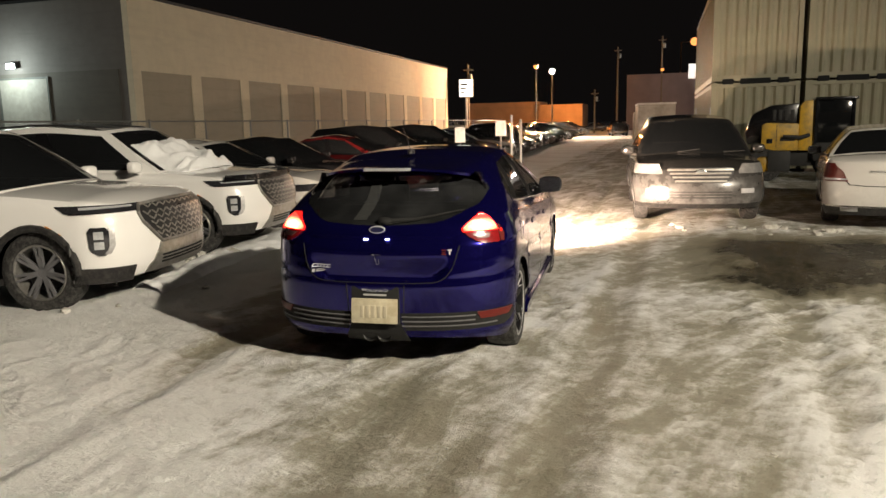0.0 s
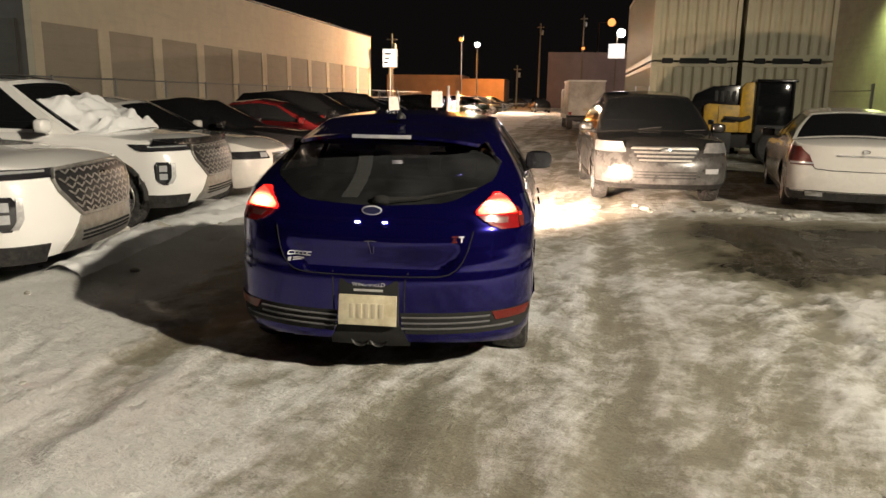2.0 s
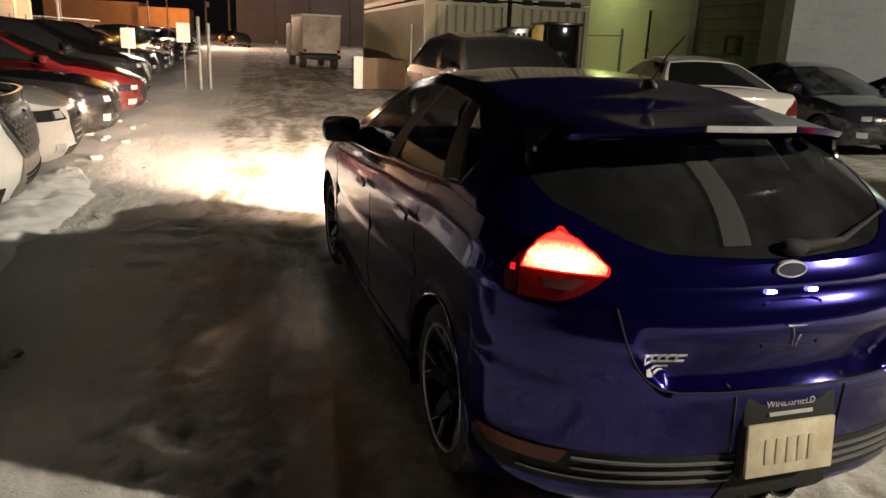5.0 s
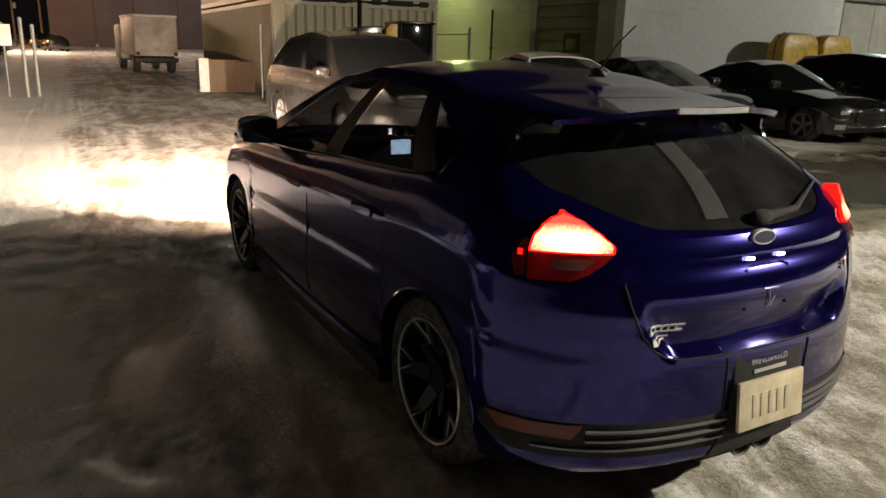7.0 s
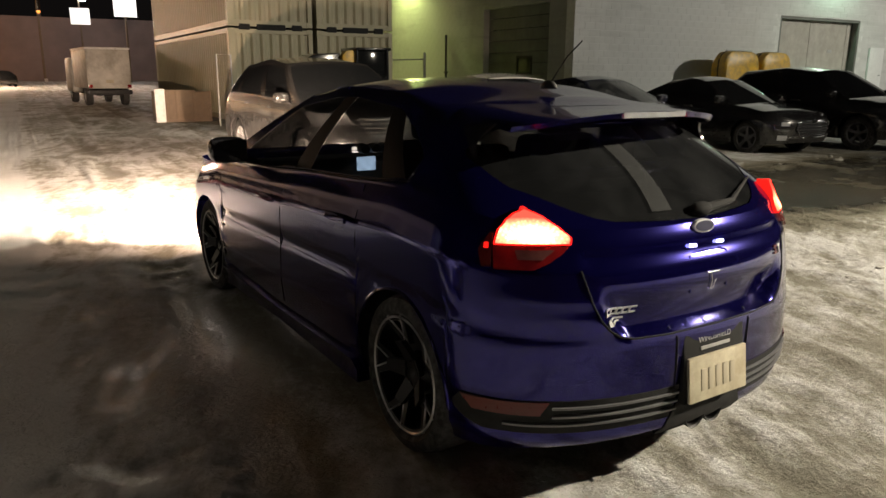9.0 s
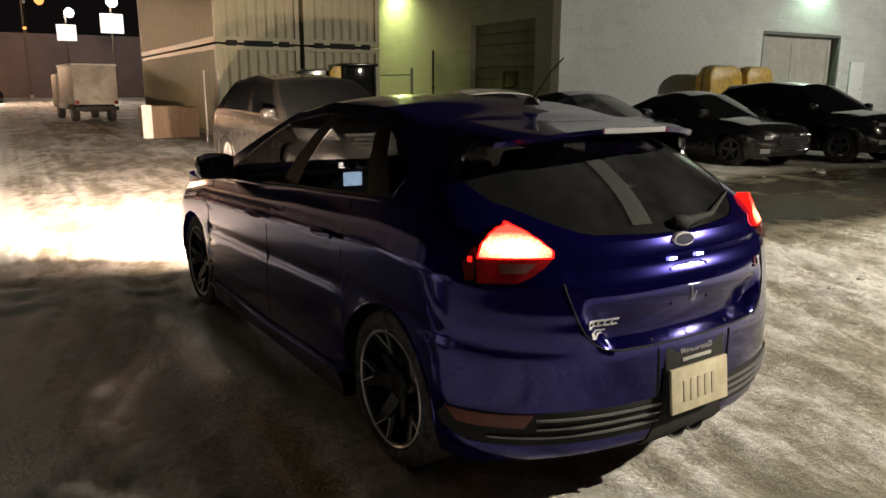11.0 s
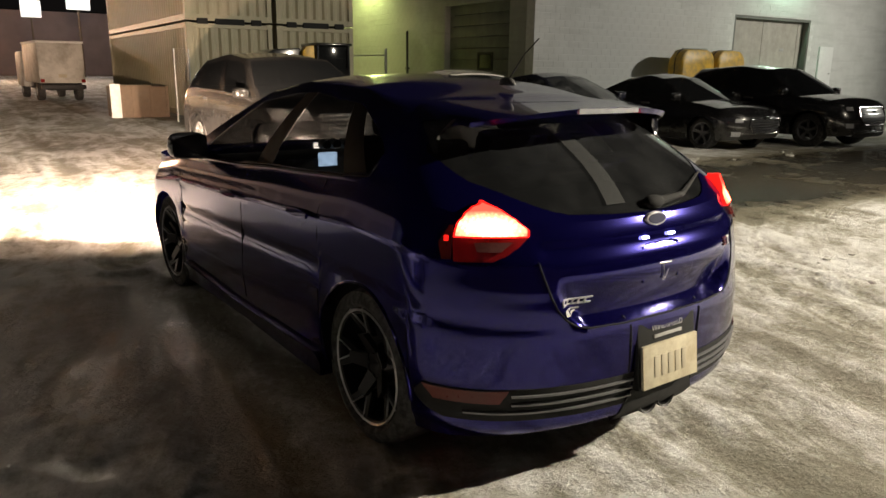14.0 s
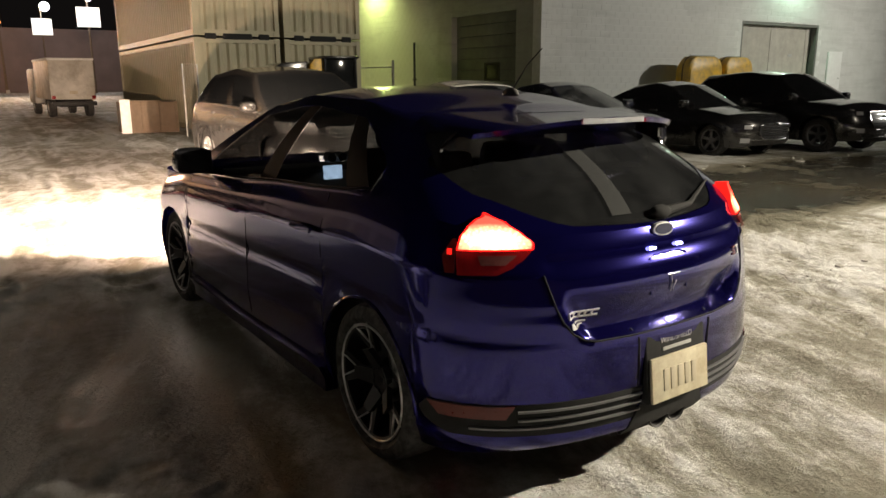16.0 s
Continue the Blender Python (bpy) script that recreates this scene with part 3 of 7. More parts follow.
    def side_decal(self, ya, yb, za, zb, s, off=0.006, thick=0.02, n=5):
        rows = []
        for i in range(3):
            row = []
            for j in range(n + 1):
                k = j / n
                y = ya + (yb - ya) * k
                lo, hi = (table(za, k), table(zb, k)) if isinstance(za, tuple) else (za, zb)
                z = lo + (hi - lo) * i / 2
                row.append((self.side(y, z, s) + Vector((s * off, 0, 0)), Vector((s, 0, 0))))
            rows.append(row)
        return slab(rows, thick)


def wheel_parts(r, width, rim, spokes, mat_face, twin=False):
    """Rim and tyre meshes, the outer face at +x."""
    w = width / 2
    t = bmesh.new()
    lathe(t, [(-w * 0.85, rim), (-w, rim + 0.02), (-w, r - 0.05), (-w * 0.86, r - 0.012), (-w * 0.5, r), (w * 0.5, r), (w * 0.86, r - 0.012), (w, r - 0.05), (w, rim + 0.02), (w * 0.85, rim)], 40)
    b = bmesh.new()
    lathe(b, [(w * 0.86, rim + 0.002), (w * 0.92, rim - 0.006), (w * 0.86, rim - 0.022), (w * 0.2, rim - 0.035), (-w * 0.8, rim - 0.02)], 40)
    f = bmesh.new()
    lathe(f, [(w * 0.55, 0.0), (w * 0.62, 0.028), (w * 0.55, 0.075), (w * 0.2, 0.085)], 24)
    for k in range(spokes):
        for d in ((-0.11, 0.11) if twin else (0,)):
            a = 2 * math.pi * k / spokes
            m = Matrix.Rotation(a, 4, "X") @ Matrix.Rotation(d, 4, "X")
            v = bmesh.ops.create_cube(f, size=1)["verts"]
            for q in v:
                out = q.co.z > 0
                wid = (0.022 if out else 0.030) * (0.75 if twin else 1.5)
                q.co = Vector((w * (0.82 if out else 0.52) + q.co.x * 0.03, q.co.y * 2 * wid * 0.7, rim - 0.012 if out else 0.05))
            bmesh.ops.transform(f, matrix=m, verts=v)
    dsk = bmesh.new()
    lathe(dsk, [(w * 0.1, 0.0), (w * 0.1, rim * 0.72), (-w * 0.1, rim * 0.72)], 28)
    return t, b, f, dsk


def add_wheels(car, sh, width=0.225, rim=0.225, spokes=5, face="alloy", twin=True, lip=None):
    """Four wheels, each a rim with its tyre, spokes and brake disc."""
    r = sh.rw
    first = None
    for y in (sh.yf, sh.yr):
        for s in (1, -1):
            m = pose(s * (sh.W / 2 - width / 2 - 0.035), y, r, 0, 0, 0 if s > 0 else 180)
            if first is None:
                t, b, f, d = wheel_parts(r, width, rim, spokes, face, twin)
                rimob = part("wheel", b, M[lip or face], car)
                kids = [part("tyre", t, M["tyre"], rimob), part("spokes", f, M[face], rimob), part("brake_disc", d, M["dark"], rimob)]
                first = (rimob, kids)
                rimob.matrix_basis = m
            else:
                o = first[0].copy()
                scene.collection.objects.link(o)
                o.parent, o.matrix_basis = car, m
                for kd in first[1]:
                    c = kd.copy()
                    scene.collection.objects.link(c)
                    c.parent = o


def thing(name, m, label, category, group="", kind=""):
    e = new(name)
    e.empty_display_size = 0.3
    e.matrix_world = m
    return tagged(e, label, category, group, kind)


def basic_car(name, sh, m, label, paintname, glassname="glass", group="", front=None, rear=None, category="car", handles=True, wheels=None):
    car = thing(name, m, label, category, group)
    body = part("body", sh.lower(open_top=False), M[paintname], car)
    part("underbody", sh.under(), M["under"], car)
    gh, panes, screens = sh.greenhouse()
    part("roof", gh, M[paintname], car)
    for bm in sh.pillars:
        part("window_pillar", bm, M["blackgloss"], car)
    for bm in panes:
        part("side_window", bm, M[glassname], car)
    part("windscreen", screens[0], M[glassname], car)
    part("rear_window", screens[1], M[glassname], car)
    for s in (-1, 1):
        mirror(car, sh, s, paintname)
        for y0 in (sh.A0 - 1.25, sh.A0 - 2.25):
            z = sh.belt_z(y0) - 0.12
            part("door_handle", sh.side_decal(y0, y0 + 0.2, z, z + 0.035, s, 0.03, 0.03), M["trim" if paintname in ("black", "navy") else paintname], car)
        part("sill", sh.side_decal(sh.yr + sh.ra + 0.05, sh.yf - sh.ra - 0.05, sh.base - 0.01, sh.base + 0.09, s, 0.012, 0.03), M["trim"], car)
    add_wheels(car, sh, **(wheels or {}))
    if front:
        front(car, sh)
    if rear:
        rear(car, sh)
    return car


def mirror(car, sh, s, paintname, back=0.28, tuck=0.0):
    y = sh.A0 - back
    z = sh.belt_z(y) + 0.09
    x = sh.half(y, z - 0.1) - tuck
    bm = bmesh.new()
    v = bmesh.ops.create_uvsphere(bm, u_segments=16, v_segments=10, radius=1)["verts"]
    for p in v:
        c = p.co
        p.co = Vector((s * (x + 0.13) + math.copysign(abs(c.x) ** 0.7, c.x) * 0.115, y + (math.copysign(abs(c.y) ** 0.5, c.y) * (0.085 if c.y > 0 else 0.035)), z + math.copysign(abs(c.z) ** 0.6, c.z) * 0.078))
    tube(bm, [(s * (x - 0.04), y - 0.01, z - 0.10), (s * (x + 0.08), y, z - 0.05)], [0.035, 0.025], 8)
    ob = part("mirror", bm, M[paintname], car)
    g = bmesh.new()
    rows = [[(Vector((s * (x + 0.13 + 0.1 * i / 4), y - 0.040, z + 0.062 * j / 4)), Vector((0, -1, 0))) for i in range(-4, 5, 2)] for j in range(-4, 5, 2)]
    g = slab(rows, 0.006)
    part("mirror_glass", g, M["darklens"], ob)


# ---------------------------------------------------------------- ground
def spaced(lo, hi, a, b, step, grow=1.22):
    """Coordinates from lo to hi, close together between a and b."""
    out = list(np.arange(a, b + step / 2, step))
    s, x = step, out[-1]
    while x < hi:
        s *= grow
        x += s
        out.append(min(x, hi))
    s, x = step, out[0]
    while x > lo:
        s *= grow
        x -= s
        out.insert(0, max(x, lo))
    return out


def hump(x, y, cx, cy, rx, ry, h):
    d = ((x - cx) / rx) ** 2 + ((y - cy) / ry) ** 2
    return h * math.exp(-d * 1.5)


def rough_noise(x, y, seed):
    """Crumbly relief: ridged at three scales."""
    v = 0.0
    for f, g, w in ((4.2, 2.6, 0.5), (9.0, 6.5, 0.32), (19.0, 15.0, 0.18)):
        v += w * (1 - 2 * abs(noise.noise((x * f + seed, y * g, seed))))
    return v


def tread(x, y, c, slope, bend, y0, y1):
    """Ribbed mark of a tyre along a slightly bent line."""
    if not y0 < y < y1:
        return 0.0
    d = x - (c + slope * (y - y0) + bend * (y - y0) ** 2)
    if abs(d) > 0.16:
        return 0.0
    fade = min(1, (y - y0) * 2, (y1 - y) * 2) * (0.5 + 0.5 * noise.noise((x * 2, y * 2, 7)))
    rim = 0.014 * math.exp(-((abs(d) - 0.135) / 0.02) ** 2)
    rib = 0.009 * (1 if math.sin((y + 0.5 * abs(d)) * 2 * math.pi / 0.10) > 0 else -1) * (1 if abs(d) < 0.115 else 0)
    return (rim + rib - 0.008) * fade


def ground_height(x, y):
    z = 0.022 * noise.noise((x * 0.55, y * 0.25, 0)) + 0.014 * noise.noise((x * 2.2, y * 0.9, 3))
    # crumbled crust between smoother driven strips
    crust = max(0.0, min(1.0, 0.55 + 1.3 * noise.noise((x * 0.7, y * 0.35, 11))))
    z += (0.008 + 0.036 * crust) * rough_noise(x, y, 4.0)
    # ruts that run along the lane
    wob = 0.5 * noise.noise((y * 0.13, 0.5, 1))
    for c in (-2.2, -0.6, 0.5, 2.0):
        d = x - c - wob - 0.02 * (y - 4)
        z -= 0.018 * math.exp(-(d / 0.16) ** 2) - 0.012 * math.exp(-((abs(d) - 0.26) / 0.10) ** 2)
    z += tread(x, y, 2.2, 0.30, -0.03, 3.2, 6.2) + tread(x, y, 0.55, 0.16, 0.03, 2.0, 6.4) + tread(x, y, 1.15, 0.10, 0.02, 1.6, 5.2) + tread(x, y, 2.55, -0.16, 0.06, 2.6, 6.0) + tread(x, y, 1.75, 0.22, -0.02, 3.0, 6.6) + tread(x, y, 1.50, 0.06, 0.05, 2.4, 4.9) + tread(x, y, 1.98, 0.02, 0.05, 2.4, 5.0) + tread(x, y, -0.3, 0.05, 0.0, 1.4, 3.6)
    # loose snow pushed up along the row of noses and beside the driven curve
    if -1 < y < 40:
        z += 0.07 * math.exp(-((x + 4.4 + 0.03 * (y - 6.5) - 0.25 * noise.noise((y * 0.5, 2, 2))) / 0.55) ** 2) * (0.6 + 0.6 * noise.noise((x * 2, y * 1.2, 8)))
    z += hump(x, y, 2.7, 4.5, 0.9, 0.9, 0.09) * (0.8 + 0.8 * noise.noise((x * 3, y * 3, 2)))
    z += hump(x, y, 2.1, 11.5, 1.0, 0.22, 0.06) * (0.7 + noise.noise((x * 5, y * 5, 2)))
    # never above the tyres' feet
    return max(-0.05, min(0.16, z))


def build_ground():
    xs = spaced(-600, 600, -4.2, 4.6, 0.031, 1.06)
    ys = spaced(-300, 900, 1.4, 8.6, 0.031, 1.06)
    verts = [(x, y, ground_height(x, y) if abs(x) < 60 and -30 < y < 120 else -0.02) for y in ys for x in xs]
    n = len(xs)
    faces = [(j * n + i, j * n + i + 1, (j + 1) * n + i + 1, (j + 1) * n + i) for j in range(len(ys) - 1) for i in range(n - 1)]
    data = bpy.data.meshes.new("ground")
    data.from_pydata(verts, [], faces)
    data.polygons.foreach_set("use_smooth", [True] * len(faces))
    data.materials.append(M["ground"])
    tagged(new("ground", data), "packed snow and grey ice with tyre ruts over a yard", "ground", kind="structure")


build_ground()


# ---------------------------------------------------------------- buildings
def structure(name, bm, mat, label, category="wall", smooth=False):
    return tagged(mesh_object(name, bm, M[mat], None, "", smooth), label, category, kind="structure")


# long warehouse on the far side of the parked row: beige wall with recessed tan panels
WX, WY0, WY1, WZ = -20.5, 26.5, 73.9, 7.22


def warehouse():
    top, gap = 4.18, 0.74
    bm = bmesh.new()
    box(bm, WX - 0.3, WX, WY0 + 0.001, WY1, top, WZ)
    pitch = 4.26
    y = WY0 - 0.21
    while y < WY1 - 0.1:
        box(bm, WX - 0.3, WX, max(y, WY0 + 0.001), min(y + gap, WY1), 0, top)
        y += pitch
    wall = structure("wall_west", bm, "beige", "long beige stucco warehouse wall with tan panels")
    y = WY0 - 0.21
    while y < WY1 - 0.9:
        part("panel", boxed(WX - 0.28, WX - 0.05, y + gap, min(WY1 - 0.01, y + pitch), 0, top), M["panel"], wall, "", False)
        y += pitch
    # the end face and its band carry their shade as darker colour
    structure("wall_end", boxed(WX - 24, WX - 0.3, WY0, WY0 + 0.3, 0, WZ), "shadewall", "stucco end wall of the warehouse, its shade put in a dark grey")
    structure("wall_end_lower", boxed(WX - 24, WX - 0.7, WY0 - 0.04, WY0 - 0.003, 0, 4.25), "shadeband", "lower band of the warehouse end wall, shade put in its tan")
    structure("roof_west", boxed(WX - 24, WX + 0.06, WY0 - 0.06, WY1 + 0.1, WZ, WZ + 0.12), "dark", "flat roof with dark metal coping", "roof")
    d = thing("door_1", pose(-26.2, WY0 - 0.05, 0), "pale steel service door under a wall lamp", "door", kind="structure")
    part("leaf", boxed(-1.3, 1.3, -0.06, 0, 0.02, 4.0, 0.01), M["door"], d)
    part("door_frame", box(box(boxed(-1.38, -1.3, -0.08, 0, 0, 4.08), 1.3, 1.38, -0.08, 0, 0, 4.08), -1.3, 1.3, -0.08, 0, 4.0, 4.08), M["greydoor"], d, "", False)
    l = thing("wall_lamp", pose(-26.6, WY0 - 0.05, 4.5), "bright white wall pack lamp over a door", "lamp")
    part("housing", boxed(-0.24, 0.24, -0.22, 0.012, 0, 0.24, 0.03), M["dark"], l)
    part("diffuser", boxed(-0.2, 0.2, -0.28, -0.21, -0.02, 0.18, 0.02), glow("cool_lamp", (0.9, 1.0, 0.97), 40), l)


warehouse()

# white block building at the yard's back, and the grey one set back beside it
BY, BX, GY = 20.35, 11.39, 45.4


def back_buildings():
    gx0, gx1, gz = 20.75, 25.55, 3.57
    bm = bmesh.new()
    box(bm, BX, gx0, BY + 0.02, BY + 0.4, 0, 9)
    box(bm, gx1, 46, BY + 0.02, BY + 0.4, 0, 9)
    box(bm, gx0, gx1, BY + 0.02, BY + 0.4, gz, 9)
    structure("wall_north", bm, "mortar", "white painted block wall with a dock door", "wall")
    g = thing("door_2", pose((gx0 + gx1) / 2, BY + 0.3, 0), "dirty beige sectional dock door in a dark frame", "door", kind="structure")
    # two leaves and a narrow fixed panel, set back in the opening
    hw = (gx1 - gx0) / 2
    for xa, xb in ((-hw + 0.10, -0.28), (-0.26, hw - 0.42), (hw - 0.40, hw - 0.10)):
        part("leaf", boxed(xa, xb, 0.0, 0.06, 0.02, gz - 0.10, 0.012), M["door"], g)
    part("door_frame", box(box(boxed(-hw, -hw + 0.10, -0.27, 0.06, 0, gz), hw - 0.10, hw, -0.27, 0.06, 0, gz), -hw + 0.10, hw - 0.10, -0.27, 0.06, gz - 0.10, gz), M["greydoor"], g, "", False)
    for x in (-0.95, 0.95):
        part("window", boxed(x - 0.36, x + 0.36, -0.012, 0.0, 1.10, 1.50, 0.004), M["glass"], g, "small dark vision panel")
    part("notice", boxed(0.92, 1.2, -0.008, 0.0, 2.35, 2.46, 0.002), M["greyprint"], g, "small grey notice")
    w = thing("door_3", pose(26.78, BY - 0.01, 0), "white steel service door on a step", "door", kind="structure")
    part("leaf", boxed(-0.48, 0.48, -0.05, 0.02, 0.5, 2.58, 0.01), M["whitedoor"], w)
    part("step", boxed(-0.7, 0.7, -0.9, 0.02, 0, 0.48, 0.01), M["stone"], w)
    part("door_handle", boxed(0.28, 0.36, -0.09, -0.05, 1.5, 1.54, 0.005), M["steel"], w)
    # the wall that runs back from the corner, in its own frame: x counts towards the corner
    d0, d1, dz, run = GY - 25.3, GY - 21.6, 3.65, GY - BY - 0.4
    bm = bmesh.new()
    box(bm, 0, d0, 0.02, 0.4, 0, 9)
    box(bm, d0, d1, 0.02, 0.4, dz, 9)
    box(bm, d1, run, 0.02, 0.4, 0, 9)
    wr = structure("wall_return", bm, "stone", "grey rough block wall lit yellow-green by a lamp", "wall")
    wr.matrix_world = pose(BX, GY, 0, 0, 0, -90)
    d = thing("door_4", pose(BX + 0.25, 23.45, 0, 0, 0, -90), "dark grey shutter door with a small window", "door", kind="structure")
    for k in range(10):
        part("slat", boxed(-1.84, 1.84, 0, 0.05, k * 0.37, k * 0.37 + 0.355, 0.01), M["greydoor"], d)
    part("window", boxed(-0.05, 0.65, -0.014, 0.0, 1.55, 2.0, 0.004), M["glass"], d, "small dark vision panel")
    part("window_frame", box(box(box(boxed(-0.13, -0.05, -0.03, 0, 1.48, 2.07), 0.65, 0.73, -0.03, 0, 1.48, 2.07), -0.05, 0.65, -0.03, 0, 1.48, 1.55), -0.05, 0.65, -0.03, 0, 2.0, 2.07), M["dark"], d, "", False)
    for name, x, y, z, turn, tint, label in (("green", BX, 31.0, 6.1, -90, (0.80, 1.0, 0.25), "yellow-green wall pack lamp on grey blocks"),
                                             ("pale", 23.6, BY, 5.65, 0, (0.62, 1.0, 0.72), "greenish wall pack lamp above a dock door")):
        l = thing("wall_lamp", pose(x, y, z, 0, 0, turn), label, "lamp")
        part("housing", boxed(-0.2, 0.2, -0.2, 0.03, 0, 0.24, 0.03), M["dark"], l)
        part("diffuser", boxed(-0.17, 0.17, -0.19, -0.02, -0.03, 0.0, 0.01), glow(name + "_lamp_glass", tint, 30), l)


back_buildings()


# stacked shipping containers
def corrugated(bm, o, u, up, length, height, depth=0.036, pitch=0.28):
    """A trapezoid-ribbed sheet from o along u; depth along u x up."""
    u, up = Vector(u), Vector(up)
    nrm = u.cross(up)
    prof = []
    x = 0.0
    while x < length - 1e-6:
        for dx, d in ((0, 0), (0.07, 0), (0.14, 1), (0.21, 1)):
            if x + dx <= length:
                prof.append((x + dx, d * depth))
        x += pitch
    prof.append((length, 0))
    lo = [bm.verts.new(Vector(o) + u * a - nrm * d) for a, d in prof]
    hi = [bm.verts.new(Vector(o) + u * a - nrm * d + up * height) for a, d in prof]
    for i in range(len(lo) - 1):
        bm.faces.new((lo[i], lo[i + 1], hi[i + 1], hi[i]))


def container(x, y, z, h, length=12.2):
    w = 2.44
    c = thing("shipping_container", pose(x, y, z), "cream steel shipping container stacked two high", "shipping container", "container stack")
    bm = bmesh.new()
    corrugated(bm, (0.12, 0.03, 0.16), (1, 0, 0), (0, 0, 1), w - 0.24, h - 0.30)
    corrugated(bm, (w - 0.03, 0.12, 0.16), (0, 1, 0), (0, 0, 1), length - 0.24, h - 0.30)
    corrugated(bm, (0.03, length - 0.12, 0.16), (0, -1, 0), (0, 0, 1), length - 0.24, h - 0.30)
    corrugated(bm, (w - 0.12, length - 0.03, 0.16), (-1, 0, 0), (0, 0, 1), w - 0.24, h - 0.30)
    part("corrugated_shell", bm, M["container"], c, "", False)
    bm = bmesh.new()
    for xx in (0, w - 0.13):
        for yy in (0, length - 0.13):
            box(bm, xx, xx + 0.13, yy, yy + 0.13, 0, h, 0.008)
        box(bm, xx + 0.005, xx + 0.125, 0.13, length - 0.13, 0.0, 0.16)
        box(bm, xx + 0.005, xx + 0.125, 0.13, length - 0.13, h - 0.14, h - 0.02)
    for yy in (0, length - 0.13):
        box(bm, 0.13, w - 0.13, yy + 0.005, yy + 0.125, 0.0, 0.16)
        box(bm, 0.13, w - 0.13, yy + 0.005, yy + 0.125, h - 0.14, h - 0.02)
    part("frame", bm, M["container"], c, "", False)
    part("top", boxed(0.1, w - 0.1, 0.1, length - 0.1, h - 0.06, h - 0.03), M["container"], c, "", False)
    for xx in (0.0, w - 0.17):
        for yy in (0, length - 0.17):
            for zz in (0, h - 0.12):
                part("corner_casting", boxed(xx - 0.006, xx + 0.176, yy - 0.006, yy + 0.176, zz, zz + 0.12, 0.01), M["container"], c, "", False)
    if z > 1:
        for xa, xb in ((0.30, 0.62), (0.80, 1.64), (1.82, 2.14)):
            # closed black block: the pocket's inner shade is put in its colour
            part("fork_pocket", boxed(xa, xb, -0.008, 0.05, -0.10, 0.07, 0.03), M["under"], c, "black block for the shade inside a fork pocket", False)
    return c


CY = 23.97
for cx, cy in ((2.17, CY), (4.75, CY)):
    for z, h in ((0.12, 2.56), (2.73, 2.95)):
        container(cx, cy, z, h)
for cx in (2.17, 4.75):
    for cy in (CY + 0.1, CY + 11.2):
        for ox in (0.1, 1.9):
            tagged(mesh_object("timber_block", boxed(cx + ox, cx + ox + 0.35, cy - 0.1, cy + 0.7, -0.02, 0.13, 0.01), M["wood"], None, "", False), "dark timber block under a container", "timber block", "blocks under the containers")

# far buildings that close the lane
structure("far_wall_orange", boxed(-30.2, -18.0, 118, 126, 0, 4.9), "brick", "low orange-lit building across the road", "building")
structure("far_wall_orange_low", boxed(-18.0, -11.2, 117, 126, 0, 4.35), "brick", "lower orange-lit building wing", "building")
structure("far_wall_grey", boxed(-4.9, 110, 125, 135, 0, 8.9), "farwall", "grey clad building beyond the containers", "building")
structure("wall_south", boxed(-40, 46, -22, -21.6, 0, 7), "farwall", "plain dark wall closing the yard behind", "wall")


# ---------------------------------------------------------------- the blue hatchback
def ease(t):
    t = max(0.0, min(1.0, t))
    return t * t * (3 - 2 * t)


class HatchShape(Shape):
    """The hatchback's skin: its boot lid lies back from the bumper and the corners."""
    ps = tuple(k / 56 for k in range(57))

    def levels(self, lo, hi):
        low = [lo + (0.90 - lo) * k / 44 for k in range(44)]
        return low + [0.90 + (hi - 0.90) * k / 5 for k in range(6)]

    def lid(self, x, z):
        wide = table(((0.60, 0.37), (0.64, 0.44), (0.70, 0.495), (0.80, 0.53), (0.88, 0.555), (1.1, 0.60)), z)
        return 0.056 * ease((wide - abs(x)) / 0.07) * ease((z - 0.618) / 0.024) * (1 - ease((z - 0.65) / 0.17)) + 0.010 * ease((wide - abs(x)) / 0.05) * ease((z - 0.84) / 0.04) * ease((0.915 - z) / 0.02)

    def skin(self, p, z, end=-1):
        q = super().skin(p, z, end)
        if end < 0 and abs(p) <= 1:
            q.y += self.lid(q.x, z)
        return q


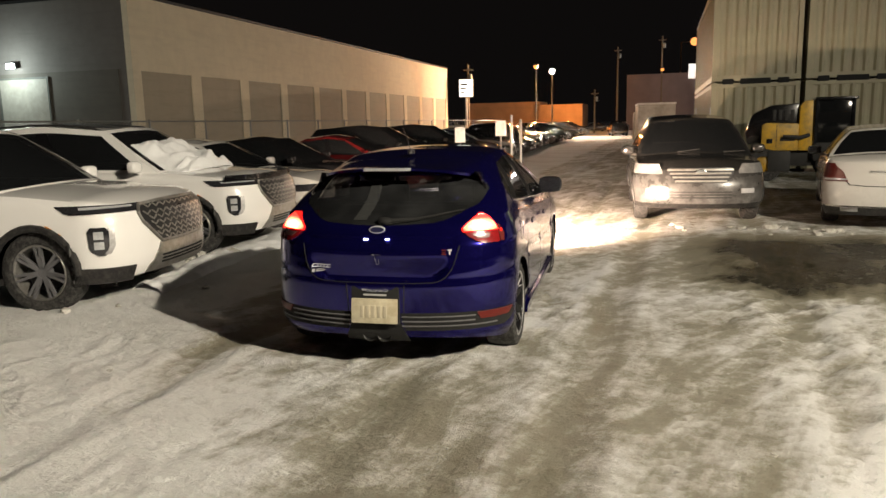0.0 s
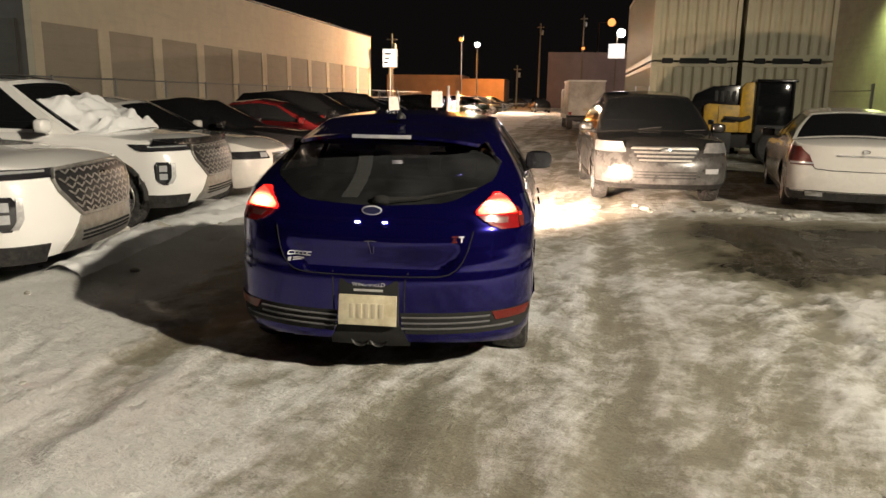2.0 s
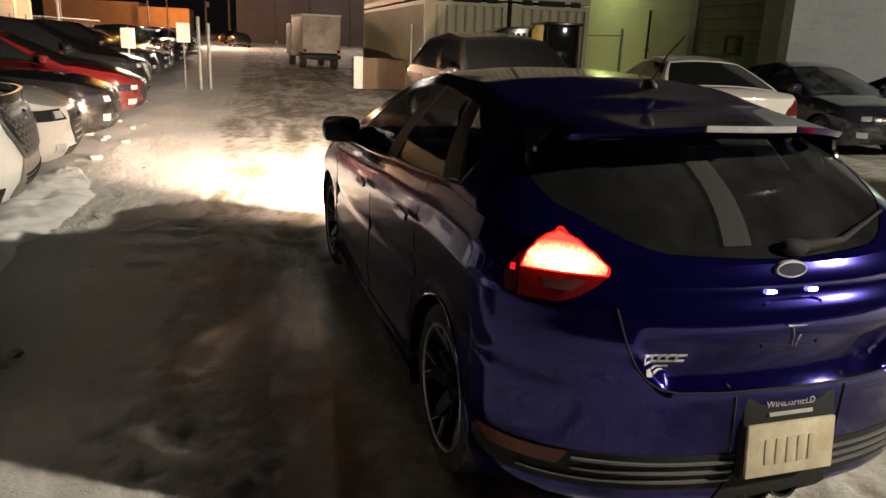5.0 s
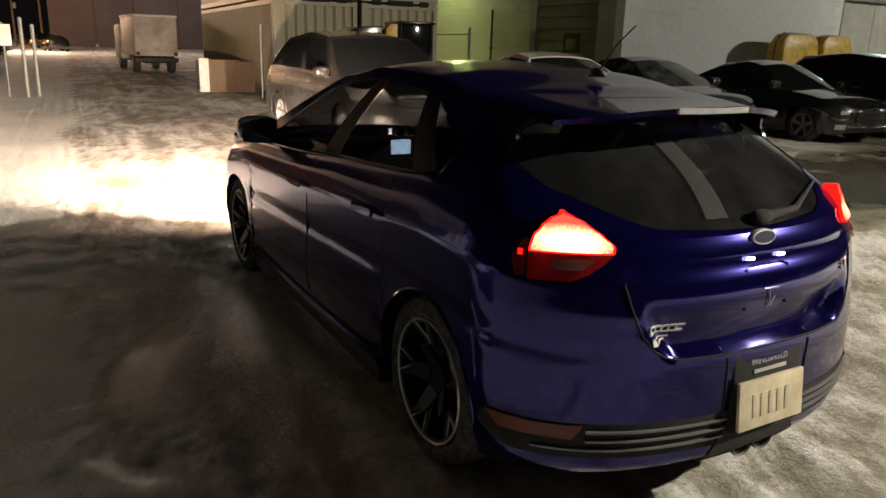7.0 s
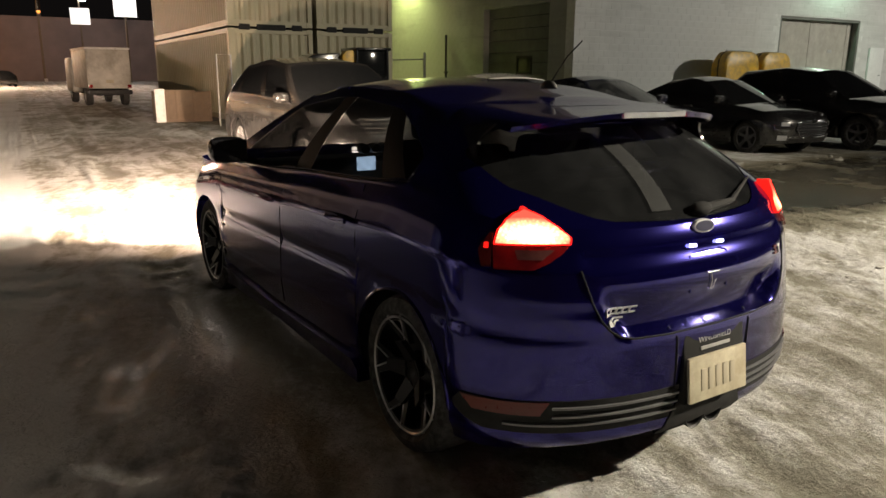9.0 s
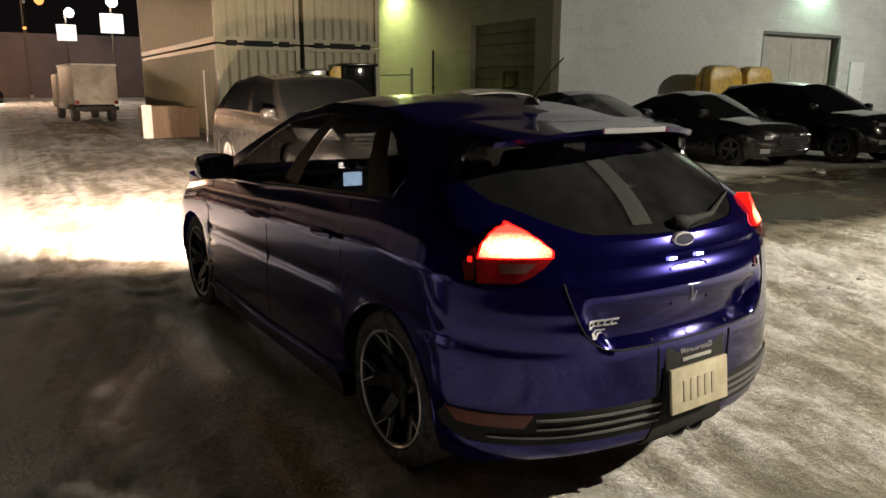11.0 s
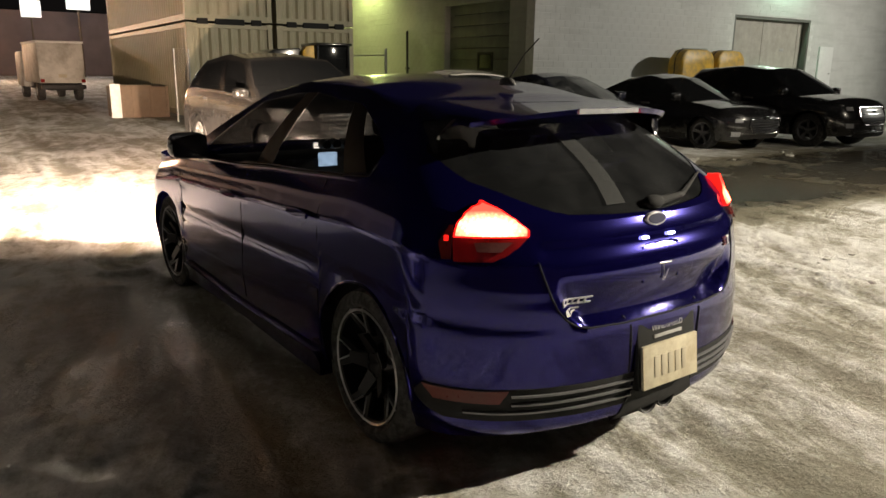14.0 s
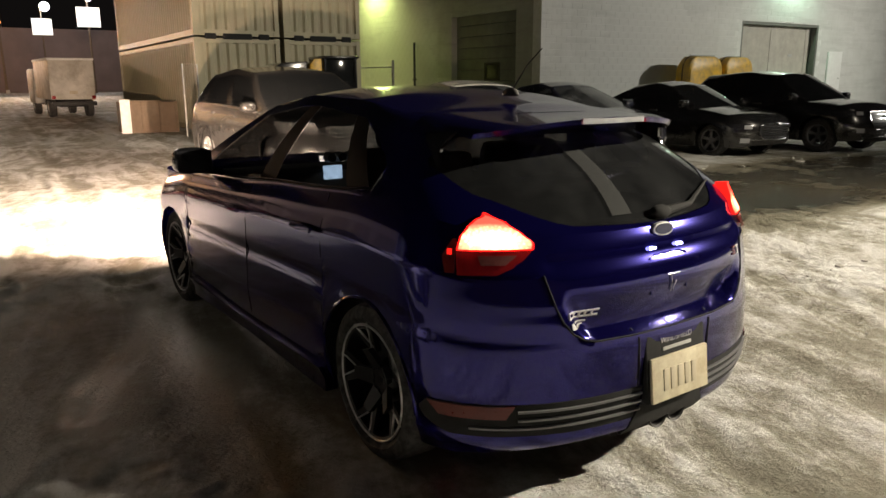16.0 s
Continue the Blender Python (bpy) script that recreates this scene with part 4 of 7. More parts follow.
HATCH = HatchShape(L=4.26, W=1.775, wb=2.648, front=0.82, base=0.20, ra=0.352, rw=0.322,
              belt=((-0.5, 0.975), (-0.46, 1.0), (-0.41, 1.035), (-0.30, 1.06), (-0.13, 1.02), (0.07, 0.965), (0.25, 0.93), (0.36, 0.86), (0.5, 0.68)), crown=0.05,
              ar=0.56, af=0.62, nr=2.35, nf=2.2, crown_back=-0.055,
              inset_r=((0.19, 0.07), (0.26, 0.015), (0.40, 0.0), (0.58, 0.0), (0.66, 0.010), (0.75, 0.025), (0.85, 0.050), (0.93, 0.085), (1.0, 0.12), (1.05, 0.16)),
              prof=((0, 0.945), (0.10, 0.985), (0.30, 1.0), (0.50, 0.995), (0.56, 0.985), (0.62, 0.992), (0.80, 0.99), (0.90, 0.965), (1, 0.925)),
              A0=1.08, A1=0.12, D0=-2.6, D1=-1.22, roof=((0, 1.365), (0.35, 1.43), (0.7, 1.415), (1, 1.35)), gw1=0.575, gwr=0.535, crown_r=0.045,
              glass_t=((0.10, 0.43), (0.48, 0.755), (0.80, 0.935)), bow_ws=0.22, bow_rw=0.36, n_rw=2.6,
              glass_v=(((0, 0.05), (0.6, 0.06), (0.8, 0.10), (0.94, 0.30)), ((0, 0.86), (0.5, 0.87), (0.75, 0.82), (0.94, 0.60))),
              rs=(0, 0.05, 0.12, 0.20, 0.30, 0.40, 0.48, 0.505, 0.53, 0.56, 0.62, 0.70, 0.78, 0.86, 0.93, 0.97, 1.0))
CAR_AT = pose(-1.127, 6.647, 0, 0, 0, 3.0)


def y_wheel_face(rim, w):
    """Five forked spokes with bright machined edges."""
    f, edges = bmesh.new(), []
    lathe(f, [(w * 0.40, 0.0), (w * 0.52, 0.028), (w * 0.50, 0.066), (w * 0.2, 0.085)], 24)
    for k in range(5):
        m = Matrix.Rotation(2 * math.pi * k / 5 + 0.3, 4, "X")
        e = bmesh.new()
        edges.append(e)
        for a, b, wa, wb in (((0.0, 0.05), (0.0, 0.135), 0.034, 0.026), ((0.004, 0.125), (0.066, rim - 0.012), 0.018, 0.014), ((-0.004, 0.125), (-0.066, rim - 0.012), 0.018, 0.014)):
            va, vb = Vector((0, *a)), Vector((0, *b))
            d = (vb - va).normalized()
            sd = Vector((0, d.z, -d.y))
            for bm, scale, xo in ((f, 1.0, 0.0), (e, 0.16, 0.0125)):
                pts = []
                for base, half, dep in ((va, wa, 0.46), (vb, wb, 0.80)):
                    for s in (-1, 1):
                        for x in (-0.012, 0.012):
                            if bm is e:
                                q = base + sd * s * half + Vector((w * dep + xo + (0.0015 if x > 0 else -0.001), 0, 0))
                            else:
                                q = base + sd * s * half + Vector((w * dep + x, 0, 0))
                            pts.append(q)
                if bm is e:
                    if b[0] != 0:
                        inner = -1 if (sd.y > 0) == (b[0] > 0) else 1
                        p0 = va + sd * inner * wa + Vector((w * 0.46 + 0.0125, 0, 0))
                        p1 = vb + sd * inner * wb + Vector((w * 0.80 + 0.0125, 0, 0))
                        tube(e, [m @ p0, m @ p1], 0.0045, 5)
                    continue
                vs = [bm.verts.new(m @ q) for q in pts]
                for quad in ((0, 1, 3, 2), (4, 6, 7, 5), (0, 4, 5, 1), (2, 3, 7, 6), (0, 2, 6, 4), (1, 5, 7, 3)):
                    bm.faces.new([vs[i] for i in quad])
    for k in range(5):
        a = 2 * math.pi * k / 5 + 0.3 + math.pi / 5
        lathe(f, [(w * 0.5, 0.0), (w * 0.53, 0.009), (w * 0.45, 0.011)], 8, m=Matrix.Translation((0.004, 0.052 * math.sin(a), 0.052 * math.cos(a))))
    return f, edges


def roof_z(x, y):
    """Height of the hatchback's roof skin."""
    edge = table(((-1.8, 1.265), (-1.42, 1.322), (-1.22, 1.352), (-0.82, 1.408), (-0.35, 1.425), (0.12, 1.365), (0.3, 1.33)), y)
    return edge + 0.045 * (1 - min(1.0, abs(x) / 0.58) ** 2.4)


def foot_of(kind, k):
    """Foot and head of a line up the cabin's skin: round the rear (k 1 at the corner, 0 in the middle) or along a side."""
    sh = HATCH
    if kind == "side":
        y = 1.08 - 2.65 * k
        z = sh.belt_z(y)
        foot = Vector((sh.half(y, z) * 0.997, y + sh.inset(y, z), z - 0.003))
        head = Vector((0.575 - 0.015 * k, 0.12 - 1.14 * k, 0))
        out = Vector((1, 0, 0))
        bulge = 0.034
    elif kind == "rear":
        f = k * math.pi / 2
        c, sn = max(0.0, math.cos(f)) ** (2 / sh.nr), math.sin(f) ** (2 / sh.nr)
        y = -sh.L / 2 + sh.ar * (1 - c)
        z = sh.belt_z(y)
        foot = sh.skin(k, z) + Vector((0, 0, -0.003))
        head = Vector((0.56 * math.sin(f) ** (2 / 2.6), -1.44 + 0.42 * (1 - max(0.0, math.cos(f)) ** (2 / 2.6)), 0))
        out = Vector((math.sin(f), -math.cos(f), 0))
        bulge = 0.034 - 0.012 * math.cos(f)
    else:
        foot, head = sh.cross(k, 0, 1), sh.cross(k, 1, 1)
        out, bulge = Vector((0, 1, 0)), 0.02
        head.x, head.y = 0.575 * k, 0.12 + 0.12 * (1 - k * k)
    head.z = roof_z(head.x, head.y)
    return foot, head, out, bulge


def cabin(kind, k, v, s=1):
    foot, head, out, bulge = foot_of(kind, abs(k))
    p = foot.lerp(head, v) + out * (bulge * 4 * v * (1 - v))
    p.x *= s
    return p


PANES = (("rear", 0.0, 0.74), ("side", 0.10, 0.467), ("side", 0.545, 0.834), ("side", 0.915, 1.0), ("front", 0.0, 0.94))
GLASS_LOW = {"rear": ((0, 0.03), (0.27, 0.06), (0.565, 0.28), (0.74, 0.50)), "side": ((0.1, 0.05), (0.83, 0.07), (0.93, 0.13), (1.0, 0.40)), "front": ((0, 0.05), (1, 0.05))}
GLASS_HIGH = {"rear": ((0, 0.83), (0.5, 0.81), (0.65, 0.72), (0.74, 0.56)), "side": ((0.1, 0.85), (0.56, 0.89), (0.886, 0.82), (0.96, 0.68), (1.0, 0.50)), "front": ((0, 0.92), (1, 0.92))}


def cabin_meshes():
    """The painted roof and pillars, the dark pillars between the side panes, and the panes."""
    spans = []
    for kind, cuts, n in (("rear", (0, 0.74, 1.0), 14), ("side", (1.0, 0.915, 0.834, 0.545, 0.467, 0.10, 0.0), 7), ("front", (1.0, 0.94, 0.0), 8)):
        for a, b in zip(cuts, cuts[1:]):
            spans.append((kind, a, b, n))
    shell, pillars, panes = bmesh.new(), [], []
    for s in (-1, 1):
        for kind, a, b, n in spans:
            lo, hi = min(a, b), max(a, b)
            pane = any(kd == kind and abs(lo - p0) < 1e-6 and abs(hi - p1) < 1e-6 for kd, p0, p1 in PANES)
            post = kind == "side" and not pane and lo > 0.3
            ks = [a + (b - a) * i / n for i in range(n + 1)]
            for band in range(3):
                rows = []
                for r in range(7):
                    row = []
                    for k in ks:
                        vb, vt = table(GLASS_LOW[kind], k), table(GLASS_HIGH[kind], k)
                        v0, v1 = ((0, vb), (vb, vt), (vt, 1))[band]
                        row.append(cabin(kind, k, v0 + (v1 - v0) * r / 6, s))
                    rows.append(row)
                if band == 1 and pane:
                    c = Vector((0, -0.15, 1.1))
                    panes.append((kind, s, [[p + (c - p).normalized() * 0.006 for p in row] for row in rows]))
                elif band == 1 and post:
                    bm = bmesh.new()
                    pillars.append(grid_faces(bm, rows))
                else:
                    grid_faces(shell, rows)
            rows = []
            for f in (1, 0.97, 0.92, 0.8, 0.6, 0.3, 0.0):
                row = []
                for k in ks:
                    h = foot_of(kind, k)[1]
                    row.append(Vector((s * h.x * f, h.y, roof_z(h.x * f, h.y))))
                rows.append(row)
            grid_faces(shell, rows)
    bmesh.ops.remove_doubles(shell, verts=shell.verts, dist=0.0015)
    out = {"rear": [], "front": [], "side": []}
    for kind, s, rows in panes:
        out[kind].append((s, rows))
    sides = [grid_faces(bmesh.new(), rows) for s, rows in out["side"]]
    ends = []
    for kind in ("front", "rear"):
        bm = bmesh.new()
        for s, rows in out[kind]:
            grid_faces(bm, rows)
        bmesh.ops.remove_doubles(bm, verts=bm.verts, dist=0.001)
        ends.append(bm)
    return shell, pillars, sides, ends


def lettering(words, size):
    """Raised letters of the built-in font, centred, as a bmesh."""
    data = bpy.data.curves.new("lettering", "FONT")
    data.body, data.size, data.extrude = words, size, 0.0012
    data.align_x = "CENTER"
    ob = bpy.data.objects.new("lettering", data)
    me = bpy.data.meshes.new_from_object(ob)
    bm = bmesh.new()
    bm.from_mesh(me)
    bpy.data.objects.remove(ob)
    bpy.data.curves.remove(data)
    bpy.data.meshes.remove(me)
    return bm


def hatchback():
    sh = HATCH
    car = thing("hatchback_car", CAR_AT, "metallic blue hatchback with lit tail lamps on snow", "car")
    part("body", sh.lower(True), M["blue"], car)
    part("underbody", sh.under(), M["under"], car)
    gh, posts, panes, screens = cabin_meshes()
    part("roof", gh, M["blue"], car)
    for bm in posts:
        part("window_pillar", bm, M["pillar"], car)
    for bm in panes:
        part("side_window", bm, M["clear"], car)
    part("windscreen", screens[0], M["clear"], car)
    pane = part("rear_window", screens[1], M["tinted"], car)
    # translucent strip laid on the pane, paler than the glass
    strip_rows = []
    for i in range(9):
        v = 0.11 + 0.62 * i / 8
        row = []
        for j in range(5):
            x = -0.19 + 0.035 * math.sin(i / 8 * 3) + 0.095 * j / 4
            k = math.asin(min(1, abs(x) / 0.80) ** (sh.nr / 2)) / (math.pi / 2)
            row.append((cabin("rear", k, v, -1 if x < 0 else 1) + Vector((0, -0.004, 0.003)), Vector((0, -1, 0))))
        strip_rows.append(row)
    part("pale_strip", grid_faces(bmesh.new(), [[p for p, _ in row] for row in strip_rows]), M["strip"], pane, "pale strip down the glass")
    P = lambda x, z: sh.p_of(x, z)
    red, hot, rim_red = M["redlens"], brake_glow("brake_red", 7.0, 46.0, (0.675, 0.975)), glow("lamp_rim_red", (1.0, 0.015, 0.010), 1.1)
    for s in (-1, 1):
        mirror(car, sh, s, "blackgloss", 0.42, 0.055)
        pt = P(0.558, 0.96)
        inner = ((0, pt - 0.002), (0.15, pt - 0.004), (0.4, pt + 0.030), (0.7, pt + 0.078), (0.9, pt + 0.118), (1, pt + 0.142))
        outer = ((0, 0.690), (0.35, 0.684), (0.6, 0.662), (0.8, 0.624), (0.92, 0.586), (1, pt + 0.146))
        grow = lambda edge, d: tuple((k, q + d) for k, q in edge)
        up = part("tail_light", sh.decal(0.939, 1.058, grow(inner, -0.006), grow(outer, 0.005), off=0.012, thick=0.05, nz=18, npx=10, s=s), rim_red, car, "glowing red brake lamp")
        part("bright_lens", sh.decal(0.942, 1.054, grow(inner, 0.003), grow(outer, -0.004), off=0.017, thick=0.02, nz=18, npx=12, s=s), hot, up)
        part("lower_lens", sh.decal(0.862, 0.936, ((0, pt + 0.115), (0.3, pt + 0.060), (0.7, pt + 0.016), (1, pt - 0.004)), ((0, 0.688), (1, 0.696)), off=0.012, thick=0.05, nz=7, npx=10, s=s), red, up, "dark red lower lens")
        part("reverse_lens", sh.decal(0.892, 0.924, ((0, pt + 0.085), (1, pt + 0.045)), ((0, pt + 0.17), (1, pt + 0.18)), off=0.0155, thick=0.03, nz=3, npx=5, s=s), M["pinklens"], up, "clear reversing lens")
        part("side_marker", sh.decal(0.868, 0.975, 0.700, ((0, 0.735), (0.5, 0.752), (1, 0.715)), off=0.010, thick=0.04, nz=6, npx=4, s=s), M["dullred"], up)
        part("marker_bulb", sh.decal(0.926, 0.944, 0.712, 0.730, off=0.0125, thick=0.03, nz=3, npx=3, s=s), rim_red, up)
        # dark lower grille with three bright-edged slats, and a reflector
        low = part("bumper_grille", sh.decal(0.296, 0.418, ((0, P(0.20, 0.3)), (1, P(0.172, 0.4))), ((0, 0.74), (0.25, 0.84), (0.6, 0.88), (1, 0.83)), off=0.003, thick=0.03, nz=6, npx=16, s=s), M["under"], car, "black slatted lower bumper insert")
        for z in (0.326, 0.358, 0.390):
            part("slat", sh.decal(z, z + 0.007, P(0.18, z), 0.49 if z > 0.35 else 0.66, off=0.012, thick=0.02, nz=1, npx=12, s=s), M["slat"], low, "grey slat with a bright edge")
        part("reflector", sh.decal(0.366, 0.414, ((0, 0.53), (1, 0.50)), ((0, 0.78), (1, 0.83)), off=0.008, thick=0.02, nz=3, npx=8, s=s), M["dullred"], low, "dull red reflector")
        # doors
        for y in (0.93, -0.10, -0.98):
            rows = [sh.side(y - (0.10 * max(0, 0.55 - z) if y < -0.5 else 0), z, s) for z in (0.30, 0.42, 0.55, 0.68, 0.80, 0.90, sh.belt_z(y) - 0.005)]
            part("door_seam", tube(bmesh.new(), [p - Vector((s * 0.001, 0, 0)) for p in rows], 0.0035, 5), M["under"], car)
        for y, z in ((0.03, 0.845), (-0.84, 0.882)):
            part("door_handle", sh.side_decal(y - 0.1, y + 0.1, ((0, z - 0.012), (0.5, z - 0.016), (1, z - 0.012)), ((0, z + 0.012), (0.5, z + 0.018), (1, z + 0.012)), s, 0.035, 0.014, 8), M["blue"], car)
        part("sill", sh.side_decal(sh.yr + sh.ra + 0.03, sh.yf - sh.ra - 0.03, ((0, 0.15), (0.5, 0.165), (1, 0.15)), ((0, 0.27), (0.5, 0.245), (1, 0.27)), s, 0.03, 0.06, 10), M["blue"], car)
        part("belt_trim", tube(bmesh.new(), [cabin("side", t, table(GLASS_LOW["side"], t) - 0.02, s) + Vector((s * 0.002, 0, 0)) for t in [k / 16 * 0.89 + 0.09 for k in range(17)]], 0.008, 6), M["blackgloss"], car)
        # head lamp, with an added unseen plate that cuts its beam off at the top
        part("beam_shield", boxed(s * 0.5 - 0.09, s * 0.5 + 0.09, 2.05, 2.17, 0.6645, 0.668), M["under"], car, "", False)
        part("headlight", sh.decal(0.60, 0.70, 0.45, 0.74, end=1, off=0.006, thick=0.03, nz=4, npx=6, s=s), glow("head_lamp", (1.0, 0.86, 0.66), 8), car)
        part("fuel_flap" if s > 0 else "wheel_arch", tube(bmesh.new(), [sh.side(sh.yr + sh.ra * math.cos(a), sh.rw + sh.ra * math.sin(a), s) for a in [math.pi * k / 20 for k in range(0, 21)]], 0.006, 6) if s < 0 else tube(bmesh.new(), [sh.side(sh.yr + 0.07 * math.cos(a), 0.87 + 0.07 * math.sin(a), s) for a in [2 * math.pi * k / 20 for k in range(21)]], 0.003, 5), M["blue"], car)
    # boot lid: shut lines, handle overhang, plate mount, badges
    line = [(P(x, z), z) for x, z in ((0.548, 0.858), (0.537, 0.80), (0.52, 0.74), (0.50, 0.695), (0.47, 0.655), (0.43, 0.630), (0.38, 0.619), (0.25, 0.617))] + [(0.12, 0.617), (0, 0.617)]
    part("boot_seam", sh.seam(line + [(-p, z) for p, z in reversed(line[:-1])], r=0.0036), M["under"], car)
    for x in (-0.075, 0.075):
        part("plate_lamp", sh.decal(0.893, 0.904, P(x - 0.012, 0.9), P(x + 0.012, 0.9), off=0.014, thick=0.012, nz=1, npx=2), glow("plate_lamp_white", (0.62, 0.62, 1.0), 14), car)
    br = [(0.10, 0.735), (0.10, 0.870), (0.07, 0.878), (-0.07, 0.878), (-0.10, 0.870), (-0.10, 0.735)]
    part("plate_bracket", tube(bmesh.new(), [sh.skin(P(x, z), z) + Vector((0, -0.004, 0)) for x, z in br], 0.0035, 6), M["blue"], car)
    bm = tube(bmesh.new(), [sh.skin(P(x, z), z) + Vector((0, -0.006, 0)) for x, z in ((-0.03, 0.805), (0.035, 0.803))], 0.003, 6)
    tube(bm, [sh.skin(P(x, z), z) + Vector((0, -0.006, 0)) for x, z in ((-0.01, 0.80), (0.0, 0.77), (0.005, 0.735), (0.02, 0.735), (0.022, 0.775))], 0.002, 5)
    part("wire_stub", bm, M["chrome"], car, "bright stub of loose wire")
    # oval badge: bright ring round a dark field
    c, n = sh.skin(0, 0.962), sh.normal(0.0, 0.962)
    rot = Matrix.Rotation(radians(10), 4, "X")
    for nm, rx, rz, mat, dy, bm in (("badge", 0.055, 0.0245, "badgesilver", 0.012, bmesh.new()), ("badge_field", 0.0485, 0.0190, "badgeblue", 0.0145, bmesh.new())):
        ring = [bm.verts.new(Vector((c.x + rx * math.cos(a), c.y - dy + 0.2 * (rz * math.sin(a)), c.z + rz * math.sin(a)))) for a in [2 * math.pi * k / 32 for k in range(32)]]
        back = [bm.verts.new(v.co + Vector((0, 0.014, 0))) for v in ring]
        bm.faces.new(ring), bm.faces.new(back[::-1])
        for k in range(32):
            bm.faces.new((ring[k], back[k], back[(k + 1) % 32], ring[(k + 1) % 32]))
        part(nm, bm, M[mat], car)
    # model badge and dealer sticker as plain bars
    for k, (x0, w) in enumerate(((-0.478, 0.030), (-0.446, 0.022), (-0.421, 0.020), (-0.397, 0.024), (-0.370, 0.026))):
        zb = 0.698
        for z0, z1, xa, xb in ((zb, zb + 0.005, 0, w), (zb + 0.019, zb + 0.024, 0.006, w + 0.005), (zb + 0.004, zb + 0.020, 0.0, 0.006)):
            part("badge_bar", sh.decal(z0, z1, ((0, P(x0 + xa, 0.7)), (1, P(x0 + xa + 0.004, 0.7))), ((0, P(x0 + xb, 0.7)), (1, P(x0 + xb + 0.004, 0.7))), off=0.005, thick=0.008, nz=1, npx=2), M["badgesilver"], car, "bright metal badge stroke")
    for x0, x1, z0, z1 in ((-0.472, -0.455, 0.668, 0.686), (-0.447, -0.385, 0.680, 0.685), (-0.447, -0.40, 0.670, 0.675)):
        part("sticker_bar", sh.decal(z0, z1, P(x0, 0.7), P(x1, 0.7), off=0.004, thick=0.006, nz=1, npx=3), M["greyprint"], car)
    for x0, x1, z0, z1, mat in ((0.440, 0.468, 0.800, 0.808, "dullred"), (0.440, 0.468, 0.826, 0.834, "dullred"), (0.445, 0.463, 0.813, 0.820, "dullred"), (0.476, 0.504, 0.826, 0.834, "badgesilver"), (0.487, 0.495, 0.800, 0.826, "badgesilver")):
        part("badge_bar", sh.decal(z0, z1, P(x0, 0.8), P(x1, 0.8), off=0.005, thick=0.008, nz=1, npx=2), M[mat], car)
    # plate, its holder with the frame's lettering
    hold = boxed(-0.168, 0.168, -2.140, -2.04, 0.342, 0.604, 0.012)
    for v in hold.verts:
        v.co.y += (v.co.z - 0.475) * 0.12
    holder = part("plate_holder", hold, M["under"], car, "black plate recess in the bumper")
    bm = boxed(-0.160, 0.160, -2.156, -2.143, 0.352, 0.516, 0.004)
    for v in bm.verts:
        v.co.y += (v.co.z - 0.475) * 0.12
    plate = part("number_plate", bm, M["plate"], holder, "dirty cream number plate")
    for k, x in enumerate((-0.085, -0.045, -0.005, 0.035, 0.075)):
        bm = boxed(x - 0.013, x + 0.013, -2.1585, -2.1550, 0.390, 0.470, 0.001)
        for v in bm.verts:
            v.co.y += (v.co.z - 0.475) * 0.12
        part("plate_bar", bm, M["bar"], holder)
    word = lettering("WINDSHIELD", 0.030)
    bmesh.ops.transform(word, matrix=pose(0, -2.1405 + (0.560 - 0.475) * 0.12, 0.560, 90 - 6.8), verts=word.verts)
    part("lettering", word, M["greyprint"], holder, "grey words on the plate frame", False)
    bm = boxed(-0.080, 0.080, -2.1445, -2.1415, 0.533, 0.545, 0.0005)
    for v in bm.verts:
        v.co.y += (v.co.z - 0.475) * 0.12
    part("dealer_bar", bm, M["greyprint"], holder)
    for x in (-0.052, 0.052):
        bm = lathe(bmesh.new(), [(-2.11, 0.044), (-2.115, 0.05), (-1.9, 0.05)], 20, "y", Matrix.Translation((x, 0, 0.262)))
        lathe(bm, [(-2.11, 0.044), (-1.95, 0.042)], 20, "y", Matrix.Translation((x, 0, 0.262)))
        part("tailpipe", bm, M["trim"], car)
    part("diffuser", sh.decal(0.215, 0.345, ((0, -P(0.23, 0.3)), (1, -P(0.175, 0.3))), ((0, P(0.23, 0.3)), (1, P(0.175, 0.3))), off=0.004, thick=0.03, nz=3, npx=8), M["under"], car)
    for s in (-1, 1):
        part("bumper_seam", sh.seam([(s * P(0.195, 0.34), 0.34), (s * P(0.195, 0.5), 0.5), (s * P(0.20, 0.6), 0.60), (s * P(0.21, 0.63), 0.63)], r=0.0045), M["under"], car)
    # roof spoiler with a high brake lamp, growing out of the roof's rear edge
    def arc(p, q, r, n=8):
        return [p.lerp(q, k / n).lerp(q.lerp(r, k / n), k / n) for k in range(n + 1)]
    rows_t, rows_b = [], []
    for j in range(-14, 15):
        f = j / 14
        k = math.asin(abs(f * 0.94) ** 1.3) / (math.pi / 2)
        tip = Vector((f * 0.535, -1.785 + 0.10 * f * f + 0.10 * abs(f) ** 9, 1.318 + 0.038 * (1 - f * f) - 0.016 * abs(f) ** 6))
        head = foot_of("rear", k)[1]
        head.x = math.copysign(head.x, f)
        a = Vector((head.x, head.y + 0.07, 0))
        a.z = roof_z(a.x, a.y) + 0.001
        a0 = Vector((head.x, head.y + 0.17, roof_z(head.x, head.y + 0.17)))
        mid = a + (a - a0).normalized() * (tip - a).length * 0.5
        b = cabin("rear", k, 0.80, 1 if f >= 0 else -1) + Vector((0, -0.008, 0))
        low = tip + Vector((0, 0.012, -0.020))
        knee = b.lerp(low, 0.4) + Vector((0, 0, 0.03))
        rows_t.append(arc(a, mid, tip)), rows_b.append(arc(b, knee, low))
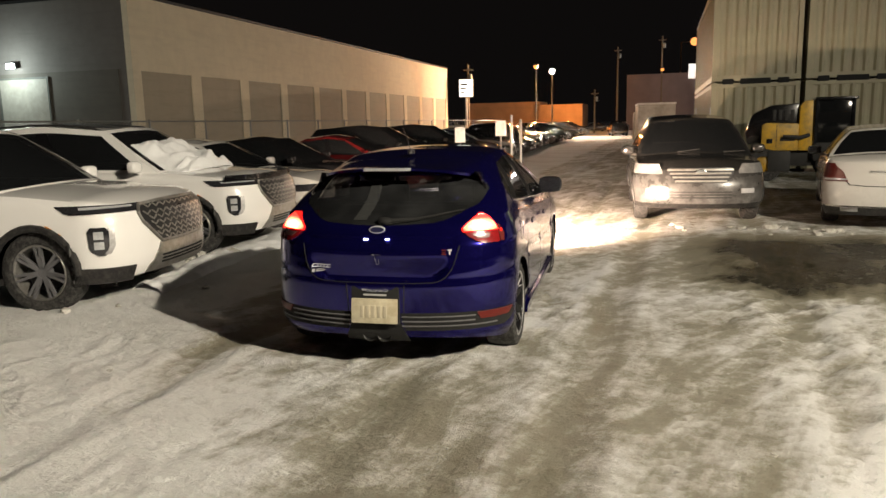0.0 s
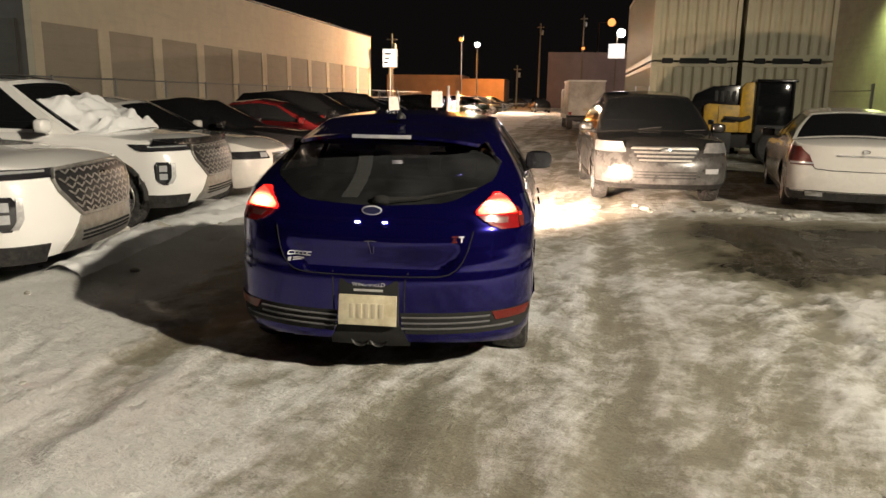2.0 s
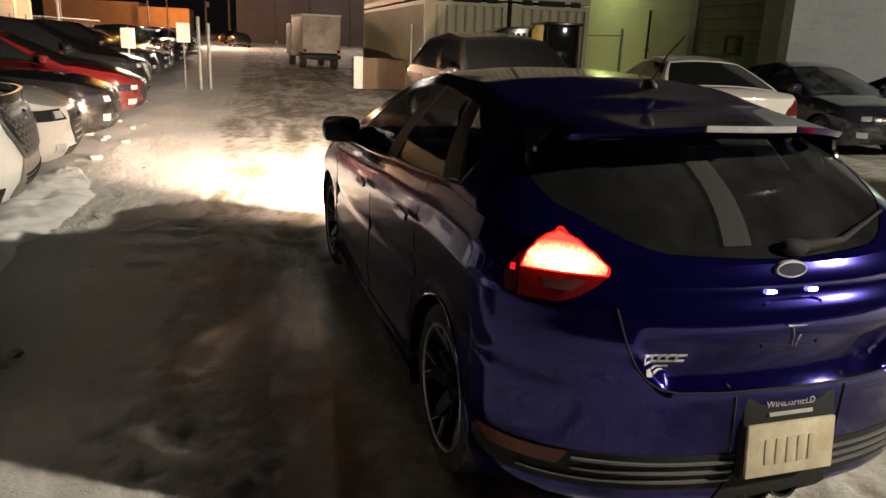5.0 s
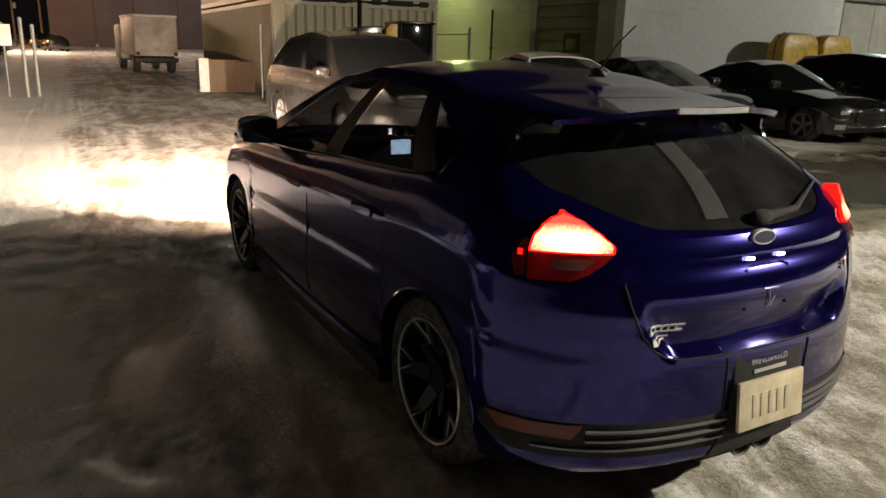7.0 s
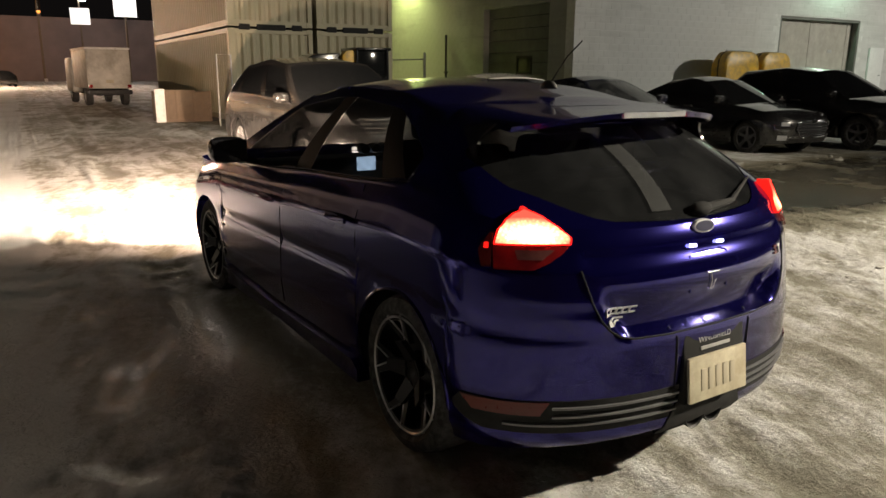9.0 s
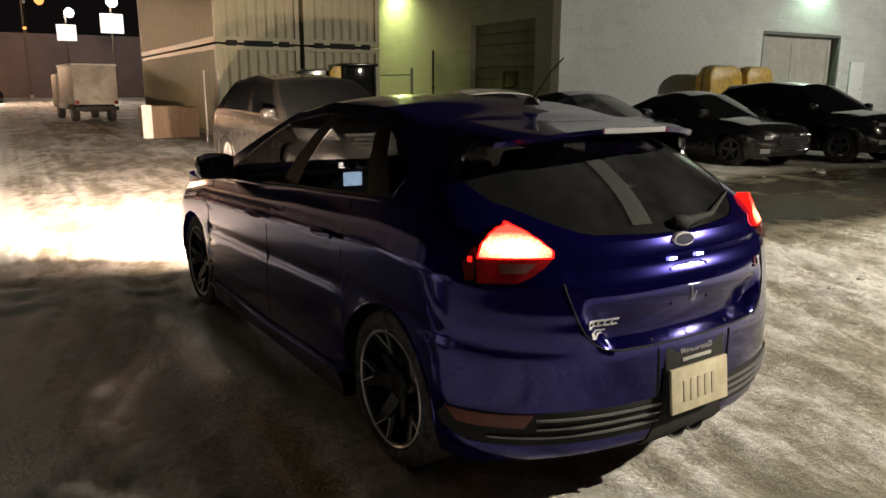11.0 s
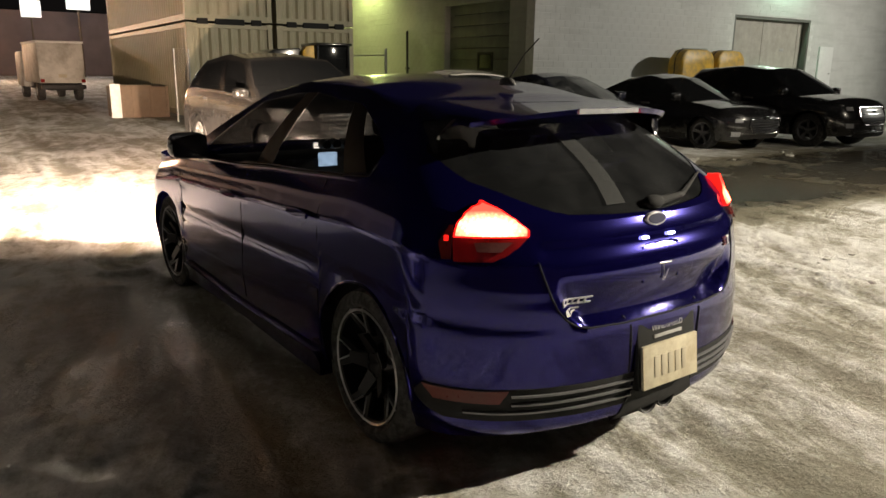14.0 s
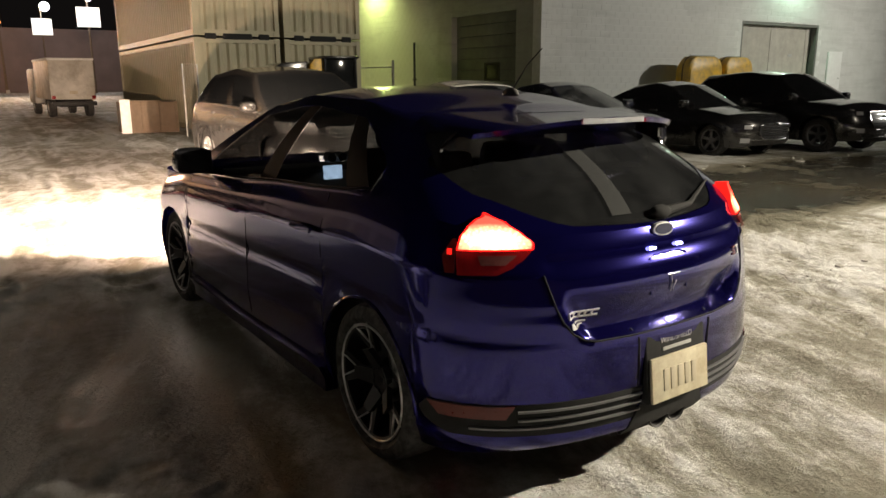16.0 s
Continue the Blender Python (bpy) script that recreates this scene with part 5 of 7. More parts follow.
    bm = bmesh.new()
    grid_faces(bm, rows_t)
    grid_faces(bm, rows_b)
    grid_faces(bm, [[r[-1] for r in rows_t], [r[-1] for r in rows_b]])
    for e in (0, -1):
        grid_faces(bm, [rows_t[e], rows_b[e]])
    bmesh.ops.remove_doubles(bm, verts=bm.verts, dist=0.0005)
    sp = part("spoiler", bm, M["blue"], car, "blue roof spoiler over the rear window")
    for s in (-1, 1):
        rows = []
        for i in range(7):
            c = cabin("rear", 0.73 - 0.03 * i / 6, 0.80 - 0.30 * i / 6, s)
            back = 0.20 * (1 - i / 6) ** 1.6 + 0.010
            rows.append([(c + Vector((0, 0.01 - back * q / 4, 0.02 * (1 - i / 6) * q / 4)), Vector((s, 0, 0))) for q in range(5)])
        part("spoiler_fin", slab(rows, 0.016), M["blackgloss"], sp, "gloss black fin")
    rows = [[(Vector((0.17 * j / 6, -1.787 - 0.003 + 0.10 * (0.17 * j / 6 / 0.535) ** 2, 1.354 - 0.020 * i)), Vector((0, -1, 0))) for j in range(-6, 7)] for i in range(2)]
    part("high_brake_light", slab(rows, 0.01), M["lens"], sp, "pale unlit high brake lamp")
    # roof aerial
    bm = bmesh.new()
    v = bmesh.ops.create_uvsphere(bm, u_segments=14, v_segments=8, radius=1)["verts"]
    for q in v:
        q.co = Vector((q.co.x * 0.028, -1.16 + q.co.y * 0.05, 1.432 + max(-0.2, q.co.z) * 0.032))
    base = part("aerial", bm, M["trim"], car)
    part("mast", tube(bmesh.new(), [(0, -1.17, 1.45), (0.0, -1.27, 1.56), (0.0, -1.36, 1.625)], [0.004, 0.003, 0.003], 6), M["trim"], base)
    # wiper
    c0 = cabin("rear", 0.02, 0.10)
    bm = tube(bmesh.new(), [c0 + Vector((0, -0.02, 0)), cabin("rear", 0.16, 0.13) + Vector((0, -0.025, 0)), cabin("rear", 0.46, 0.23) + Vector((0, -0.02, 0))], [0.02, 0.011, 0.005], 6)
    part("wiper", bm, M["under"], car)
    bm = bmesh.new()
    v = bmesh.ops.create_uvsphere(bm, u_segments=12, v_segments=8, radius=1)["verts"]
    for q in v:
        q.co = c0 + Vector((q.co.x * 0.055, -0.015 + q.co.y * 0.03, q.co.z * 0.028))
    part("wiper_hub", bm, M["under"], car)
    # wheels
    r, width, rim = sh.rw, 0.235, 0.243
    t, b, f, dsk = wheel_parts(r, width, rim, 5, None, True)
    f.free()
    f, edges = y_wheel_face(rim, width / 2)
    meshes = None
    for y in (sh.yf, sh.yr):
        for s in (1, -1):
            m = pose(s * (sh.W / 2 - width / 2 - 0.022), y, r, 0, 0, 0 if s > 0 else 180)
            if meshes is None:
                w = part("wheel", b, M["darkalloy"], car)
                kids = [part("tyre", t, M["tyre"], w), part("spokes", f, M["darkalloy"], w, "black forked spokes"), part("brake_disc", dsk, M["dark"], w)]
                lipbm = lathe(bmesh.new(), [(width / 2 * 0.90, rim - 0.002), (width / 2 * 0.95, rim - 0.007), (width / 2 * 0.90, rim - 0.013)], 48)
                kids.append(part("rim_edge", lipbm, M["alloy"], w, "bright machined rim edge"))
                kids += [part("spoke_edge", e, M["alloy"], w, "bright machined spoke edge") for e in edges]
                meshes = (w, kids)
                w.matrix_basis = m
            else:
                w = meshes[0].copy()
                scene.collection.objects.link(w)
                w.parent, w.matrix_basis = car, m
                for kd in meshes[1]:
                    cpy = kd.copy()
                    scene.collection.objects.link(cpy)
                    cpy.parent = w
    # cabin
    bm = boxed(-0.70, 0.70, 0.62, 1.12, 0.62, 0.93, 0.05)
    dash = part("dashboard", bm, M["interior"], car)
    scr = boxed(-0.075, 0.055, 0.60, 0.625, 0.865, 0.955, 0.006)
    part("display", scr, glow("display_glow", (0.55, 0.75, 1.0), 2.2, 0.6), dash, "lit blue-white touch screen")
    for k in range(3):
        part("gauge_pod", lathe(bmesh.new(), [(0.60, 0.0), (0.595, 0.03), (0.66, 0.034)], 16, "y", Matrix.Translation((-0.02 + 0.075 * k, 0, 1.005))), M["steel"], dash)
    part("cabin_floor", boxed(-0.72, 0.72, -1.45, 1.0, 0.40, 0.46), M["interior"], car)
    for s in (-1, 1):
        bm = boxed(-0.25, 0.25, -0.30, 0.22, 0.46, 0.64, 0.06)
        box(bm, -0.24, 0.24, -0.12, 0.02, 0.0, 0.62, 0.05, pose(0, -0.28, 0.60, 14))
        seat = part("front_seat", bm, M["interior"], car)
        seat.matrix_basis = pose(s * 0.37, -0.36, 0)
        part("headrest", boxed(-0.13, 0.13, -0.52, -0.42, 1.19, 1.37, 0.045), M["interior"], seat)
        part("door_card", boxed(s * 0.74 - 0.03, s * 0.74 + 0.03, -1.3, 0.95, 0.45, 0.93, 0.02), M["interior"], car)
    part("rear_bench", box(boxed(-0.62, 0.62, -1.0, -0.55, 0.46, 0.64, 0.06), -0.62, 0.62, -1.22, -1.06, 0.6, 1.05, 0.06), M["interior"], car)
    for x in (-0.38, 0.38):
        part("rear_headrest", boxed(x - 0.12, x + 0.12, -1.24, -1.15, 1.06, 1.2, 0.035), M["interior"], car)
    part("parcel_shelf", boxed(-0.6, 0.6, -1.75, -1.24, 0.93, 0.96, 0.01), M["interior"], car)
    return car


hatchback()
for side in (-0.5, 0.5):
    lamp("headlight_beam", "SPOT", CAR_AT @ pose(side, 2.10, 0.66, 84, 0, 0), 220, (1.0, 0.69, 0.48), size=0.015, spot=150, blend=1.0)
    lamp("headlight_far_beam", "SPOT", CAR_AT @ pose(side, 2.10, 0.66, 89.0, 0, 0), 9000, (1.0, 0.72, 0.52), size=0.015, spot=96, blend=1.0)


# ---------------------------------------------------------------- parked vehicles
SUV = Shape(L=4.95, W=1.97, wb=2.9, front=0.95, base=0.28, ra=0.43, rw=0.385,
            belt=((-0.5, 1.12), (-0.2, 1.12), (0.12, 1.10), (0.24, 1.09), (0.40, 1.03), (0.5, 0.96)), crown=0.07, ar=0.35, af=0.55, nr=3.0, nf=2.5,
            prof=((0, 0.955), (0.14, 0.99), (0.42, 1.0), (0.66, 0.995), (0.84, 0.98), (0.93, 0.965), (1, 0.91)),
            A0=1.12, A1=0.25, D0=-2.2, D1=-2.0, roof=((0, 1.66), (0.4, 1.73), (1, 1.66)), gw1=0.67, gwr=0.63,
            inset_f=((0.25, 0.10), (0.45, 0.0), (0.75, 0.01), (0.9, 0.05), (0.98, 0.11)))
SEDAN = Shape(L=4.95, W=1.89, wb=2.95, front=0.88, base=0.2, ra=0.37, rw=0.335,
              belt=((-0.5, 0.97), (-0.42, 1.03), (-0.3, 1.03), (0.0, 0.98), (0.22, 0.93), (0.4, 0.86), (0.5, 0.74)), ar=0.40, af=0.6,
              inset_r=((0.2, 0.08), (0.32, 0.0), (0.62, 0.0), (0.72, 0.05), (0.97, 0.04), (1.03, 0.10)),
              A0=0.95, A1=0.1, D0=-1.75, D1=-0.95, roof=((0, 1.40), (0.4, 1.46), (1, 1.40)), gw1=0.57, gwr=0.55, glass_t=((0.08, 0.40), (0.46, 0.78), (0.83, 0.93)))
COMPACT = Shape(L=4.4, W=1.79, wb=2.65, front=0.86, base=0.2, ra=0.35, rw=0.315,
                belt=((-0.5, 0.98), (-0.3, 1.0), (0.0, 0.96), (0.25, 0.91), (0.4, 0.82), (0.5, 0.68)), af=0.6, nf=2.3,
                A0=1.0, A1=0.05, D0=-1.75, D1=-0.95, roof=((0, 1.36), (0.4, 1.425), (1, 1.36)), gw1=0.55, gwr=0.53, glass_t=((0.08, 0.42), (0.48, 0.80), (0.84, 0.93)))
CROSS = Shape(L=4.6, W=1.88, wb=2.7, front=0.90, base=0.26, ra=0.41, rw=0.36,
              belt=((-0.5, 1.1), (-0.2, 1.1), (0.14, 1.05), (0.24, 1.03), (0.40, 0.96), (0.5, 0.84)), af=0.55, nf=2.4, crown=0.08,
              A0=1.1, A1=0.2, D0=-2.05, D1=-1.65, roof=((0, 1.58), (0.4, 1.65), (1, 1.57)), gw1=0.61, gwr=0.56)

VAN = Shape(L=4.6, W=2.0, wb=2.7, front=0.90, base=0.26, ra=0.41, rw=0.36,
            belt=((-0.5, 1.1), (-0.2, 1.1), (0.14, 1.05), (0.24, 1.03), (0.40, 0.96), (0.5, 0.84)), af=0.55, nf=2.4, crown=0.08,
            A0=1.15, A1=0.25, D0=-2.05, D1=-1.65, roof=((0, 1.62), (0.4, 1.69), (1, 1.60)), gw1=0.68, gwr=0.62)


def nose(x, y, heading, sh, z=0.0):
    """Pose of a car whose nose is at (x, y); heading is the yaw of its front from +y."""
    h = radians(heading)
    d = sh.L / 2
    return pose(x + math.sin(h) * d, y - math.cos(h) * d, z, 0, 0, heading)


def emblem(car, sh, z, end, mat="chrome", r=0.07):
    """A plain oval in place of a maker's mark."""
    c = sh.skin(0, z, end)
    bm = bmesh.new()
    lathe(bm, [(end * -0.01, r), (end * 0.018, r), (end * 0.022, r * 0.8), (end * 0.012, r * 0.78), (end * 0.012, 0.001)], 24, "y", Matrix.Translation(c) @ Matrix.Diagonal((1, 1, 0.55, 1)))
    part("emblem", bm, M[mat], car)


def arches(car, sh, mat="trim", r=0.035):
    for s in (-1, 1):
        for c in (sh.yf, sh.yr):
            pts = [sh.side(c + (sh.ra - 0.01) * math.cos(a), max(sh.base + 0.02, sh.rw + (sh.ra - 0.01) * math.sin(a)), s) for a in [math.pi * (k / 18 * 1.3 - 0.15) for k in range(19)]]
            part("wheel_arch", tube(bmesh.new(), [p + Vector((s * 0.004, 0, 0)) for p in pts], r, 8), M[mat], car)


def big_suv_front(car, sh):
    P = lambda x, z: sh.p_of(x, z, 1)
    g = part("grille", sh.decal(0.60, 0.975, ((0, -P(0.40, 0.6)), (0.55, -P(0.60, 0.8)), (0.85, -P(0.62, 0.9)), (1, -P(0.54, 0.95))), ((0, P(0.40, 0.6)), (0.55, P(0.60, 0.8)), (0.85, P(0.62, 0.9)), (1, P(0.54, 0.95))), 1, 0.010, 0.04, 8, 16), M["darkgrille"], car, "dark mesh grille in a grey surround")
    edge = [(-0.40, 0.605), (-0.50, 0.70), (-0.60, 0.81), (-0.62, 0.90), (-0.55, 0.965), (-0.28, 0.982), (0, 0.985), (0.28, 0.982), (0.55, 0.965), (0.62, 0.90), (0.60, 0.81), (0.50, 0.70), (0.40, 0.605), (0, 0.598), (-0.40, 0.605)]
    part("grille_surround", tube(bmesh.new(), [sh.skin(P(x, z), z, 1) + sh.normal(P(x, z), z, 1) * 0.012 for x, z in edge], 0.017, 8), M["satin"], g, "satin grey grille surround")
    bm = bmesh.new()
    for i in range(7):
        z = 0.635 + i * 0.050
        wid = table(((0.6, 0.38), (0.8, 0.56), (0.93, 0.57), (0.97, 0.50)), z)
        n = int(wid * 2 / 0.112)
        for j in range(n):
            x = (j - (n - 1) / 2 + (0.5 if i % 2 else 0) - 0.25) * 0.112
            p = sh.p_of(x, z, 1)
            nn = sh.normal(p, z, 1)
            c = sh.skin(p, z, 1) + nn * 0.014
            t = Vector((nn.y, -nn.x, 0)).normalized()
            # an open winged scale: a bright lower rim round a dark hollow
            for s in (-1, 1):
                vs = [bm.verts.new(c + t * dx * s + Vector((0, 0, dz)) + nn * dn) for dx, dz, dn in ((0.054, 0.022, 0.0), (0.050, 0.006, 0.010), (0, -0.026, 0.016), (0, -0.008, 0.014), (0.040, 0.024, 0.004))]
                bm.faces.new((vs[0], vs[1], vs[2], vs[3], vs[4]))
    tagged(part("grille_mesh", bm, M["satin"], g, "satin grey scale mesh", False), kind="stuff")
    # bar over the lamps, slim lamps, upright lamp blocks, skid plate
    for s in (-1, 1):
        part("slim_headlight", sh.decal(0.926, 0.990, ((0, P(0.60, 0.9)), (1, P(0.56, 0.9))), ((0, 1.06), (1, 1.16)), 1, 0.008, 0.03, 3, 10, s), M["darklens"], car, "slim dark headlamp with a chrome line")
        part("running_light", sh.decal(0.958, 0.976, P(0.66, 0.9), 0.93, 1, 0.013, 0.02, 2, 8, s), M["lens"], car)
        part("chrome_line", sh.decal(0.916, 0.927, P(0.62, 0.9), 1.02, 1, 0.014, 0.02, 1, 8, s), M["chrome"], car)
        blk = part("lamp_block", sh.decal(0.545, 0.80, ((0, 0.75), (0.12, 0.71), (0.85, 0.70), (1, 0.73)), ((0, 0.81), (0.2, 0.885), (0.85, 0.895), (1, 0.865)), 1, 0.010, 0.04, 7, 6, s), M["darklens"], car, "upright dark lamp block")
        part("lamp_frame", sh.decal(0.56, 0.79, ((0, 0.70), (0.3, 0.652), (1, 0.652)), ((0, 0.76), (0.25, 0.705), (1, 0.70)), 1, 0.016, 0.03, 6, 3, s), M["alloy"], blk, "bright upright lamp strip")
        for z in (0.605, 0.695):
            part("bulb", sh.decal(z, z + 0.068, 0.752, 0.842, 1, 0.014, 0.02, 3, 4, s), M["lens"], blk, "clear lamp lens")
        part("lower_cladding", sh.decal(0.285, 0.43, 0.48, 0.97, 1, 0.012, 0.04, 4, 14, s), M["trim"], car)
    part("skid_plate", sh.decal(0.33, 0.60, ((0, -P(0.60, 0.4)), (1, -P(0.42, 0.6))), ((0, P(0.60, 0.4)), (1, P(0.42, 0.6))), 1, 0.012, 0.04, 5, 14), M["satin"], car, "satin grey lower bumper plate")
    for z in (0.40, 0.43, 0.46):
        part("air_slot", sh.decal(z, z + 0.016, -P(0.42, 0.4), P(0.42, 0.4), 1, 0.016, 0.02, 1, 10), M["under"], car)
    emblem(car, sh, 0.88, 1)
    for s in (-1, 1):
        part("roof_rail", tube(bmesh.new(), [sh.gside(t, 1, s) + Vector((-s * 0.03, 0, 0.03 if 0.08 < t < 0.92 else 0.0)) for t in (0.05, 0.09, 0.3, 0.5, 0.7, 0.91, 0.95)], 0.016, 8), M["trim"], car)
    part("sunroof", slab([[(sh.top(f, t) + Vector((0, 0, 0.006)), Vector((0, 0, 1))) for f in (-0.6, -0.3, 0, 0.3, 0.6)] for t in (0.06, 0.16, 0.28, 0.4)], 0.01), M["glass"], car, "dark glass sunroof")
    arches(car, sh)
    for s in (-1, 1):
        y = sh.yf + 0.30
        part("side_marker", sh.side_decal(y - 0.16, y - 0.02, ((0, 0.80), (1, 0.72)), ((0, 0.825), (1, 0.745)), s, 0.008, 0.02), M["amber"], car)


def sedan_front(grille="chrome", z0=0.40, z1=0.66, half=0.42, fog=True, bars=5):
    def front(car, sh):
        P = lambda x, z: sh.p_of(x, z, 1)
        g = part("grille", sh.decal(z0, z1, ((0, -P(half * 0.75, z0)), (0.6, -P(half, z1)), (1, -P(half * 0.92, z1))), ((0, P(half * 0.75, z0)), (0.6, P(half, z1)), (1, P(half * 0.92, z1))), 1, 0.008, 0.03, 5, 12), M["darkgrille"], car, "dark grille with bright bars")
        for k in range(bars):
            z = z0 + (z1 - z0) * (k + 0.6) / (bars + 0.3)
            w = half * (0.76 + 0.2 * (k + 0.5) / bars)
            part("grille_bar", sh.decal(z, z + 0.014, -P(w, z), P(w, z), 1, 0.016, 0.02, 1, 12), M[grille], g)
        for s in (-1, 1):
            h = part("headlight", sh.decal(z1 - 0.075, z1 + 0.035, ((0, P(half + 0.07, z1)), (1, P(half + 0.12, z1))), ((0, 1.02), (1, 1.22)), 1, 0.008, 0.03, 4, 10, s), M["darklens"], car, "dark glazed headlamp")
            part("reflector_bowl", sh.decal(z1 - 0.055, z1 + 0.015, P(half + 0.12, z1), P(half + 0.24, z1), 1, 0.013, 0.02, 4, 5, s), M["lens"], h)
            if fog:
                part("fog_light", sh.decal(z0 - 0.06, z0 + 0.03, P(half + 0.16, z0), P(half + 0.30, z0), 1, 0.008, 0.03, 3, 5, s), M["lens"], car)
        part("lower_intake", sh.decal(0.25, 0.34, -P(half * 1.2, 0.3), P(half * 1.2, 0.3), 1, 0.006, 0.03, 3, 10), M["trim"], car)
        emblem(car, sh, z1 + 0.03 if z1 < 0.7 else z1 - 0.09, 1)
    return front


def luxury_rear(car, sh):
    P = lambda x, z: sh.p_of(x, z)
    for s in (-1, 1):
        l = part("tail_light", sh.decal(0.70, 0.96, ((0, P(0.62, 0.7)), (0.5, P(0.68, 0.8)), (1, 0.66)), ((0, 0.80), (0.4, 0.92), (1, 1.0)), off=0.008, thick=0.03, nz=7, npx=8, s=s), M["dullred"], car, "dark red unlit tail lamp")
        part("lens_strip", sh.decal(0.715, 0.745, P(0.63, 0.7), 0.80, off=0.012, thick=0.02, nz=2, npx=6, s=s), M["lens"], l)
        part("tailpipe", sh.decal(0.275, 0.33, P(0.48, 0.3), P(0.70, 0.3), off=0.012, thick=0.05, nz=2, npx=5, s=s), M["chrome"], car, "wide chrome exhaust trim")
    part("boot_bar", sh.decal(0.835, 0.862, -P(0.36, 0.85), P(0.36, 0.85), off=0.014, thick=0.02, nz=2, npx=10), M["chrome"], car, "chrome bar across the boot lid")
    part("plate_recess", sh.decal(0.70, 0.825, -P(0.28, 0.75), P(0.28, 0.75), off=0.003, thick=0.02, nz=2, npx=6), M["pearl"], car)
    part("bumper_trim", sh.decal(0.335, 0.355, -0.98, 0.98, off=0.010, thick=0.02, nz=1, npx=24), M["chrome"], car)
    part("diffuser", sh.decal(0.215, 0.33, -0.95, 0.95, off=0.004, thick=0.03, nz=3, npx=20), M["trim"], car)
    line = [(P(0.64, 0.7), 0.70), (P(0.60, 0.66), 0.655), (P(0.4, 0.64), 0.64), (0, 0.635)]
    part("boot_seam", sh.seam(line + [(-p, z) for p, z in reversed(line[:-1])]), M["under"], car)
    emblem(car, sh, 0.91, -1, r=0.05)


def crossover_front(car, sh):
    P = lambda x, z: sh.p_of(x, z, 1)
    g = part("grille", sh.decal(0.66, 0.89, ((0, -P(0.36, 0.7)), (0.7, -P(0.50, 0.8)), (1, -P(0.47, 0.85))), ((0, P(0.36, 0.7)), (0.7, P(0.50, 0.8)), (1, P(0.47, 0.85))), 1, 0.008, 0.03, 5, 12), M["darkgrille"], car, "salt-dusted grille with wide bars")
    for k in range(4):
        z = 0.672 + 0.057 * k
        w = 0.38 + 0.036 * k
        part("grille_bar", sh.decal(z, z + 0.026, -P(w, z), P(w, z), 1, 0.018, 0.03, 2, 12), M["satin"], g)
    emblem(car, sh, 0.815, 1, r=0.10)
    for s in (-1, 1):
        part("headlight", sh.decal(0.80, 0.95, ((0, P(0.56, 0.8)), (1, P(0.62, 0.9))), ((0, 1.0), (1, 1.22)), 1, 0.008, 0.03, 4, 10, s), M["dustlens"], car, "salt-covered headlamp")
        part("fog_light", sh.decal(0.50, 0.575, P(0.60, 0.55), P(0.80, 0.55), 1, 0.010, 0.03, 3, 6, s), M["lens"], car, "pale fog lamp")
    for z in (0.425, 0.468, 0.511):
        part("air_slot", sh.decal(z, z + 0.022, -P(0.46, 0.45), P(0.46, 0.45), 1, 0.006, 0.02, 1, 10), M["trim"], car)
    part("lower_lip", sh.decal(0.265, 0.34, -0.95, 0.95, 1, 0.006, 0.03, 3, 16), M["trim"], car)
    arches(car, sh, "trim", 0.022)
    for s in (-1, 1):
        part("wiper", tube(bmesh.new(), [sh.cross(-0.1 + 0.4 * s, 0.04, 1) + Vector((0, 0.02, 0.01)), sh.cross(-0.5 + 0.4 * s, 0.10, 1) + Vector((0, 0.015, 0.01))], 0.009, 6), M["trim"], car)


def snow_patch(name, m, label, pts, thick, parent_pts):
    """A lump of snow lying on a sloping surface given by parent_pts(u, v)."""
    bm = bmesh.new()
    n = 44
    rows_t, rows_b = [], []
    for i in range(n + 1):
        rt, rb = [], []
        for j in range(n + 1):
            u, v = i / n, j / n
            q = parent_pts(u, v)
            e = min(u, 1 - u, v, 1 - v) * 2
            edge = min(1, e * 3.0)
            hgt = thick * edge ** 0.8 * (0.40 + 0.9 * max(0, noise.noise((u * 5, v * 5, pts)) + 0.30)) + 0.030 * noise.noise((u * 11, v * 11, pts)) + 0.015 * noise.noise((u * 25, v * 25, pts))
            rt.append(q + Vector((0, 0, max(0.0, hgt) * (1 if e > 0 else 0))))
            rb.append(q - Vector((0, 0, 0.01)))
        rows_t.append(rt), rows_b.append(rb)
    grid_faces(bm, rows_t), grid_faces(bm, rows_b)
    bmesh.ops.remove_doubles(bm, verts=bm.verts, dist=0.001)
    ob = mesh_object(name, bm, M["snow"])
    ob.matrix_world = m
    return tagged(ob, label, "snow")


ROW = "row of parked cars"
alloys = dict(width=0.245, rim=0.262, spokes=7, face="slat", twin=True, lip="satin")
suv_a = basic_car("suv_car", SUV, nose(-3.86, 6.42, -80, SUV), "clean white large SUV with a dark mesh grille", "white", group=ROW, front=big_suv_front, wheels=alloys)
suv_b = basic_car("suv_car", SUV, nose(-4.28, 9.32, -82, SUV), "white large SUV with snow on its bonnet", "white", group=ROW, front=big_suv_front, wheels=alloys)


def windscreen_snow(u, v):
    f = -0.75 + 1.6 * u
    if v < 0.55:
        return SUV.cross(f, 0.62 * (1 - v / 0.55) + 0.02, 1)
    k = (v - 0.55) / 0.45
    y = SUV.A0 + SUV.bow_ws * (1 - f * f) + 0.25 * k
    return Vector((f * 0.88, y, SUV.belt_z(y) + SUV.crown * (1 - f * f) + 0.0))


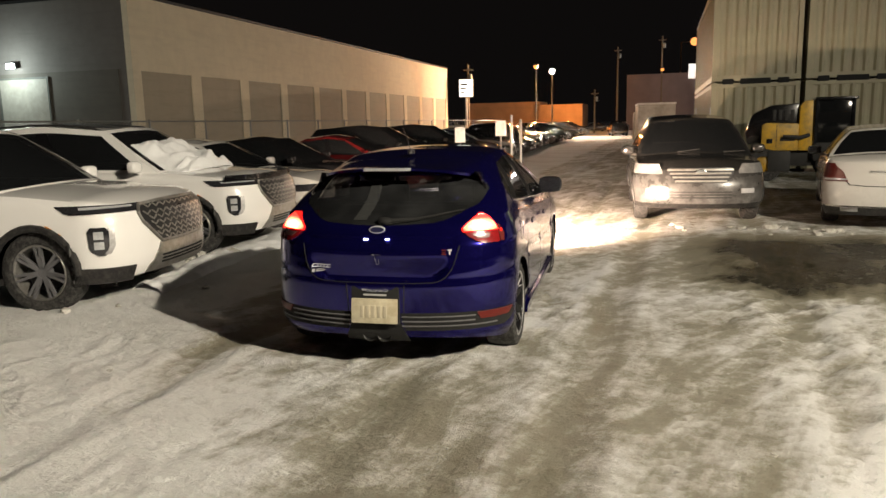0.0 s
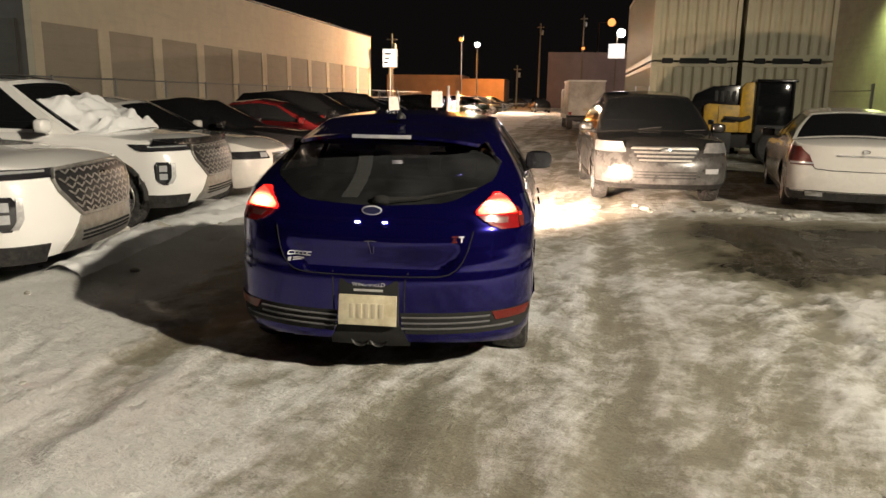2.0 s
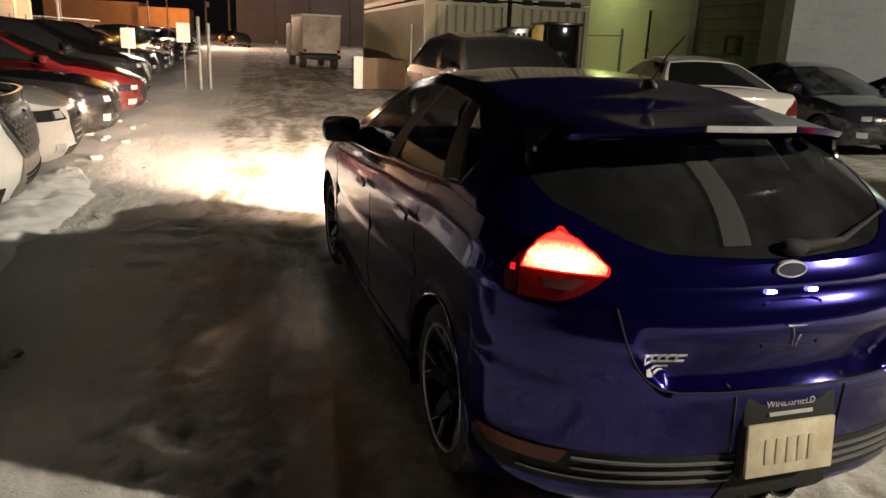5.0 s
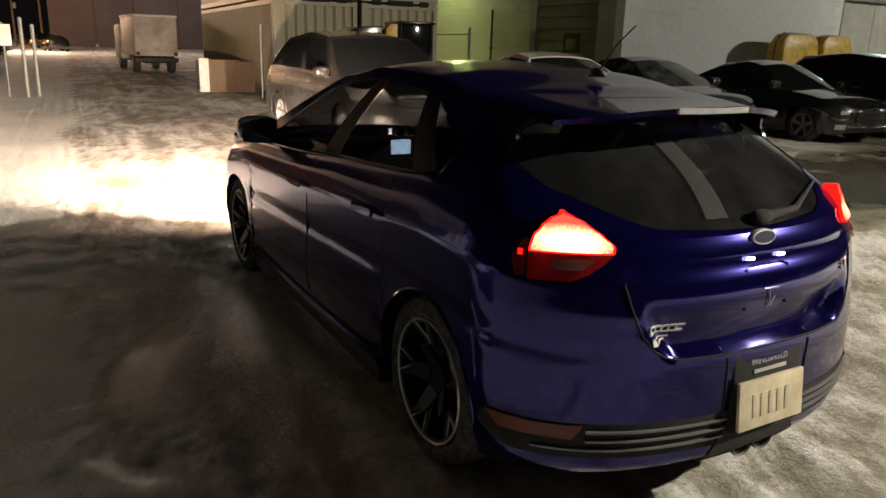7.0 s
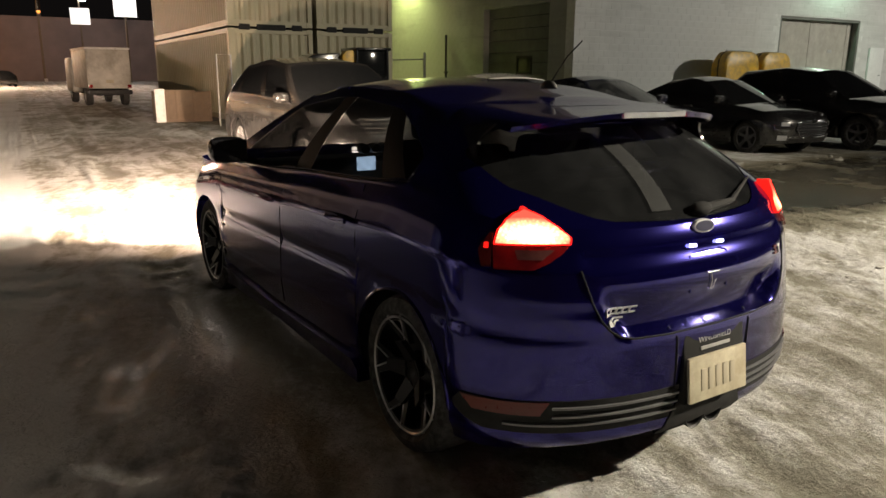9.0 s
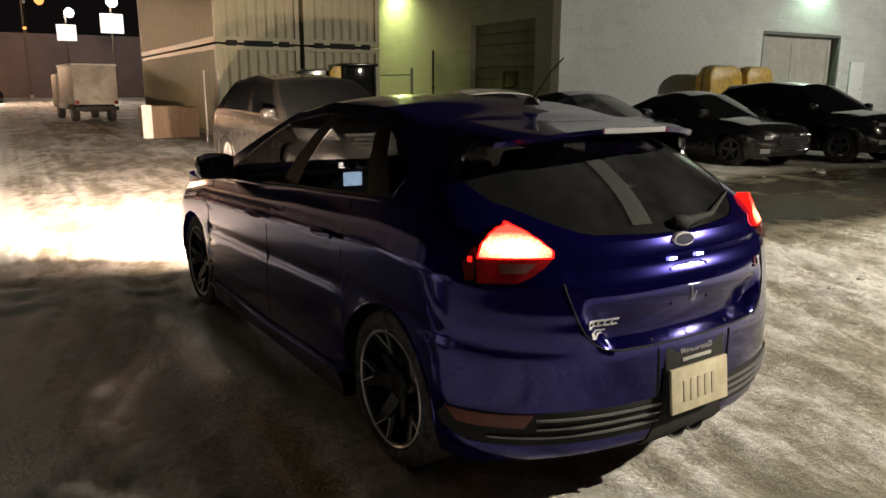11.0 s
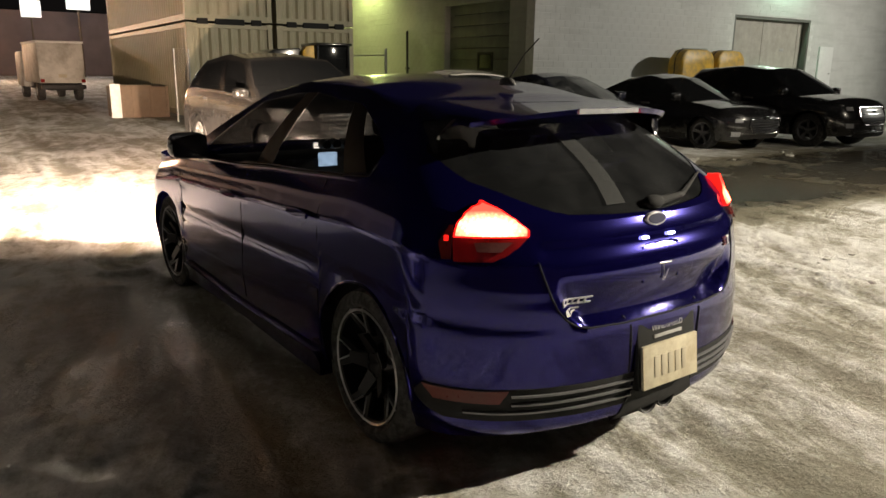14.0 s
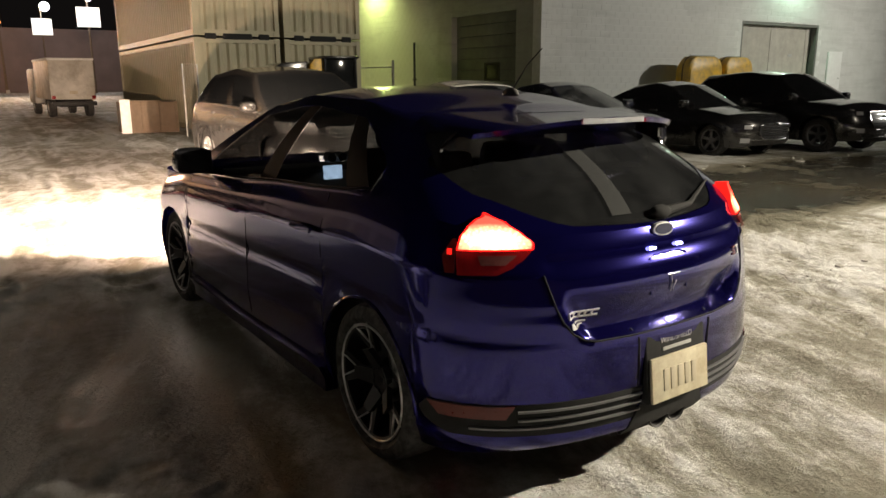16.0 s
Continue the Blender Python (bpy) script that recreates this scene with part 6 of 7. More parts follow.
snow_patch("snow_lump", nose(-4.28, 9.32, -82, SUV), "clean white snow piled against a windscreen", 3, 0.16, windscreen_snow)
guard = SUV.decal(0.965, 1.060, -0.88, 0.88, 1, 0.05, 0.03, 5, 20)
part("bonnet_guard", guard, M["blackgloss"], suv_b, "gloss black bonnet guard")
basic_car("sedan_car", SEDAN, nose(-4.45, 11.75, -84, SEDAN), "white sedan with a chrome-barred dark grille", "pearl", group=ROW, front=sedan_front("chrome", 0.36, 0.70, 0.44))
basic_car("sedan_car", SEDAN, nose(-4.42, 14.15, -84, SEDAN), "black sedan parked in the snow", "black", group=ROW, front=sedan_front("blackgloss", 0.42, 0.66, 0.45))
basic_car("hatchback_car", COMPACT, nose(-4.45, 17.2, -84, COMPACT), "red compact car parked in the snow", "red", group=ROW, front=sedan_front("blackgloss", 0.36, 0.60, 0.48))
dark_suv = basic_car("suv_car", CROSS, nose(-4.75, 20.2, -84, CROSS), "black SUV parked in the snow", "black", group=ROW, wheels=dict(face="slat"), front=sedan_front("chrome", 0.52, 0.82, 0.46))
basic_car("crossover_car", VAN, nose(1.38, 12.05, 184, VAN), "salt-crusted grey SUV with a dark windscreen", "silver", "glass", front=crossover_front)
basic_car("sedan_car", SEDAN, pose(3.98 + 2.475 * math.sin(radians(9)), 11.72 + 2.475 * math.cos(radians(9)), 0, 0, 0, -9), "white luxury sedan, its boot towards the yard", "pearl", group=ROW, rear=luxury_rear, wheels=dict(width=0.245, rim=0.25, spokes=10, twin=False))
navy = basic_car("sedan_car", COMPACT, nose(7.45, 12.4, 180, COMPACT), "dark blue sedan with frosted glass", "navy", "frosted", group=ROW, wheels=dict(face="slat"), front=sedan_front())
gloss = basic_car("sedan_car", COMPACT, nose(10.02, 11.5, 180, COMPACT), "glossy black sedan facing the lane", "black", group=ROW, wheels=dict(face="slat"), front=sedan_front("chrome", 0.36, 0.62, 0.46))
gloss_suv = basic_car("suv_car", CROSS, nose(12.5, 10.72, 180, CROSS), "glossy black SUV facing the lane", "black", group=ROW, wheels=dict(face="slat"), front=sedan_front("chrome", 0.50, 0.84, 0.46, bars=4))

# bright trim round the grilles of the two glossy cars
for car, sh, z0, z1, half in ((gloss, COMPACT, 0.36, 0.62, 0.46), (gloss_suv, CROSS, 0.50, 0.84, 0.46)):
    edge = [(-half * 0.76, z0), (-half * 1.02, (z0 + z1) / 2), (-half * 0.96, z1 + 0.01), (half * 0.96, z1 + 0.01), (half * 1.02, (z0 + z1) / 2), (half * 0.76, z0), (-half * 0.76, z0)]
    part("grille_surround", tube(bmesh.new(), [sh.skin(sh.p_of(x, z, 1), z, 1) + sh.normal(sh.p_of(x, z, 1), z, 1) * 0.010 for x, z in edge], 0.016, 8), M["chrome"], car, "chrome grille surround")
    part("bumper_trim", sh.decal(0.345, 0.37, -sh.p_of(0.62, 0.35, 1), sh.p_of(0.62, 0.35, 1), 1, 0.014, 0.02, 1, 14), M["chrome"], car, "chrome bumper strip")

# the row goes on down the lane
rnd = random.Random(5)
y = 23.5
k = 0
greys = basic_car("sedan_car", SEDAN, nose(-5.1, 23.3, -84, SEDAN), "dark grey sedan far down the parked row", "grey", group=ROW, front=sedan_front())
for k in range(24):
    y = 26.4 + k * 3.0
    if 72.5 < y < 79:
        continue
    src, sh = ((dark_suv, CROSS), (gloss, COMPACT), (greys, SEDAN), (navy, COMPACT))[(k * 7 + k // 3) % 4]
    copy_thing(src, nose(-5.3 + rnd.uniform(-0.4, 0.3) - 0.040 * (y - 26.4), y, -84 + rnd.uniform(-3, 3), sh))
# a few at the far end of the lane
for x, yy, hd, src in ((-3.9, 84, 10, gloss), (-5.0, 99, 185, dark_suv), (-5.6, 114, 160, greys), (-9.9, 123, 95, navy), (-13.5, 96, 80, dark_suv)):
    copy_thing(src, pose(x, yy, 0, 0, 0, hd))


def snow_ridge():
    """Loose white snow shoved up along the noses of the parked row."""
    bm = bmesh.new()
    rows = []
    for i in range(161):
        y = 6.15 + i * 0.033
        cx = table(((5.7, -4.05), (7.0, -4.30), (8.0, -4.52), (9.0, -4.55), (10.0, -4.46), (11.5, -4.5)), y) + 0.07 * noise.noise((y * 1.7, 0, 5))
        hw = table(((5.7, 0.10), (6.4, 0.22), (7.3, 0.27), (8.2, 0.36), (9.2, 0.50), (10.2, 0.42), (11.5, 0.12)), y) * (1 + 0.25 * noise.noise((y * 2.3, 4, 1)))
        row = []
        for j in range(25):
            f = j / 12 - 1
            x = cx + f * hw
            bulk = max(0.0, 1 - f * f)
            lump = 0.45 + 0.55 * noise.noise((x * 3, y * 3, 6)) + 0.35 * noise.noise((x * 9, y * 9, 2))
            row.append(Vector((x, y, ground_height(x, y) - 0.012 + bulk ** 0.7 * (0.035 + 0.075 * max(0, lump)) + 0.010 * bulk * noise.noise((x * 28, y * 28, 3)))))
        rows.append(row)
    grid_faces(bm, rows)
    tagged(mesh_object("snow_ridge", bm, M["snow"]), "loose white snow pushed up along parked cars", "snow")


snow_ridge()


# ---------------------------------------------------------------- yard things
def prism(profile, y0, y1, bevel=0.0):
    """A closed outline in x and z, carried from y0 to y1."""
    bm = bmesh.new()
    a = [bm.verts.new((x, y0, z)) for x, z in profile]
    b = [bm.verts.new((x, y1, z)) for x, z in profile]
    n = len(profile)
    for k in range(n):
        bm.faces.new((a[k], a[(k + 1) % n], b[(k + 1) % n], b[k]))
    bm.faces.new(reversed(a)), bm.faces.new(b)
    if bevel:
        bmesh.ops.bevel(bm, geom=list(bm.edges), offset=bevel, segments=2, affect="EDGES", profile=0.6)
    return bm


def loader():
    """Small yellow loader with a dark cab and a dark sloping engine cover."""
    t = thing("wheel_loader", pose(4.0, 20.4, 0, 0, 0, -6), "yellow loader with a black cab and dark engine cover", "loader")
    cover = part("engine_cover", prism([(-1.12, 0.95), (-1.20, 1.25), (-1.02, 1.74), (-0.60, 1.94), (0.06, 1.98), (0.06, 0.95)], 0.16, 1.5, 0.05), M["blackgloss"], t, "sloping gloss black engine cover")
    for k in range(4):
        part("louvre", boxed(-0.55 + k * 0.14, -0.47 + k * 0.14, 0.145, 0.165, 1.56, 1.82, 0.005), M["dark"], cover)
    hood = part("side_panel", prism([(-0.79, 0.84), (-0.79, 1.44), (-0.70, 1.50), (0.06, 1.47), (0.06, 0.80), (-0.60, 0.80)], -0.06, 1.35, 0.03), M["yellow"], t, "yellow side panel")
    part("badge", boxed(-0.67, -0.53, -0.07, -0.058, 0.98, 1.10, 0.004), M["blackgloss"], hood)
    part("vent", boxed(-0.36, -0.02, -0.07, -0.055, 1.04, 1.12, 0.008), M["dark"], hood)
    part("panel_seam", boxed(-0.45, -0.438, -0.066, -0.055, 0.86, 1.44, 0.002), M["dark"], hood)
    part("cab_post", prism([(0.065, 0.80), (0.065, 1.90), (0.16, 2.02), (0.36, 2.04), (0.38, 0.80)], 0.0, 0.26, 0.025), M["yellow"], t, "yellow cab post")
    for x, yy in ((0.44, 0.02), (1.26, 0.02), (0.44, 1.2), (1.26, 1.2)):
        part("cab_pillar", tube(bmesh.new(), [(x, yy, 0.8), (x * 0.985, yy, 2.05)], 0.045, 8), M["blackgloss"], t)
    part("cab_glass", boxed(0.44, 1.26, 0.03, 1.19, 1.0, 2.03, 0.03), M["glass"], t)
    part("cab_roof", boxed(0.39, 1.34, -0.06, 1.3, 2.03, 2.11, 0.035), M["blackgloss"], t)
    part("cab_base", boxed(0.40, 1.32, -0.02, 1.25, 0.55, 1.0, 0.04), M["dark"], t)
    part("step_box", boxed(-0.62, -0.10, -0.10, 0.7, 0.28, 0.80, 0.03), M["dark"], t)
    part("chassis", boxed(-1.0, 1.7, 0.25, 1.1, 0.40, 0.85, 0.04), M["dark"], t)
    arm = tube(bmesh.new(), [(0.30, 0.02, 1.18), (0.10, -0.10, 1.12), (-0.30, -0.14, 1.16)], [0.05, 0.06, 0.04], 8)
    part("lift_arm", arm, M["dark"], t)
    for x in (-0.72, 0.95):
        for s in (-1, 1):
            m = Matrix.Translation((x, 0.65 + s * 0.55, 0.46))
            w = part("wheel", lathe(bmesh.new(), [(-0.16, 0.2), (-0.16, 0.40), (-0.11, 0.46), (0.11, 0.46), (0.16, 0.40), (0.16, 0.2)], 32, "y", m), M["tyre"], t)
            part("rim", lathe(bmesh.new(), [(s * 0.12, 0.01), (s * 0.12, 0.12), (s * 0.08, 0.2), (s * 0.15, 0.21)], 24, "y", m), M["yellow"], w)
    prof = [(1.70, 0.95), (1.65, 0.5), (1.80, 0.12), (2.35, 0.05), (2.35, 0.09), (1.84, 0.17), (1.70, 0.52), (1.75, 0.95)]
    part("bucket", prism(prof, -0.2, 1.5), M["dark"], t, "", False)


loader()


def box_truck():
    """A pale box truck parked tail-on down the lane."""
    t = thing("box_truck", pose(0.30, 41.04, 0, 0, 0, 4), "pale dirty box truck parked along the lane", "truck")
    part("box", boxed(-0.88, 0.88, -3.0, 1.0, 0.75, 2.42, 0.05), M["dirtywhite"], t)
    part("tailgate", boxed(-0.82, 0.82, -3.04, -2.995, 0.95, 2.30, 0.02), M["dirtywhite"], t)
    # rails paler than the box: the lit top edge is in their colour
    for s in (-1, 1):
        part("top_rail", boxed(s * 0.86 - 0.05, s * 0.86 + 0.05, -3.06, 1.0, 2.38, 2.47, 0.02), M["paper"], t, "pale top rail, light on the box edge put in its colour")
    part("rear_rail", boxed(-0.81, 0.81, -3.08, -2.98, 2.38, 2.47, 0.02), M["paper"], t, "pale top rail, light on the box edge put in its colour")
    part("bumper", boxed(-0.86, 0.86, -3.15, -2.95, 0.5, 0.68, 0.03), M["dark"], t)
    part("number_plate", boxed(-0.16, 0.16, -3.06, -3.041, 0.98, 1.12, 0.004), M["bar"], t)
    part("cab", boxed(-0.95, 0.95, 1.1, 2.9, 0.5, 2.1, 0.15), M["dirtywhite"], t)
    part("chassis", boxed(-0.5, 0.5, -2.9, 2.6, 0.45, 0.76), M["under"], t)
    for s in (-1, 1):
        part("tail_light", boxed(s * 0.78 - 0.08, s * 0.78 + 0.08, -3.06, -3.0, 0.78, 0.92, 0.01), M["redlens"], t)
        for yy in (-2.0, 2.0):
            w = part("wheel", lathe(bmesh.new(), [(-0.14, 0.18), (-0.14, 0.36), (-0.1, 0.4), (0.1, 0.4), (0.14, 0.36), (0.14, 0.18)], 28, "x", Matrix.Translation((s * 0.74, yy, 0.4))), M["tyre"], t)
            part("rim", lathe(bmesh.new(), [(s * 0.08, 0.0), (s * 0.1, 0.18), (s * 0.14, 0.19)], 20, "x", Matrix.Translation((s * 0.74, yy, 0.4))), M["steel"], w)


box_truck()


def tank(x, y, w, name_label):
    """A yellow flat-sided tank with a rounded top, on a skid."""
    t = thing("tank", pose(x, y, 0), name_label, "tank", "pair of yellow tanks")
    top, d, r = 2.24, 0.30, 0.42
    arch = [(-w, 0.25)] + [(-w + r - r * math.cos(a), top - r + r * math.sin(a)) for a in [math.pi / 2 * k / 8 for k in range(9)]]
    arch += [(-px, pz) for px, pz in reversed(arch)]
    bm = bmesh.new()
    rings = [[bm.verts.new((px * k, yy, 0.25 + (pz - 0.25) * k)) for px, pz in arch] for yy, k in ((-d, 0.93), (-d + 0.05, 0.99), (-d + 0.12, 1.0), (d - 0.12, 1.0), (d, 0.94))]
    for a, b in zip(rings, rings[1:]):
        for k in range(len(arch)):
            m = (k + 1) % len(arch)
            bm.faces.new((a[k], a[m], b[m], b[k]))
    bm.faces.new(rings[0]), bm.faces.new(reversed(rings[-1]))
    part("shell", bm, M["yellow"], t)
    part("band", tube(bmesh.new(), [(px * 1.006, 0, 0.25 + (pz - 0.25) * 1.004) for px, pz in arch], 0.016, 6), M["dark"], t)
    for a in (-0.5, 0.5):
        part("skid", boxed(a * w * 1.4 - 0.08, a * w * 1.4 + 0.08, -d, d, 0.0, 0.255, 0.02), M["dark"], t)


for tx, tw in ((17.46, 0.83), (19.19, 0.73)):
    tank(tx, 19.45, tw, "yellow flat-sided tank with a rounded top by a wall")
rail = thing("pipe_rail", pose(18.5, 20.2, 0), "pale steel pipe rail behind two yellow tanks", "rail")
for px in (-0.62, 0.62):
    part("post", tube(bmesh.new(), [(px, 0, -0.02), (px, 0, 2.30)], 0.03, 8), M["steel"], rail)
for pz in (1.70, 2.30):
    part("cross_bar", tube(bmesh.new(), [(-0.64, 0, pz), (0.64, 0, pz)], 0.03, 8), M["steel"], rail)


def lamp_post(x, y, h, tint, strength, label, group="", sign=0.0, arm=0.0, size=0.28):
    t = thing("street_lamp", pose(x, y, 0), label, "street lamp", group)
    part("pole", tube(bmesh.new(), [(0, 0, -0.05), (0, 0, h * 0.5), (0, 0, h)], [0.09, 0.07, 0.05], 10), M["polewood"], t)
    part("base", boxed(-0.2, 0.2, -0.2, 0.2, -0.05, 0.5, 0.03), M["mortar"], t)
    part("head", boxed(-0.25 + arm, 0.25 + arm, -0.3, 0.12, h + 0.1, h + 0.26, 0.04), M["dark"], t)
    bm = bmesh.new()
    v = bmesh.ops.create_uvsphere(bm, u_segments=16, v_segments=10, radius=size)["verts"]
    bmesh.ops.translate(bm, vec=(arm, -0.1, h), verts=v)
    part("lens", bm, glow(label.split()[0] + "_glow", tint, strength), t)
    if sign:
        s = part("sign_board", boxed(-sign / 2, sign / 2, -0.48, -0.40, h - 1.1 - sign, h - 1.1, 0.02), M["litsign"], t, "white square board")
    return t


lamp_post(-9.76, 74, 6.6, (1.0, 0.95, 0.88), 12, "white street lamp on a steel pole", "lamps along the lane")
lamp_post(-11.35, 74, 7.1, (1.0, 0.36, 0.08), 1.5, "orange sodium street lamp on a steel pole", "lamps along the lane", size=0.24)
lamp_post(0.58, 110, 8.6, (1.0, 0.36, 0.08), 1.4, "amber street lamp far down the lane", "lamps along the lane", size=0.24)


def tall_mast(x, y, h, board_z, tint, strength, label, lamp_x, k=1.0):
    """A far mast of the size k with a flood lamp, and a lit board under it."""
    t = thing("flood_mast", pose(x, y, 0), label, "light mast", "masts beyond the lane")
    part("mast", tube(bmesh.new(), [(0, 0.6 * k, -0.05), (0, 0.6 * k, h)], [0.35 * k, 0.2 * k], 10), M["polewood"], t)
    part("arm", tube(bmesh.new(), [(0, 0.6 * k, h), (lamp_x, 0.2 * k, h)], 0.1 * k, 8), M["polewood"], t)
    bm = bmesh.new()
    v = bmesh.ops.create_uvsphere(bm, u_segments=20, v_segments=12, radius=1.25 * k)["verts"]
    bmesh.ops.translate(bm, vec=(lamp_x, 0, h), verts=v)
    part("lens", bm, glow(label.split()[0] + "_mast_glow", tint, strength), t)
    if board_z:
        part("sign_board", boxed(-2.5 * k, 2.5 * k, -0.3 * k, 0.1 * k, board_z - 2.2 * k, board_z + 2.2 * k, 0.05 * k), M["litsign"], t, "white lit square board")


tall_mast(5.2, 110, 10.65, 8.2, (1.0, 0.97, 0.95), 40, "white flood lamp on a tall mast above a board", 0.5, 0.45)
tall_mast(10.6, 110, 12.3, 9.55, (1.0, 0.97, 0.95), 40, "white flood lamp on a tall mast above a board", 0.2, 0.55)
tall_mast(5.8, 250, 25.6, 0, (1.0, 0.38, 0.10), 1.6, "orange flood lamp on a tall mast", 4.0)


def utility_pole(x, y, h):
    t = thing("utility_pole", pose(x, y, 0), "bare dark utility pole", "pole", "poles along the lane")
    part("shaft", tube(bmesh.new(), [(0, 0, -0.05), (0, 0, h)], [0.14, 0.09], 8), M["polewood"], t)
    part("crossarm", boxed(-0.5, 0.5, -0.06, 0.06, h - 0.6, h - 0.48), M["polewood"], t)
    part("transformer", lathe(bmesh.new(), [(0.0, 0.01), (0.0, 0.16), (0.6, 0.16), (0.65, 0.01)], 14, "z", Matrix.Translation((0.28, 0, h - 1.6))), M["steel"], t)


utility_pole(-5.54, 110, 12.0)
utility_pole(0.5, 110.6, 13.2)
utility_pole(-18.7, 75.5, 7.7)
utility_pole(-8.2, 104, 5.9)


def pylon_sign():
    t = thing("pylon_sign", pose(-18.54, 74.0, 0.5), "lit white box sign on a pole", "sign")
    part("pole", tube(bmesh.new(), [(0, 0, -0.55), (0, 0, 4.5)], 0.12, 10), M["steel"], t)
    part("sign_box", boxed(-0.72, 0.72, -0.2, 0.2, 3.85, 5.65, 0.05), M["dirtywhite"], t)
    face = part("sign_face", boxed(-0.66, 0.66, -0.212, -0.20, 3.92, 5.58, 0.004), glow("sign_light", (1.0, 0.97, 0.9), 2.2), t)
    for k in range(3):
        part("sign_bar", boxed(-0.55, -0.1 + 0.15 * k, -0.22, -0.212, 4.2 + 0.42 * k, 4.4 + 0.42 * k, 0.002), M["dark"], face)


pylon_sign()


def wall_fence():
    """Chain-link fence behind the parked row."""
    t = thing("chain_link_fence", pose(-14.8, 0, 0), "grey chain-link fence with steel posts", "fence", kind="structure")
    y = 2.0
    while y < 72:
        part("post", tube(bmesh.new(), [(0, y, -0.05), (0, y, 2.0)], 0.035, 8), M["steel"], t)
        y += 3.0
    part("top_rail", tube(bmesh.new(), [(0, 2, 1.95), (0, 71, 1.95)], 0.025, 6), M["steel"], t)
    bm = bmesh.new()
    step = 0.16
    n = int(69 / step)
    for k in range(n):
        ya = 2 + k * step
        for d in (1, -1):
            yb = ya + d * 1.85
            if 2 <= yb <= 71:
                a, b = Vector((0.006 * d, ya, 0.08)), Vector((0.006 * d, yb, 1.93))
                w = Vector((0, 0.004, 0))
                vs = [bm.verts.new(p) for p in (a - w, a + w, b + w, b - w)]
                bm.faces.new(vs)
    tagged(part("mesh", bm, M["steel"], t, "", False), kind="stuff")


wall_fence()


def post_fence():
    """Post and rail beside the containers, and a narrow mesh gate at their corner."""
    t = thing("post_and_rail", pose(0, 0, 0), "thin steel fence beside the loader", "fence", kind="structure")
    part("post", tube(bmesh.new(), [(8.34, 24.0, -0.05), (8.34, 24.0, 2.12)], 0.045, 8), M["steel"], t)
    part("rail", tube(bmesh.new(), [(7.2, 24.05, 1.88), (8.34, 24.0, 1.92)], 0.018, 6), M["steel"], t)
    g = thing("mesh_gate", pose(1.94, 23.72, 0, 0, 0, 6), "narrow galvanised mesh gate against a container", "gate")
    bm = tube(bmesh.new(), [(-0.2, 0, 0.02), (-0.2, 0, 1.95), (0.2, 0, 1.95), (0.2, 0, 0.02)], 0.024, 8)
    part("gate_frame", bm, M["steel"], g)
    bm = bmesh.new()
    for k in range(34):
        a = -2.0 + k * 0.07
        for d in (1, -1):
            z0, z1 = max(0.06, a), min(1.93, a + 0.4)
            if z1 - z0 > 0.03:
                pa, pb = Vector((d * (-0.2 + z0 - a), 0.003 * d, z0)), Vector((d * (-0.2 + z1 - a), 0.003 * d, z1))
                tube(bm, [pa, pb], 0.003, 4)
            a = a + 2.0 - 0.02 if d > 0 else a
    tagged(part("mesh", bm, M["steel"], g, "", False), kind="stuff")


post_fence()


def crate():
    t = thing("crate", pose(1.08, 26.65, 0, 0, 0, 0), "plywood crate beside the lane", "crate")
    part("panel", boxed(-0.55, 0.55, -0.45, -0.42, 0.0, 0.95, 0.005), M["wood"], t)
    part("crate_body", boxed(-0.55, 1.02, -0.42, 0.6, 0.0, 0.9, 0.01), M["wood"], t)
    part("white_edge", boxed(-0.62, -0.34, -0.48, -0.45, 0.0, 0.98, 0.005), M["paper"], t, "pale upright board")
    for x in (0.0, 0.5, 0.96):
        part("batten", boxed(x - 0.04, x + 0.04, -0.475, -0.45, 0.0, 0.92, 0.004), M["wood"], t)


crate()


def card_post(x, y, z):
    t = thing("sign_stake", pose(x, y, 0, 0, 0, 8), "blank white card on a thin stake", "sign", "cards along the row")
    part("stake", tube(bmesh.new(), [(0, 0.02, -0.05), (0, 0.02, z + 0.3)], 0.02, 6), M["steel"], t)
    part("card", boxed(-0.17, 0.17, -0.012, 0.0, z - 0.25, z + 0.25, 0.003), M["paper"], t)


card_post(-5.7, 24.0, 1.29)
card_post(-4.35, 24.2, 1.48)


def gate_post(x, y, h):
    t = thing("bollard_post", pose(x, y, 0), "thin galvanised post in the snow", "post", "posts by the row")
    part("shaft", tube(bmesh.new(), [(0, 0, -0.05), (0, 0, h)], 0.045, 8), M["steel"], t)
    part("cap", lathe(bmesh.new(), [(h, 0.05), (h + 0.04, 0.05), (h + 0.06, 0.01)], 10, "z"), M["steel"], t)


gate_post(-3.95, 24.0, 1.85)
gate_post(-3.72, 24.4, 1.7)


def light_mast(at):
    """The mast that carries the flood light behind the camera."""
    t = thing("light_mast", pose(at[0] + 0.4, at[1] - 0.5, 0), "tall steel mast with a flood light", "light mast")
    part("mast", tube(bmesh.new(), [(0, 0, -0.05), (0, 0, at[2] + 0.5)], [0.13, 0.08], 10), M["steel"], t)
    part("arm", tube(bmesh.new(), [(0, 0, at[2] + 0.45), (-0.4, 0.5, at[2] + 0.45)], 0.04, 8), M["steel"], t)
    part("flood_head", boxed(-0.65, -0.15, 0.25, 0.75, at[2] + 0.22, at[2] + 0.42, 0.03), M["dark"], t)


light_mast(YARD)
# unseen mast added for the lamp that lights the white wall
light_mast(UNSEEN_EAST)


